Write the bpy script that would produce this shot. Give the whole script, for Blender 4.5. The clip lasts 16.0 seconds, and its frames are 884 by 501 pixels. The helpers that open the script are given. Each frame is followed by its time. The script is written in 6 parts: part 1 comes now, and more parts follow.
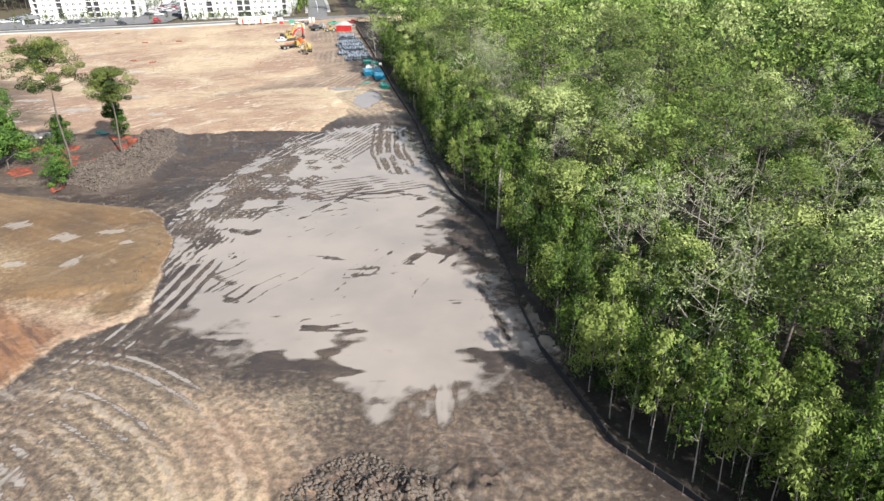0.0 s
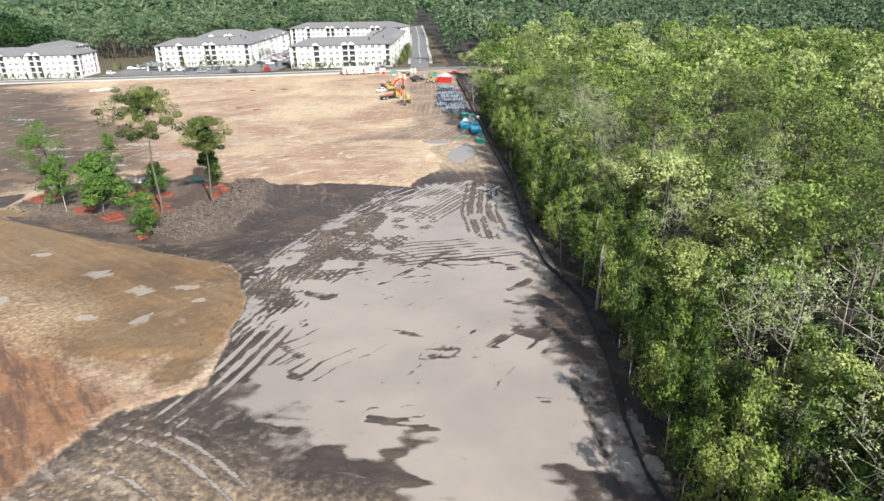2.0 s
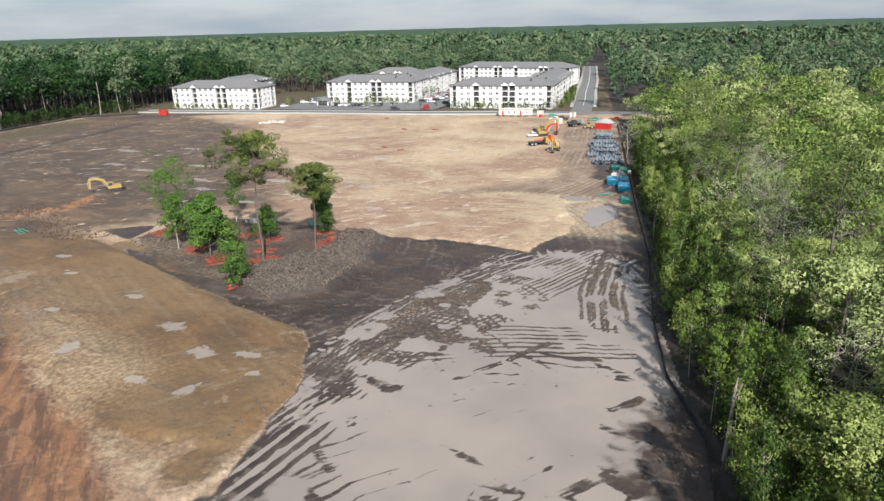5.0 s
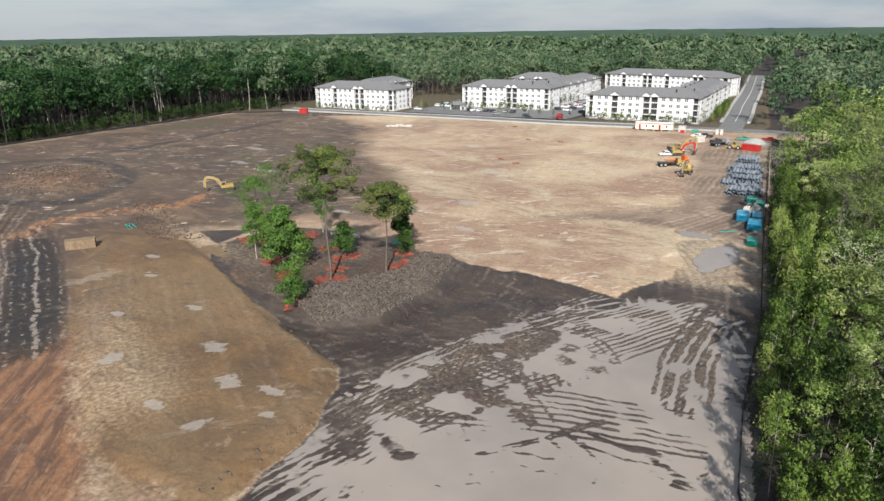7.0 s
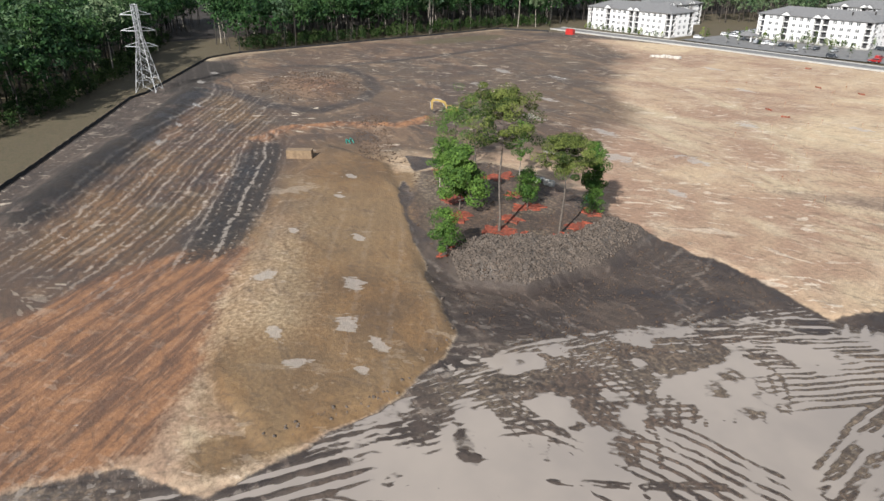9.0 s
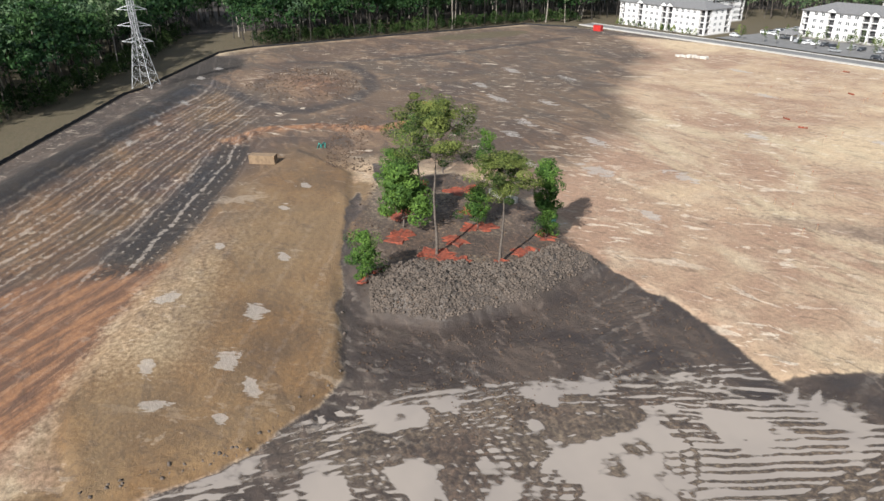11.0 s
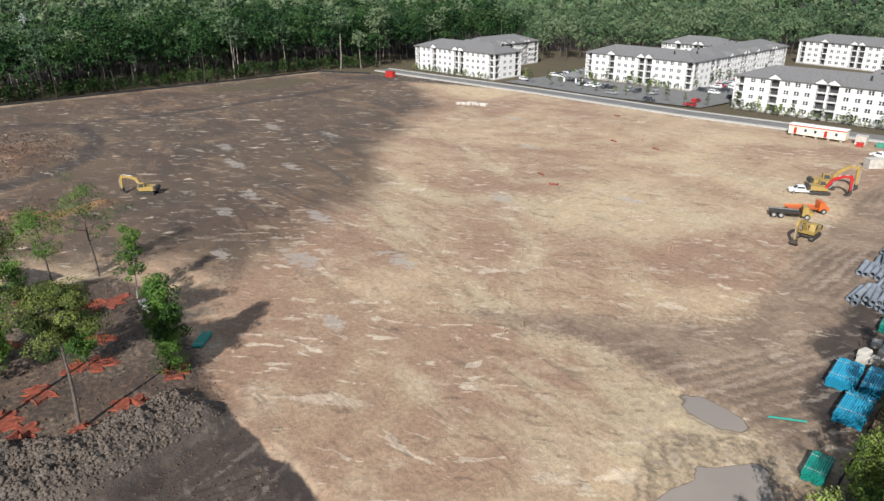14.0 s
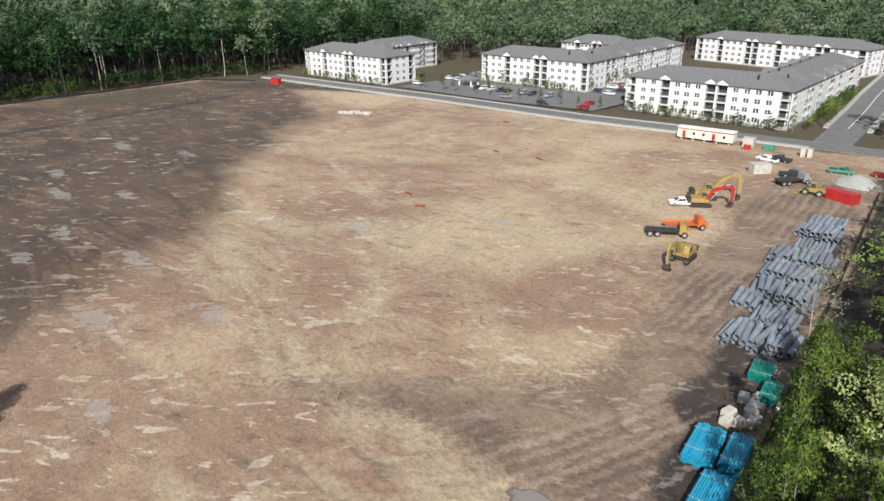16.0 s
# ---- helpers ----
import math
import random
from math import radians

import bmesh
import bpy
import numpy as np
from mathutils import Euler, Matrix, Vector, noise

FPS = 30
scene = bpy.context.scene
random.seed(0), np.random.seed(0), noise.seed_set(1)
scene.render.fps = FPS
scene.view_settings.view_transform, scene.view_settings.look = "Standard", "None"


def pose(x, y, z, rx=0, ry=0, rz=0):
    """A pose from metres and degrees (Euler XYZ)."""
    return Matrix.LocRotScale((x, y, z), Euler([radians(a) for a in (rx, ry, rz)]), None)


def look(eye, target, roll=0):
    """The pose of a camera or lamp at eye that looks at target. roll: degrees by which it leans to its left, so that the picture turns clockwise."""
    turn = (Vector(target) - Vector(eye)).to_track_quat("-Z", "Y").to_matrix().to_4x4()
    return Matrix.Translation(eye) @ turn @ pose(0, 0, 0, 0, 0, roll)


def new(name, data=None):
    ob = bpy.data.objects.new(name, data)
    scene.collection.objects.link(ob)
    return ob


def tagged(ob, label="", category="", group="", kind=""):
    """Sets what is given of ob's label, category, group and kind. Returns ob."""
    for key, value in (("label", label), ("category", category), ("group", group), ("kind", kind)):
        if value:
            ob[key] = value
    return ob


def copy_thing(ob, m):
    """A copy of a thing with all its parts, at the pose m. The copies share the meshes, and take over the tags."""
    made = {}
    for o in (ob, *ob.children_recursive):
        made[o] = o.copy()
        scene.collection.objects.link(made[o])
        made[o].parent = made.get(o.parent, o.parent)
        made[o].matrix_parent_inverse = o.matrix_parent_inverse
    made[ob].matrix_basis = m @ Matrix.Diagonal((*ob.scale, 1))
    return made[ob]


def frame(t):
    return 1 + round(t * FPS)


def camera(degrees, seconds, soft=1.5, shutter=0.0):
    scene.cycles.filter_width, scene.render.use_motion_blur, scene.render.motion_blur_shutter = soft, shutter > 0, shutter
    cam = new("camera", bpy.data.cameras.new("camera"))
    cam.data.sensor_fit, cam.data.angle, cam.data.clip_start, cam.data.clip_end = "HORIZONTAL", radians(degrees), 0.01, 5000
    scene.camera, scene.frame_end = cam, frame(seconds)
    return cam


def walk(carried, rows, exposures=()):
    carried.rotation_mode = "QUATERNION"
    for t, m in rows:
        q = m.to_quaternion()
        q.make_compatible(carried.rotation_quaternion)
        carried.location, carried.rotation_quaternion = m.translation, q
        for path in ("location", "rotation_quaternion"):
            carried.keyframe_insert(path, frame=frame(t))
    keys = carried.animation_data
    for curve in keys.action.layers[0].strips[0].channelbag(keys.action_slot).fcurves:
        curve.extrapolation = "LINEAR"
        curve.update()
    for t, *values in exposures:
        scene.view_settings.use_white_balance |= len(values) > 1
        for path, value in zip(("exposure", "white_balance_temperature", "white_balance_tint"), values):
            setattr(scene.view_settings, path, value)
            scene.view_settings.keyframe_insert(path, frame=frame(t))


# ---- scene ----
cam = camera(67.3, 16.0)
PATH = [
    (0, (0.162, -0.815, 44.722), (0.166, 1.229, 43.710), -1.5),
    (0.5, (0.187, 1.817, 44.880), (0.147, 3.879, 43.906), -1.3),
    (1, (0.231, 4.338, 44.652), (0.113, 6.411, 43.711), -1.5),
    (1.5, (0.166, 7.361, 44.434), (-0.052, 9.446, 43.537), -1.6),
    (2, (0.055, 10.293, 44.295), (-0.250, 12.383, 43.434), -1.7),
    (2.5, (0.316, 13.477, 44.088), (-0.080, 15.553, 43.230), -1.6),
    (3, (1.027, 16.800, 43.968), (0.543, 18.857, 43.110), -1.5),
    (3.5, (2.018, 20.071, 43.835), (1.452, 22.107, 42.979), -1.4),
    (4, (3.138, 23.338, 43.818), (2.494, 25.352, 42.967), -1.3),
    (4.2, (3.676, 24.926, 43.887), (2.994, 26.945, 43.078), -1.3),
    (6.3, (9.750, 41.664, 45.635), (8.631, 43.525, 44.944), -1.1),
    (6.5, (10.372, 43.513, 45.722), (9.212, 45.353, 45.037), -0.9),
    (7, (11.735, 48.737, 46.422), (10.454, 50.479, 45.697), -0.9),
    (7.5, (12.889, 53.606, 47.171), (11.472, 55.211, 46.388), -0.8),
    (8, (13.877, 57.963, 47.898), (12.354, 59.435, 47.053), -0.7),
    (8.5, (14.548, 63.013, 48.319), (12.891, 64.287, 47.406), -0.5),
    (8.7, (14.711, 65.784, 48.432), (12.971, 66.907, 47.476), -0.3),
    (10.8, (14.225, 90.368, 49.101), (12.330, 91.160, 48.110), -0.6),
    (11, (13.900, 92.767, 49.098), (12.027, 93.608, 48.106), -0.6),
    (11.5, (12.622, 99.117, 49.053), (10.783, 100.033, 48.062), -0.6),
    (12, (11.364, 105.978, 49.086), (9.550, 106.939, 48.095), -0.5),
    (12.5, (9.870, 113.677, 49.069), (8.085, 114.693, 48.078), -0.5),
    (13, (8.688, 120.161, 49.095), (6.928, 121.233, 48.119), -0.5),
    (13.5, (7.810, 125.711, 48.946), (6.066, 126.825, 47.988), -0.7),
    (14, (5.910, 136.835, 49.076), (4.213, 138.077, 48.193), -0.3),
    (14.5, (4.816, 143.527, 48.893), (3.148, 144.804, 48.008), -0.5),
    (15, (3.934, 149.497, 48.848), (2.303, 150.821, 47.963), -0.5),
    (15.5, (3.107, 154.924, 48.712), (1.505, 156.285, 47.828), -0.6),
    (16, (2.071, 161.771, 48.699), (0.514, 163.181, 47.813), -0.7),
]
walk(cam, [(t, look(eye, target, roll)) for t, eye, target, roll in PATH],
     exposures=[(0.0, 1.23), (3.0, 1.06), (7.0, 0.72), (11.0, 0.89), (13.5, 0.68), (16.0, 0.52)])

# daylight: a hazy sky and one low sun behind the camera's right shoulder
SUN_EL, SUN_AZ = 34.0, 145.0          # azimuth clockwise from +y
world = bpy.data.worlds.new("sky")
scene.world = world
world.use_nodes = True
wnt = world.node_tree
sky = wnt.nodes.new("ShaderNodeTexSky")
sky.sky_type, sky.sun_disc = "NISHITA", False
sky.sun_elevation, sky.sun_rotation = radians(SUN_EL), radians(SUN_AZ)
sky.air_density, sky.dust_density, sky.ozone_density, sky.altitude = 1.0, 0.7, 1.5, 30
# thin broken cloud over the blue
cloud_at = wnt.nodes.new("ShaderNodeTexCoord")
cloud = wnt.nodes.new("ShaderNodeTexNoise")
cloud.inputs["Scale"].default_value, cloud.inputs["Detail"].default_value = 3.5, 6.0
stretch = wnt.nodes.new("ShaderNodeMapping")
stretch.inputs["Scale"].default_value = (1, 1, 6)
wnt.links.new(cloud_at.outputs["Generated"], stretch.inputs[0])
wnt.links.new(stretch.outputs[0], cloud.inputs["Vector"])
tone = wnt.nodes.new("ShaderNodeMix")
tone.data_type = "RGBA"
tone.inputs[6].default_value, tone.inputs[7].default_value = (3.5, 4.5, 6.0, 1), (5.8, 6.4, 7.2, 1)
spread = wnt.nodes.new("ShaderNodeMapRange")
spread.interpolation_type = "SMOOTHSTEP"
spread.inputs["From Min"].default_value, spread.inputs["From Max"].default_value = 0.36, 0.62
wnt.links.new(cloud.outputs["Fac"], spread.inputs["Value"])
wnt.links.new(spread.outputs["Result"], tone.inputs[0])
veil = wnt.nodes.new("ShaderNodeMix")
veil.data_type = "RGBA"
veil.inputs[0].default_value = 0.75
wnt.links.new(sky.outputs[0], veil.inputs[6])
wnt.links.new(tone.outputs[2], veil.inputs[7])
wnt.links.new(veil.outputs[2], wnt.nodes["Background"].inputs[0])
wnt.nodes["Background"].inputs[1].default_value = 0.055
sun_data = bpy.data.lights.new("sun", "SUN")
sun_data.energy, sun_data.angle, sun_data.color = 4.7, radians(0.6), (1.0, 0.975, 0.94)
sun = new("sun", sun_data)
az, el = radians(SUN_AZ), radians(SUN_EL)
sun.matrix_world = look((0, 0, 0), (-math.sin(az) * math.cos(el), -math.cos(az) * math.cos(el), -math.sin(el)))

# ---- materials ----
def nodes_of(name):
    m = bpy.data.materials.new(name)
    m.use_nodes = True
    nt = m.node_tree
    return m, nt, nt.nodes["Principled BSDF"]


def add(nt, kind, **values):
    n = nt.nodes.new(kind)
    for key, value in values.items():
        n.inputs[key.replace("_", " ")].default_value = value
    return n


def tex_noise(nt, scale, detail=4.0, rough=0.6, stretch=None, turn=0.0, warp=0.0):
    """Noise over object coordinates, stretched along a direction if asked."""
    co = nt.nodes.new("ShaderNodeTexCoord")
    mp = nt.nodes.new("ShaderNodeMapping")
    mp.inputs["Rotation"].default_value[2] = turn
    mp.inputs["Scale"].default_value = stretch or (1, 1, 1)
    nt.links.new(co.outputs["Object"], mp.inputs[0])
    n = add(nt, "ShaderNodeTexNoise", Scale=scale, Detail=detail, Roughness=rough, Distortion=warp)
    nt.links.new(mp.outputs[0], n.inputs["Vector"])
    return n.outputs["Fac"]


def streaks(nt, scale, along_dir, stretch=0.2, detail=5.0, rough=0.65, warp=0.3):
    """Noise drawn out along a direction of the plan (radians from +x)."""
    co = nt.nodes.new("ShaderNodeTexCoord")
    turned = nt.nodes.new("ShaderNodeMapping")
    turned.inputs["Rotation"].default_value[2] = -along_dir
    nt.links.new(co.outputs["Object"], turned.inputs[0])
    drawn = nt.nodes.new("ShaderNodeMapping")
    drawn.inputs["Scale"].default_value = (stretch, 1, 1)
    nt.links.new(turned.outputs[0], drawn.inputs[0])
    n = add(nt, "ShaderNodeTexNoise", Scale=scale, Detail=detail, Roughness=rough, Distortion=warp)
    nt.links.new(drawn.outputs[0], n.inputs["Vector"])
    return n.outputs["Fac"]


def ramp(nt, fac, low, high, a=0.0, b=1.0):
    n = nt.nodes.new("ShaderNodeMapRange")
    n.interpolation_type = "SMOOTHSTEP"
    n.inputs["From Min"].default_value, n.inputs["From Max"].default_value = low, high
    n.inputs["To Min"].default_value, n.inputs["To Max"].default_value = a, b
    nt.links.new(fac, n.inputs["Value"])
    return n.outputs["Result"]


def maths(nt, op, a, b):
    n = nt.nodes.new("ShaderNodeMath")
    n.operation = op
    for i, v in enumerate((a, b)):
        if isinstance(v, (int, float)):
            n.inputs[i].default_value = v
        else:
            nt.links.new(v, n.inputs[i])
    return n.outputs[0]


def mixc(nt, fac, a, b, blend="MIX"):
    n = nt.nodes.new("ShaderNodeMix")
    n.data_type, n.blend_type = "RGBA", blend
    for i, v in ((0, fac), (6, a), (7, b)):
        if isinstance(v, (int, float)):
            n.inputs[i].default_value = v
        elif isinstance(v, tuple):
            n.inputs[i].default_value = (*v, 1)
        else:
            nt.links.new(v, n.inputs[i])
    return n.outputs[2]


def bump(nt, height, strength, distance):
    n = add(nt, "ShaderNodeBump", Strength=strength, Distance=distance)
    nt.links.new(height, n.inputs["Height"])
    return n.outputs[0]


def simple(name, color, rough=0.6, metal=0.0, vary=0.25, scale=2.0, dirt=(0.2, 0.15, 0.1), dirt_amount=0.0, random_amount=0.0):
    """A paint or stuff with grain at two scales, and dirt where asked."""
    m, nt, p = nodes_of(name)
    dark = tuple(c * (1 - vary) for c in color)
    c = mixc(nt, ramp(nt, tex_noise(nt, scale), 0.35, 0.65), color, dark)
    c = mixc(nt, maths(nt, "MULTIPLY", ramp(nt, tex_noise(nt, scale * 9), 0.4, 0.7), 0.5), c, dark)
    if dirt_amount:
        c = mixc(nt, ramp(nt, tex_noise(nt, scale * 0.7, 6), 0.5, 0.72, 0.0, dirt_amount), c, dirt)
    if random_amount:
        info = nt.nodes.new("ShaderNodeObjectInfo")
        c = mixc(nt, maths(nt, "MULTIPLY", info.outputs["Random"], random_amount), c, tuple(v * 0.35 for v in color))
    nt.links.new(c, p.inputs["Base Color"])
    p.inputs["Roughness"].default_value, p.inputs["Metallic"].default_value = rough, metal
    nt.links.new(bump(nt, tex_noise(nt, scale * 12), 0.15, 0.02), p.inputs["Normal"])
    return m


def attribute(nt, name):
    n = nt.nodes.new("ShaderNodeAttribute")
    n.attribute_name = name
    s = nt.nodes.new("ShaderNodeSeparateColor")
    nt.links.new(n.outputs["Color"], s.inputs[0])
    return s.outputs[0], s.outputs[1], s.outputs[2], n.outputs["Alpha"]


def ground_material():
    m, nt, p = nodes_of("graded_earth")
    dark, yellow, red, litter = attribute(nt, "soil_a")
    wet, pale, stone, grass = attribute(nt, "soil_b")
    rut, lined, haul, cloud_shade = attribute(nt, "soil_c")
    lane = nt.nodes.new("ShaderNodeAttribute")
    lane.attribute_name = "lane"
    lane = lane.outputs["Fac"]
    big = tex_noise(nt, 0.016, 5, 0.62, warp=0.6)
    big2 = tex_noise(nt, 0.028, 5, 0.65, (0.45, 1.1, 1), 0.15, 0.8)
    mid = tex_noise(nt, 0.11, 6, 0.65, warp=0.4)
    fine = tex_noise(nt, 1.4, 6, 0.7)
    grit = tex_noise(nt, 7.0, 3, 0.7)
    tan = mixc(nt, ramp(nt, big, 0.36, 0.58), (0.53, 0.40, 0.255), (0.315, 0.198, 0.13))
    tan = mixc(nt, ramp(nt, big2, 0.50, 0.62, 0, 0.75), tan, (0.50, 0.405, 0.265))
    tan = mixc(nt, ramp(nt, tex_noise(nt, 0.032, 5, 0.65, (0.3, 1.2, 1), 0.3, 0.5), 0.57, 0.72, 0, 0.6), tan, (0.21, 0.138, 0.098))
    tan = mixc(nt, ramp(nt, mid, 0.48, 0.7, 0, 0.55), tan, (0.52, 0.41, 0.285))
    yel = mixc(nt, ramp(nt, mid, 0.35, 0.65), (0.178, 0.098, 0.038), (0.105, 0.062, 0.029))
    yel = mixc(nt, ramp(nt, big2, 0.45, 0.62, 0, 0.6), yel, (0.235, 0.155, 0.078))
    yel = mixc(nt, ramp(nt, streaks(nt, 0.3, 2.55, 0.12), 0.52, 0.68, 0, 0.25), yel, (0.12, 0.075, 0.036))
    redc = mixc(nt, ramp(nt, streaks(nt, 0.55, 2.35, 0.16), 0.38, 0.6), (0.27, 0.128, 0.058), (0.115, 0.056, 0.031))
    redc = mixc(nt, ramp(nt, streaks(nt, 1.3, 2.45, 0.12), 0.54, 0.66, 0, 0.55), redc, (0.36, 0.20, 0.11))
    mud = mixc(nt, ramp(nt, mid, 0.36, 0.62), (0.070, 0.049, 0.037), (0.028, 0.020, 0.017))
    mud = mixc(nt, ramp(nt, big2, 0.52, 0.66, 0, 0.7), mud, (0.092, 0.066, 0.049))
    mud = mixc(nt, ramp(nt, tex_noise(nt, 0.7, 6, 0.72, (0.5, 1.2, 1), 0.5, 0.8), 0.47, 0.56, 0, 0.65), mud, (0.038, 0.028, 0.022))
    mud = mixc(nt, ramp(nt, tex_noise(nt, 0.32, 6, 0.7, (0.4, 1.3, 1), 0.2, 0.6), 0.57, 0.63, 0, 0.6), mud, (0.16, 0.12, 0.094))
    # leaf litter and black earth, darkened past their own colour for shade
    shaded_litter = mixc(nt, ramp(nt, fine, 0.4, 0.6), (0.022, 0.015, 0.010), (0.009, 0.007, 0.005))
    grs = mixc(nt, ramp(nt, fine, 0.35, 0.65), (0.052, 0.046, 0.018), (0.115, 0.084, 0.045))
    hau = mixc(nt, ramp(nt, mid, 0.36, 0.64), (0.315, 0.225, 0.155), (0.20, 0.138, 0.097))
    # brown damp soil with the shade of a cloud put into its colour
    damp_shade = mixc(nt, ramp(nt, mid, 0.38, 0.62), (0.066, 0.040, 0.026), (0.027, 0.018, 0.015))
    damp_shade = mixc(nt, ramp(nt, big2, 0.45, 0.6, 0, 0.7), damp_shade, (0.098, 0.055, 0.031))
    damp_shade = mixc(nt, ramp(nt, tex_noise(nt, 0.055, 6, 0.68, (0.5, 1.2, 1), 0.25, 0.9), 0.53, 0.57, 0, 0.85), damp_shade, (0.135, 0.082, 0.048))
    damp_shade = mixc(nt, ramp(nt, tex_noise(nt, 0.07, 6, 0.68, (0.45, 1.2, 1), -0.2, 1.0), 0.55, 0.60, 0, 0.9), damp_shade, (0.034, 0.024, 0.020))
    c = mixc(nt, ramp(nt, maths(nt, "ADD", cloud_shade, maths(nt, "MULTIPLY", maths(nt, "SUBTRACT", big2, 0.5), 1.2)), 0.3, 0.75, 0, 0.9), tan, damp_shade)
    for fac, col in ((haul, hau), (yellow, yel), (red, redc), (dark, mud), (litter, shaded_litter), (grass, grs)):
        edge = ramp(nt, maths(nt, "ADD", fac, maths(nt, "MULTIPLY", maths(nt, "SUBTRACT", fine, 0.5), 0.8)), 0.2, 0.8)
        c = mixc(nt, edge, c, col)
    c = mixc(nt, maths(nt, "MULTIPLY", stone, ramp(nt, grit, 0.4, 0.6)), c, (0.17, 0.145, 0.12))
    # short pale scrape marks that the blades and tracks left
    s1 = ramp(nt, streaks(nt, 0.75, 0.85, 0.3, 3, 0.55), 0.645, 0.66)
    s2 = ramp(nt, streaks(nt, 0.65, 0.4, 0.28, 3, 0.55), 0.65, 0.665)
    s3 = ramp(nt, streaks(nt, 0.2, 0.8, 0.45, 5), 0.615, 0.63, 0, 0.8)
    patchy = ramp(nt, tex_noise(nt, 0.035, 3, 0.6), 0.42, 0.6, 0.35, 1.0)
    fleck = maths(nt, "MULTIPLY", maths(nt, "MAXIMUM", s1, s2), maths(nt, "SUBTRACT", 1.0, maths(nt, "MULTIPLY", yellow, 0.9)))
    fleck = maths(nt, "MAXIMUM", fleck, s3)
    fleck = maths(nt, "MULTIPLY", fleck, maths(nt, "SUBTRACT", 1.0, maths(nt, "MULTIPLY", cloud_shade, 0.6)))
    s4 = maths(nt, "MULTIPLY", ramp(nt, streaks(nt, 0.34, 1.0, 0.45, 5), 0.625, 0.645), maths(nt, "MAXIMUM", cloud_shade, maths(nt, "MULTIPLY", yellow, 0.5)))
    fleck = maths(nt, "MULTIPLY", maths(nt, "MAXIMUM", fleck, s4), maths(nt, "MULTIPLY", pale, patchy))
    fleck = maths(nt, "MULTIPLY", fleck, maths(nt, "SUBTRACT", 1.0, maths(nt, "MULTIPLY", yellow, 0.72)))
    clod = maths(nt, "MULTIPLY", ramp(nt, streaks(nt, 0.5, 0.7, 0.35, 5, 0.7), 0.60, 0.64, 0, 0.55), pale)
    c = mixc(nt, clod, c, mixc(nt, 0.7, c, (0.07, 0.045, 0.032)))
    c = mixc(nt, maths(nt, "MULTIPLY", fleck, 0.88), c, (0.62, 0.52, 0.405))
    # darker damp streaks and clods
    d1 = ramp(nt, tex_noise(nt, 0.5, 5, 0.7, (0.3, 1, 1), 0.45, 0.6), 0.55, 0.68, 0, 0.55)
    c = mixc(nt, d1, c, mixc(nt, 0.62, c, (0.035, 0.025, 0.02)))
    c = mixc(nt, ramp(nt, fine, 0.38, 0.66, 0.0, 0.45), c, mixc(nt, 0.7, c, (0.04, 0.03, 0.024)))
    c = mixc(nt, ramp(nt, grit, 0.35, 0.72, 0.0, 0.35), c, mixc(nt, 0.7, c, (0.05, 0.036, 0.028)))
    # wheel lines side by side, broken along their way: pale silt water in the ruts, dark lips between
    u = maths(nt, "ADD", lane, maths(nt, "MULTIPLY", maths(nt, "SUBTRACT", mid, 0.5), 3.2))
    u = maths(nt, "ADD", u, maths(nt, "MULTIPLY", maths(nt, "SUBTRACT", fine, 0.5), 0.5))
    w1 = maths(nt, "SINE", maths(nt, "MULTIPLY", u, 3.7), 0.0)
    w2 = maths(nt, "SINE", maths(nt, "ADD", maths(nt, "MULTIPLY", u, 1.27), 1.0), 0.0)
    w = maths(nt, "ADD", maths(nt, "MULTIPLY", w1, 0.6), maths(nt, "MULTIPLY", w2, 0.4))
    gaps = maths(nt, "MULTIPLY", maths(nt, "SUBTRACT", tex_noise(nt, 0.85, 4, 0.7), 0.5), 5.0)
    pale_line = ramp(nt, maths(nt, "ADD", w, gaps), 0.62, 0.85)
    dark_line = ramp(nt, maths(nt, "SUBTRACT", maths(nt, "MULTIPLY", gaps, 0.6), w), -0.05, 0.45)
    c = mixc(nt, maths(nt, "MULTIPLY", maths(nt, "MULTIPLY", dark_line, lined), 0.8), c, mixc(nt, 0.65, c, (0.022, 0.018, 0.016)))
    c = mixc(nt, maths(nt, "MULTIPLY", maths(nt, "MULTIPLY", pale_line, lined), 0.62), c, mixc(nt, 0.75, c, (0.42, 0.36, 0.30)))
    film = ramp(nt, maths(nt, "ADD", maths(nt, "MULTIPLY", rut, ramp(nt, mid, 0.36, 0.55)), maths(nt, "MULTIPLY", maths(nt, "SUBTRACT", fine, 0.5), 0.5)), 0.42, 0.56)
    c = mixc(nt, maths(nt, "MULTIPLY", film, 0.8), c, (0.27, 0.235, 0.205))
    pool = nt.nodes.new("ShaderNodeAttribute")
    pool.attribute_name = "pool"
    pooled = ramp(nt, maths(nt, "ADD", pool.outputs["Fac"], maths(nt, "MULTIPLY", maths(nt, "SUBTRACT", streaks(nt, 0.6, 1.0, 0.5), 0.5), 2.6)), 0.52, 0.66)
    c = mixc(nt, maths(nt, "MULTIPLY", pooled, 0.58), c, (0.36, 0.318, 0.275))
    nt.links.new(c, p.inputs["Base Color"])
    rough = maths(nt, "SUBTRACT", 0.95, maths(nt, "MULTIPLY", maths(nt, "MULTIPLY", wet, ramp(nt, mid, 0.3, 0.6)), 0.5))
    rough = maths(nt, "SUBTRACT", rough, maths(nt, "MULTIPLY", film, 0.3))
    rough = maths(nt, "SUBTRACT", rough, maths(nt, "MULTIPLY", pooled, 0.6))
    nt.links.new(rough, p.inputs["Roughness"])
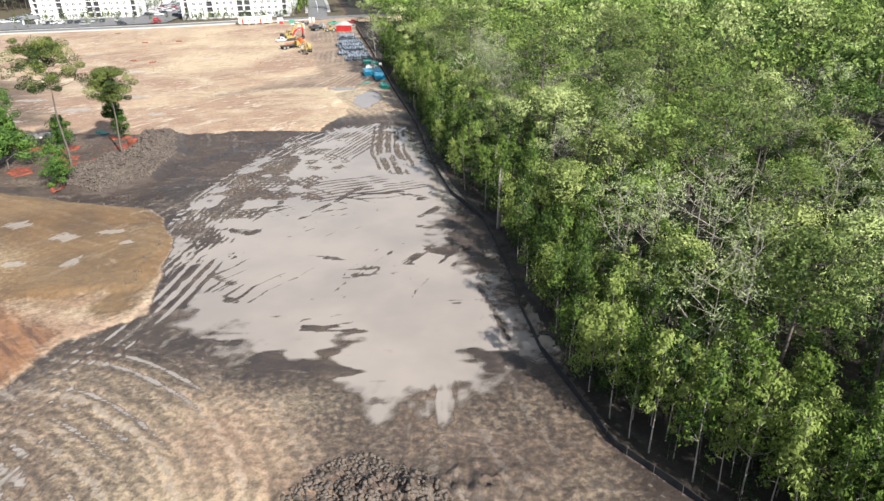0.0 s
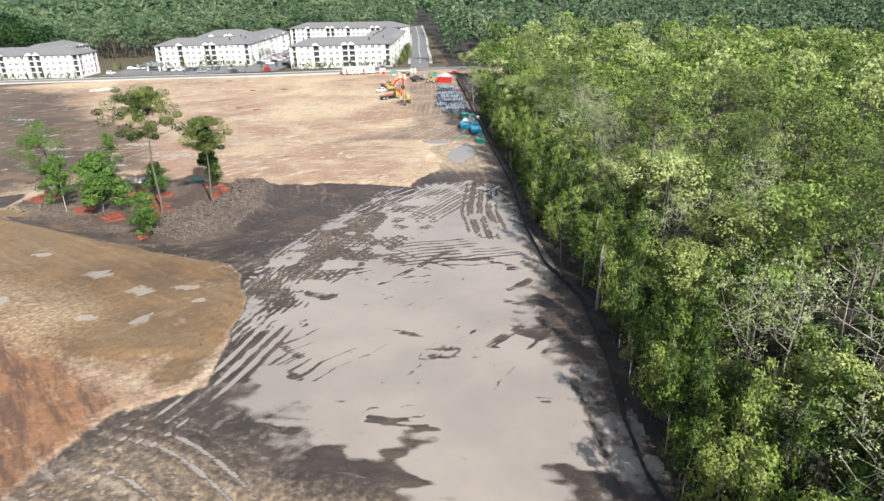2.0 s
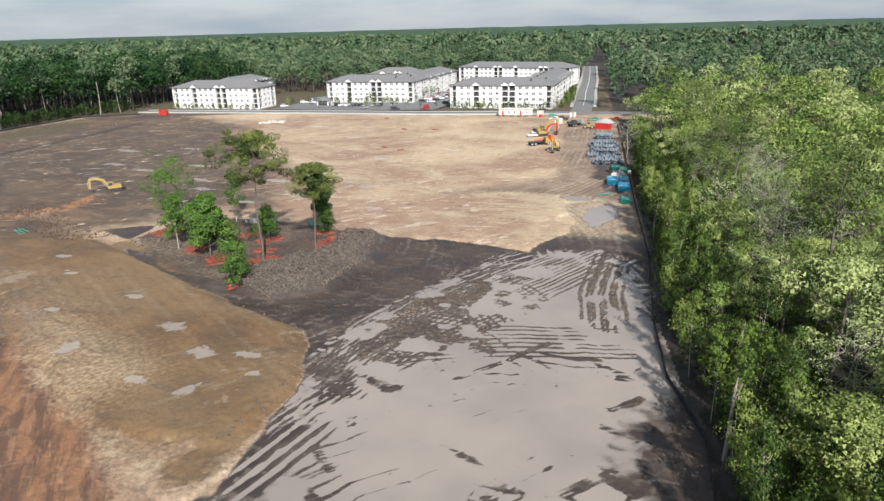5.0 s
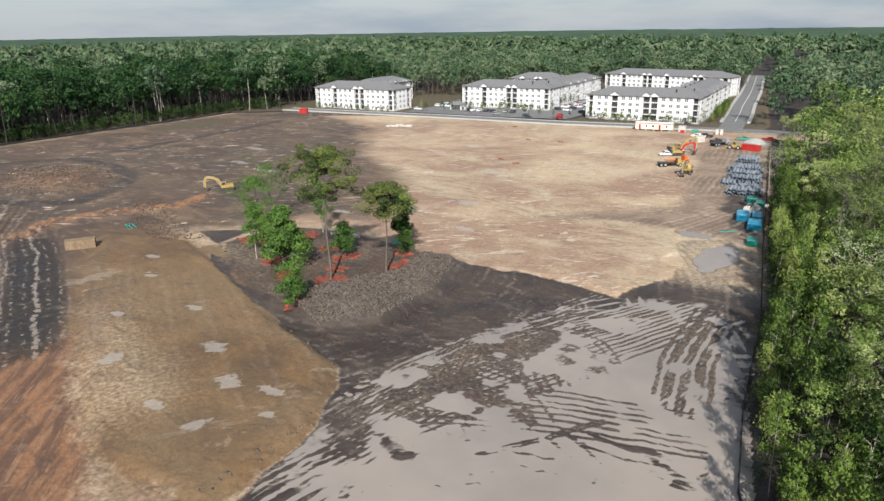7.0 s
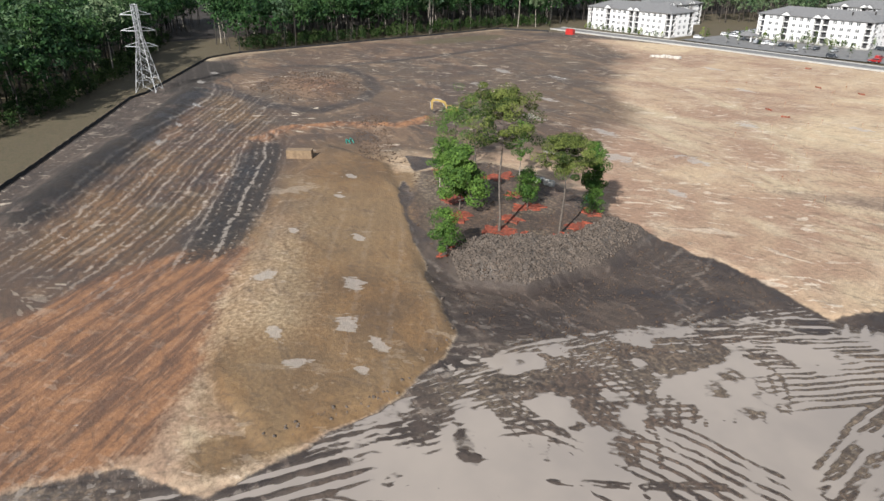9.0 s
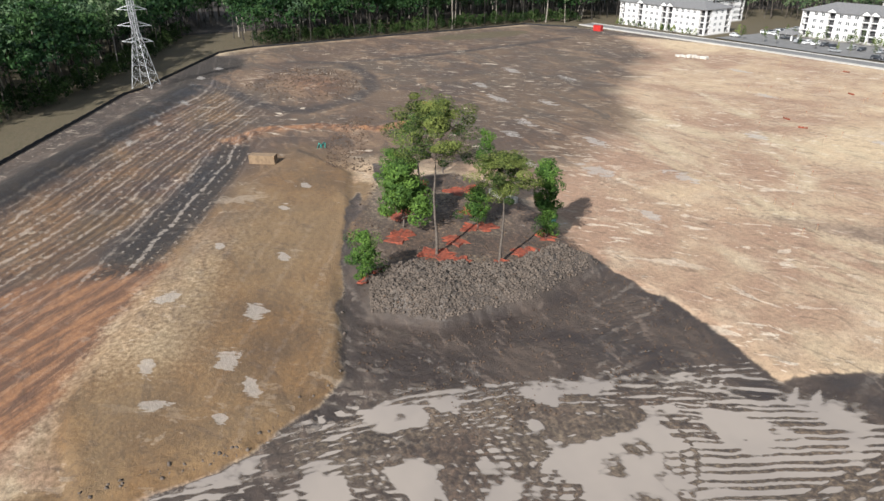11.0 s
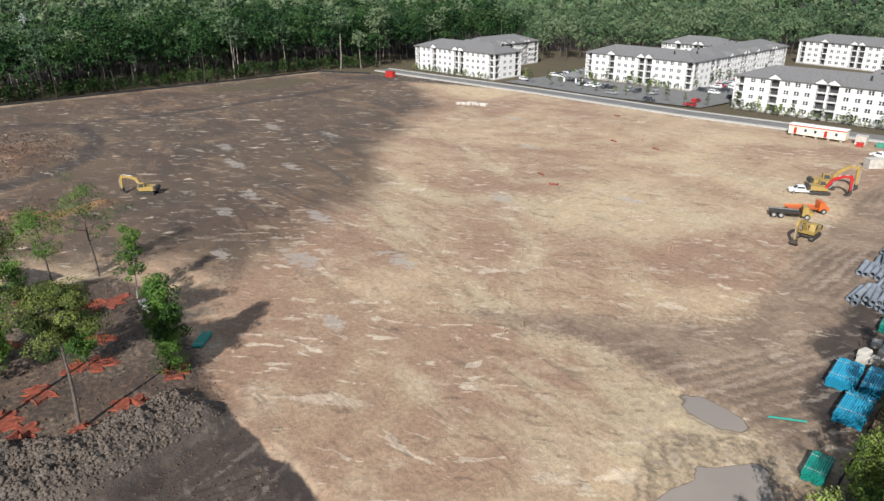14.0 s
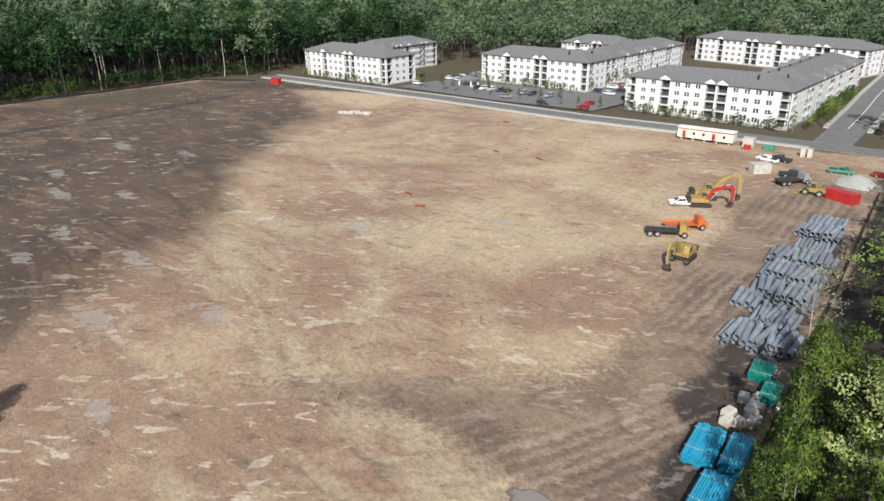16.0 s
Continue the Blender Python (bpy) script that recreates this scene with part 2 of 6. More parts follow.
    h = maths(nt, "ADD", maths(nt, "MULTIPLY", fine, 1.0), maths(nt, "MULTIPLY", grit, 0.35))
    nt.links.new(bump(nt, h, 0.8, 0.2), p.inputs["Normal"])
    return m


def foliage_material(name, dark, light, dry, tree_amount=1.0):
    """Leaves: a hue of its own for each tree, then colour by clump, height and leaf, with light shining through."""
    m, nt, p = nodes_of(name)
    at = nt.nodes.new("ShaderNodeAttribute")
    at.attribute_name = "tint"
    tn = nt.nodes.new("ShaderNodeAttribute")
    tn.attribute_name = "tone"
    geo = nt.nodes.new("ShaderNodeNewGeometry")
    info = nt.nodes.new("ShaderNodeObjectInfo")
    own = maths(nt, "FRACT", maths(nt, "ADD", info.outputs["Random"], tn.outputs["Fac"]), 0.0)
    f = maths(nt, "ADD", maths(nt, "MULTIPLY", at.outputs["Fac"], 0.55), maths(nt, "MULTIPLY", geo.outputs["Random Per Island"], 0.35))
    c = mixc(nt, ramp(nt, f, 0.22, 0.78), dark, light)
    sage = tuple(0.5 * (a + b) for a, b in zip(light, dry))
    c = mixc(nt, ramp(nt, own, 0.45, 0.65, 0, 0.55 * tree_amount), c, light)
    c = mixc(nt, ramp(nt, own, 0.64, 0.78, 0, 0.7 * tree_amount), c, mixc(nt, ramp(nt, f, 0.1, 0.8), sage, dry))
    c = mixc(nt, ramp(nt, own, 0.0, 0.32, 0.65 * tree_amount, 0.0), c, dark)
    nt.links.new(c, p.inputs["Base Color"])
    p.inputs["Roughness"].default_value = 0.6
    p.inputs["Specular IOR Level"].default_value = 0.12
    tr = nt.nodes.new("ShaderNodeBsdfTranslucent")
    nt.links.new(c, tr.inputs[0])
    mx = nt.nodes.new("ShaderNodeMixShader")
    mx.inputs[0].default_value = 0.22
    nt.links.new(p.outputs[0], mx.inputs[1])
    nt.links.new(tr.outputs[0], mx.inputs[2])
    nt.links.new(mx.outputs[0], nt.nodes["Material Output"].inputs[0])
    return m


def water_material():
    """Silty water: clear enough at its rim to show the mud below."""
    m, nt, p = nodes_of("muddy_water")
    at = nt.nodes.new("ShaderNodeAttribute")
    at.attribute_name = "depth"
    c = mixc(nt, ramp(nt, tex_noise(nt, 0.05, 4, 0.6), 0.35, 0.65), (0.275, 0.236, 0.203), (0.225, 0.195, 0.172))
    nt.links.new(c, p.inputs["Base Color"])
    p.inputs["Roughness"].default_value = 0.06
    p.inputs["IOR"].default_value = 1.33
    nt.links.new(bump(nt, tex_noise(nt, 1.5, 2), 0.04, 0.05), p.inputs["Normal"])
    clear = nt.nodes.new("ShaderNodeBsdfTransparent")
    clear.inputs[0].default_value = (0.75, 0.70, 0.65, 1)
    mx = nt.nodes.new("ShaderNodeMixShader")
    d = maths(nt, "ADD", at.outputs["Fac"], maths(nt, "MULTIPLY", maths(nt, "SUBTRACT", tex_noise(nt, 1.2, 5, 0.7), 0.5), 0.05))
    nt.links.new(ramp(nt, d, -0.01, 0.075, 0.1, 1.0), mx.inputs[0])
    nt.links.new(clear.outputs[0], mx.inputs[1])
    nt.links.new(p.outputs[0], mx.inputs[2])
    nt.links.new(mx.outputs[0], nt.nodes["Material Output"].inputs[0])
    return m


def glass_material():
    m, nt, p = nodes_of("dark_window_glass")
    p.inputs["Base Color"].default_value = (0.03, 0.035, 0.04, 1)
    nt.links.new(mixc(nt, ramp(nt, tex_noise(nt, 0.4), 0.4, 0.6), (0.03, 0.035, 0.04), (0.06, 0.065, 0.07)), p.inputs["Base Color"])
    p.inputs["Roughness"].default_value = 0.08
    return m


M_EARTH = ground_material()
M_WATER = water_material()
M_GLASS = glass_material()
M_LEAF = foliage_material("spring_leaves", (0.032, 0.070, 0.014), (0.25, 0.33, 0.085), (0.40, 0.44, 0.20))
M_SHRUB = foliage_material("evergreen_leaves", (0.014, 0.034, 0.008), (0.13, 0.195, 0.036), (0.25, 0.295, 0.085))
M_PINE = foliage_material("pine_needles", (0.045, 0.078, 0.022), (0.15, 0.195, 0.05), (0.22, 0.25, 0.11), 0.4)
M_ISLE = foliage_material("bright_green_leaves", (0.028, 0.068, 0.016), (0.125, 0.22, 0.042), (0.21, 0.29, 0.08), 0.1)
M_ISLEPINE = foliage_material("olive_pine_needles", (0.020, 0.040, 0.012), (0.18, 0.21, 0.055), (0.22, 0.24, 0.10), 0.1)
M_BUDS = foliage_material("pale_catkins", (0.19, 0.24, 0.10), (0.37, 0.43, 0.21), (0.44, 0.46, 0.30), 0.5)
M_FAR = foliage_material("far_woods_leaves", (0.045, 0.082, 0.045), (0.105, 0.16, 0.075), (0.16, 0.20, 0.115))
M_BARK = simple("grey_bark", (0.14, 0.115, 0.095), 0.9, 0, 0.5, 3)
M_PALEBARK = simple("bleached_bark", (0.36, 0.32, 0.27), 0.9, 0, 0.4, 3)
M_WHITE = simple("white_siding", (0.70, 0.69, 0.68), 0.6, 0, 0.08, 0.5)
M_TRIM = simple("white_trim", (0.72, 0.72, 0.71), 0.5, 0, 0.05, 1.0)
M_SHINGLE = simple("grey_roof_shingles", (0.17, 0.168, 0.168), 0.9, 0, 0.25, 1.2)
# near-black stands for the shade inside the balcony recesses
M_SHADE = simple("shade_dark_balcony_wall", (0.07, 0.07, 0.075), 0.8, 0, 0.3, 0.6)
M_RAIL = simple("dark_bronze_metal", (0.05, 0.045, 0.04), 0.4, 0.5, 0.2, 3)
M_ASPHALT = simple("worn_asphalt", (0.165, 0.162, 0.158), 0.85, 0, 0.25, 0.4)
M_CONCRETE = simple("pale_concrete", (0.40, 0.385, 0.355), 0.8, 0, 0.2, 0.8)
M_FABRIC = simple("black_silt_fabric", (0.018, 0.018, 0.02), 0.8, 0, 0.4, 2)
M_STAKE = simple("wooden_stake", (0.34, 0.24, 0.14), 0.85, 0, 0.3, 4)
M_BRIGHT = foliage_material("pale_spring_leaves", (0.12, 0.165, 0.04), (0.37, 0.42, 0.145), (0.43, 0.46, 0.23), 0.3)
# leaf greens lowered to hold a cloud's shade over the west woods
M_WEST = foliage_material("cloud_dimmed_woods_leaves", (0.006, 0.022, 0.009), (0.032, 0.076, 0.022), (0.065, 0.115, 0.04), 0.7)
M_DARKBARK = simple("dark_bark", (0.055, 0.047, 0.04), 0.9, 0, 0.5, 3)
# near-black greens: the shade below and between the trees is in the colour
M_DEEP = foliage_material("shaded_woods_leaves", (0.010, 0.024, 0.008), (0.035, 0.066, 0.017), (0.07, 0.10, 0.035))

# ---- building tools ----
S = 1.14                      # metres to one unit of the plan
def part(name, bm, material, parent=None, label=""):
    """Links a bmesh as one mesh object, under a thing or a part."""
    me = bpy.data.meshes.new(name)
    bm.to_mesh(me)
    bm.free()
    me.materials.append(material)
    ob = new(name, me)
    if parent:
        ob.parent = parent
    if label:
        ob["label"] = label
    return ob


def thing(name, place, label, category, group="", turn=0.0, kind=""):
    e = new(name)
    e.empty_display_size = 0.5
    e.matrix_world = pose(place[0] * S, place[1] * S, place[2], 0, 0, turn)
    return tagged(e, label, category, group, kind)


def box(bm, x0, x1, y0, y1, z0, z1, m=None):
    vs = [bm.verts.new((x, y, z)) for z in (z0, z1) for x, y in ((x0, y0), (x1, y0), (x1, y1), (x0, y1))]
    if m:
        for v in vs:
            v.co = m @ v.co
    for f in ((3, 2, 1, 0), (4, 5, 6, 7), (0, 1, 5, 4), (1, 2, 6, 5), (2, 3, 7, 6), (3, 0, 4, 7)):
        bm.faces.new([vs[i] for i in f])
    return vs


def prism(bm, outline, axis, a, b):
    """A closed outline drawn in a plane and pushed along an axis ('x', 'y' or 'z') from a to b."""
    def at(p, d):
        return {"x": (d, p[0], p[1]), "y": (p[0], d, p[1]), "z": (p[0], p[1], d)}[axis]
    lo = [bm.verts.new(at(p, a)) for p in outline]
    hi = [bm.verts.new(at(p, b)) for p in outline]
    n = len(outline)
    bm.faces.new(lo[::-1])
    bm.faces.new(hi)
    for i in range(n):
        bm.faces.new((lo[i], lo[(i + 1) % n], hi[(i + 1) % n], hi[i]))


def tube(bm, points, radii, sides=6, caps=True):
    rings = []
    for i, p in enumerate(points):
        p = Vector(p)
        d = (Vector(points[min(i + 1, len(points) - 1)]) - Vector(points[max(i - 1, 0)])).normalized()
        a = d.orthogonal().normalized()
        b = d.cross(a)
        r = radii[i] if isinstance(radii, (list, tuple)) else radii
        rings.append([bm.verts.new(p + r * (math.cos(k * math.tau / sides) * a + math.sin(k * math.tau / sides) * b)) for k in range(sides)])
    for lo, hi in zip(rings, rings[1:]):
        best = min(range(sides), key=lambda s: (lo[0].co - hi[s].co).length)
        for k in range(sides):
            bm.faces.new((lo[k], lo[(k + 1) % sides], hi[(k + 1 + best) % sides], hi[(k + best) % sides]))
    if caps:
        bm.faces.new(rings[0][::-1])
        bm.faces.new(rings[-1])


def smooth(ob):
    ob.data.polygons.foreach_set("use_smooth", [True] * len(ob.data.polygons))
    return ob


def hash2(i, j, seed):
    h = (i * 374761393 + j * 668265263 + seed * 974634541) & 0xFFFFFFFF
    h = ((h ^ (h >> 13)) * 1274126177) & 0xFFFFFFFF
    return ((h ^ (h >> 16)) & 0xFFFF) / 65535.0


def vnoise(x, y, seed=0):
    i, j = np.floor(x).astype(np.int64), np.floor(y).astype(np.int64)
    u, v = x - i, y - j
    u, v = u * u * (3 - 2 * u), v * v * (3 - 2 * v)
    a, b, c, d = hash2(i, j, seed), hash2(i + 1, j, seed), hash2(i, j + 1, seed), hash2(i + 1, j + 1, seed)
    return a + (b - a) * u + (c - a) * v + (a - b - c + d) * u * v


def fbm(x, y, scale, seed=0, octaves=4):
    out, amp, total = 0.0, 1.0, 0.0
    for k in range(octaves):
        out = out + amp * vnoise(x * scale * 2 ** k, y * scale * 2 ** k, seed + k)
        total += amp
        amp *= 0.5
    return out / total


def inside(x, y, outline):
    """Signed distance to a closed outline: positive inside."""
    d2, odd = np.full(x.shape, 1e12), np.zeros(x.shape, bool)
    n = len(outline)
    for k in range(n):
        (ax, ay), (bx, by) = outline[k], outline[(k + 1) % n]
        ex, ey = bx - ax, by - ay
        t = np.clip(((x - ax) * ex + (y - ay) * ey) / (ex * ex + ey * ey + 1e-9), 0, 1)
        d2 = np.minimum(d2, (x - ax - t * ex) ** 2 + (y - ay - t * ey) ** 2)
        if ey:
            odd ^= ((ay > y) != (by > y)) & (x < ax + (y - ay) * ex / ey)
    return np.where(odd, 1, -1) * np.sqrt(d2)


def along(x, y, line):
    """Distance to an open line, and the side offset from it."""
    best, off = np.full(x.shape, 1e12), np.zeros(x.shape)
    for (ax, ay), (bx, by) in zip(line, line[1:]):
        ex, ey = bx - ax, by - ay
        n = math.hypot(ex, ey) + 1e-9
        t = np.clip(((x - ax) * ex + (y - ay) * ey) / (n * n), 0, 1)
        d = (x - ax - t * ex) ** 2 + (y - ay - t * ey) ** 2
        s = ((x - ax) * ey - (y - ay) * ex) / n
        off = np.where(d < best, s, off)
        best = np.minimum(best, d)
    return np.sqrt(best), off


def step(d, w):
    t = np.clip(d / w * 0.5 + 0.5, 0, 1)
    return t * t * (3 - 2 * t)


# ---- the plan ----
FENCE = [(34, 8), (25, 26), (18, 36), (14, 41), (12, 48), (10, 55), (9, 63), (8.5, 73), (6.5, 88), (2, 99), (-1, 114), (-4.5, 140), (-11, 173), (-22, 234), (-33, 292)]
LEFT_FENCE = [(-100, 32), (-147, 53), (-205, 77), (-210, 82), (-268, 112), (-276, 127), (-280, 190), (-286, 262), (-262, 276)]
POND = [(-19, 54), (-29, 60), (-32, 69), (-34, 91), (-27, 99), (-13, 103), (-3, 104), (1, 92), (3, 80), (4.5, 70), (5.5, 60), (7.5, 50), (3, 48), (-2, 43), (-6, 43), (-11, 48)]
PAD = [(-37, 70), (-38, 84), (-45, 95), (-66, 101), (-90, 110), (-108, 116), (-128, 110), (-110, 97), (-83, 82), (-66, 74), (-52, 68)]
FIELD = [(-79, 150), (-65, 138), (-53, 136), (-42, 138), (-33, 141), (-25, 137), (-20, 143), (-22, 153), (-29, 182), (-39, 219), (-56, 297), (-70, 308), (-122, 300), (-263, 283), (-278, 262), (-272, 130), (-240, 118), (-160, 120), (-118, 128)]
MUD = [(36, 0), (30, 26), (20, 36), (14, 48), (11, 63), (10, 73), (8, 88), (4, 99), (1, 114), (-2, 140), (-9, 173), (-11, 182), (-17, 180), (-25, 170), (-20, 150), (-25, 137), (-42, 138), (-53, 136), (-57, 136), (-56, 104), (-80, 106), (-100, 117), (-112, 122), (-104, 128), (-98, 113), (-66, 101), (-45, 95), (-38, 84), (-35, 73), (-34, 64), (-40, 58), (-43, 50), (-42, 30), (-42, 0)]
HAUL = [(-12, 176), (-22, 234), (-31, 290), (-52, 300), (-48, 262), (-40, 222), (-34, 196), (-50, 180), (-60, 168), (-42, 176), (-26, 178)]
STORE = [(-14, 182), (-20, 216), (-30, 272), (-37, 272), (-30, 222), (-26, 205), (-21, 186)]
RED = [(-42, 60), (-51, 67), (-63, 72), (-82, 80), (-86, 72), (-83, 59), (-76, 52), (-70, 30), (-44, 30), (-42, 50)]
ISLAND = [(-55, 102.5), (-49.7, 110), (-49.5, 122), (-54, 136), (-65, 137), (-85, 139), (-99, 134), (-101, 118), (-84, 108), (-66, 102)]
MOUND = [(-56, 103), (-51, 109.5), (-50.5, 121), (-54.5, 134.5), (-60, 132.5), (-58.5, 121), (-63, 113), (-65, 106)]
RUTTED = [(-76, 60), (-96, 80), (-118, 92), (-135, 100), (-160, 108), (-185, 108), (-215, 104), (-196, 92), (-150, 70), (-120, 56), (-95, 46)]


def spaced(stops):
    """Even steps between stops of (place, step)."""
    out = []
    for (a, s), (b, _) in zip(stops, stops[1:]):
        n = max(1, round((b - a) / s))
        out += [a + (b - a) * k / n for k in range(n)]
    return np.array(out + [stops[-1][0]])


gx = spaced([(-4800, 300), (-1200, 60), (-420, 8), (-300, 1.7), (-200, 0.66), (-100, 0.55), (-58, 0.32), (12, 0.9), (40, 4), (120, 40), (600, 300), (4800, 1)])
gy = spaced([(-1800, 200), (-200, 20), (0, 1.5), (26, 0.45), (45, 0.36), (140, 0.9), (200, 1.4), (300, 3), (420, 40), (1000, 250), (4800, 1)])
X, Y = np.meshgrid(gx, gy)
shape = X.shape
X, Y = X.ravel(), Y.ravel()
near = (X > -330) & (X < 60) & (Y > -20) & (Y < 330)
wob = (fbm(X, Y, 0.12, 3, 4) - 0.5) * 5.0


def region(outline, width=2.0, wobble=1.0):
    out = np.zeros(X.shape)
    d = inside(X[near], Y[near], outline)
    out[near] = step(d + wob[near] * wobble, width)
    return out


d_pond = np.full(X.shape, -99.0)
d_pond[near] = inside(X[near], Y[near], POND)
FLAT = [(-39, 86), (-40.5, 101), (-33.5, 118), (-21.5, 137), (-13.5, 141), (-7, 139), (-3.5, 125), (-1, 112), (-2, 101), (-13, 99), (-27, 95), (-34, 86)]
m_pond, m_pad, m_field, m_mud = region(POND, 6, 0.7), region(PAD, 1.0, 0.35), region(FIELD, 0.6, 0.9), region(MUD, 0.5, 0.7)
m_flat = region(FLAT, 3, 0.8)
m_dr = region([(-84, 78), (-98, 87), (-112, 94), (-126, 98), (-130, 92), (-112, 84), (-94, 72), (-86, 70)], 3, 0.6)
m_haul, m_store = region(HAUL, 6, 1.0), region(STORE, 3, 1.0)
m_red, m_island, m_mound, m_rut = region(RED, 3, 0.8), region(ISLAND, 2, 0.4), region(MOUND, 2.5, 0.3), region(RUTTED, 8, 1.2)
f_dist, f_side = np.full(X.shape, 500.0), np.full(X.shape, 500.0)
f_dist[near], f_side[near] = along(X[near], Y[near], FENCE)
l_dist, l_side = np.full(X.shape, 500.0), np.full(X.shape, 500.0)
l_dist[near], l_side[near] = along(X[near], Y[near], LEFT_FENCE)
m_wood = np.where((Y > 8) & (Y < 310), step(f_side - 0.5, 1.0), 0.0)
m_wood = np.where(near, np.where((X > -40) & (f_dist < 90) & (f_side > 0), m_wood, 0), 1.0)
behind_left = np.where(near & (X < -95) & (l_side < 0), step(-l_side - 1.0, 1.5), 0)

# relief: the wet low ground, the filled pad, the clod heap and the wheel ruts
H = (fbm(X, Y, 0.05, 11, 4) - 0.5) * 0.30 + (fbm(X, Y, 0.6, 17, 3) - 0.5) * 0.10
H = H + 0.22 * (1 - m_mud)
H = H - (0.15 + 0.10 * step(d_pond - 7, 5)) * m_pond
bars = fbm(X * 0.45 + 0.2 * Y, Y, 0.22, 13, 4)
H = H + m_pond * (1.5 * np.clip(bars - 0.635, 0, 0.13) + 0.12 * (fbm(X * 0.6, Y, 0.55, 15, 4) - 0.5))
fan = m_mud * (1 - m_pond) * step(Y - 100, 4) * step(142 - Y, 6) * (X < 5)
H = H + 0.17 * m_mud * step(Y - 148, 5)
H = H - fan * 0.055 + fan * 0.10 * (fbm(X, Y, 0.11, 21, 3) - 0.45)
for cx, cy, rx, ry in ((-17, 165.5, 3.0, 7.5), (-25, 177, 4.0, 2.0)):
    H = H - 0.5 * near * step(1 - ((X - cx) / rx) ** 2 - ((Y - cy) / ry) ** 2 + 2.0 * (fbm(X, Y, 0.35, 33, 3) - 0.5), 0.5)
H = H + 0.55 * m_pad + 0.25 * m_field
clods = fbm(X, Y, 0.9, 23, 3)
H = H + m_island * 0.6 + m_mound * (1.7 + 2.4 * (fbm(X, Y, 0.3, 29, 3) - 0.4) + 1.1 * np.abs(clods - 0.5) * 2)
def near_line(line, width):
    out = np.zeros(X.shape)
    out[near] = np.exp(-(along(X[near], Y[near], line)[0] / width) ** 2)
    return out


berm = near_line([(-112, 50), (-134, 61), (-154, 71.5), (-190, 88.5), (-203, 95)], 4.6)
ridge2 = near_line([(-139, 97), (-147.5, 106.5), (-144.5, 119), (-135, 131), (-137, 140)], 3.2)
H = H + ridge2 * (0.3 + 1.6 * np.abs(fbm(X, Y, 0.3, 77, 3) - 0.5) * 2)
H = H + berm * 2.0
heap = np.exp(-(((X + 190) / 22) ** 2 + ((Y - 130) / 12) ** 2)) * near
H = H + heap * (1.0 + 2.2 * fbm(X, Y, 0.16, 31, 4))
heap2 = np.exp(-(((X + 2) / 9) ** 2 + ((Y - 36.5) / 2.6) ** 2)) * near
H = H + heap2 * (0.4 + 2.0 * np.abs(fbm(X, Y, 0.8, 37, 3) - 0.5) * 2)
H = np.where(near, H, 0.0)

rut = np.zeros(X.shape)
ridge = np.zeros(X.shape)
rng = np.random.default_rng(7)


def press(line, gauge=2.1, width=0.42, depth=0.15):
    """A machine's two tracks along a line."""
    xs, ys = [p[0] for p in line], [p[1] for p in line]
    k = np.nonzero((X > min(xs) - 3) & (X < max(xs) + 3) & (Y > min(ys) - 3) & (Y < max(ys) + 3))[0]
    if not len(k):
        return
    d, s = along(X[k], Y[k], line)
    q = np.abs(np.where(d < 4, np.abs(s), 9) - gauge / 2)
    q = np.where(d > gauge / 2 + 1.6, 9, q)
    broken = step(fbm(X[k], Y[k], 0.25, 41, 2) - 0.32, 0.15)
    rut[k] = np.maximum(rut[k], np.exp(-(q / width) ** 2) * depth * broken)
    ridge[k] = np.maximum(ridge[k], np.exp(-((q - 2.0 * width) / (0.7 * width)) ** 2) * depth * 0.7 * broken)


def bend(a, b, sag, n=14):
    """A curved line from a to b that sags sideways."""
    a, b = np.array(a, float), np.array(b, float)
    d = b - a
    side = np.array([-d[1], d[0]])
    return [tuple(a + d * t + side * sag * 4 * t * (1 - t)) for t in np.linspace(0, 1, n)]


# tracks round the wet ground: along its left side, fanning across its far end, and loops nearest the start
for k in range(9):
    o = rng.normal(0, 2.2)
    press(bend((-36 + o, 76 + rng.normal(0, 4)), (-14 + rng.normal(0, 5), 132 + o), rng.uniform(-0.16, -0.05)))
    press(bend((-40 + o, 100 + 2 * o), (-6 + rng.normal(0, 3), 125 + 2 * o), rng.uniform(-0.1, 0.12)))
    press(bend((-48 + o, 106 + rng.normal(0, 4)), (-10 + o, 112 + rng.normal(0, 7)), rng.uniform(-0.1, 0.2)))
    press(bend((-8 + 0.6 * o, 98 + o), (-15 + 0.5 * o, 150 + o), rng.uniform(-0.04, 0.04)))
    press(bend((-14 + 0.7 * o, 140), (-24 + 0.6 * o, 215 + o), rng.uniform(-0.03, 0.03)), depth=0.12)
    press(bend((-50 + o, 104 + o), (-56 + o, 136 + o), -0.25), depth=0.12)
for k in range(10):
    press([(x + 0.9 * k, y - 0.5 * k) for x, y in ((-66, 98), (-56, 99.5), (-48, 104), (-46, 112), (-46, 122), (-44, 134))], gauge=1.8, width=0.3, depth=0.13)


def beside(line, off):
    """A line drawn alongside another."""
    out = []
    for i, p in enumerate(line):
        a, b = line[max(i - 1, 0)], line[min(i + 1, len(line) - 1)]
        n = math.hypot(b[0] - a[0], b[1] - a[1]) + 1e-9
        out.append((p[0] + (b[1] - a[1]) / n * off, p[1] - (b[0] - a[0]) / n * off))
    return out


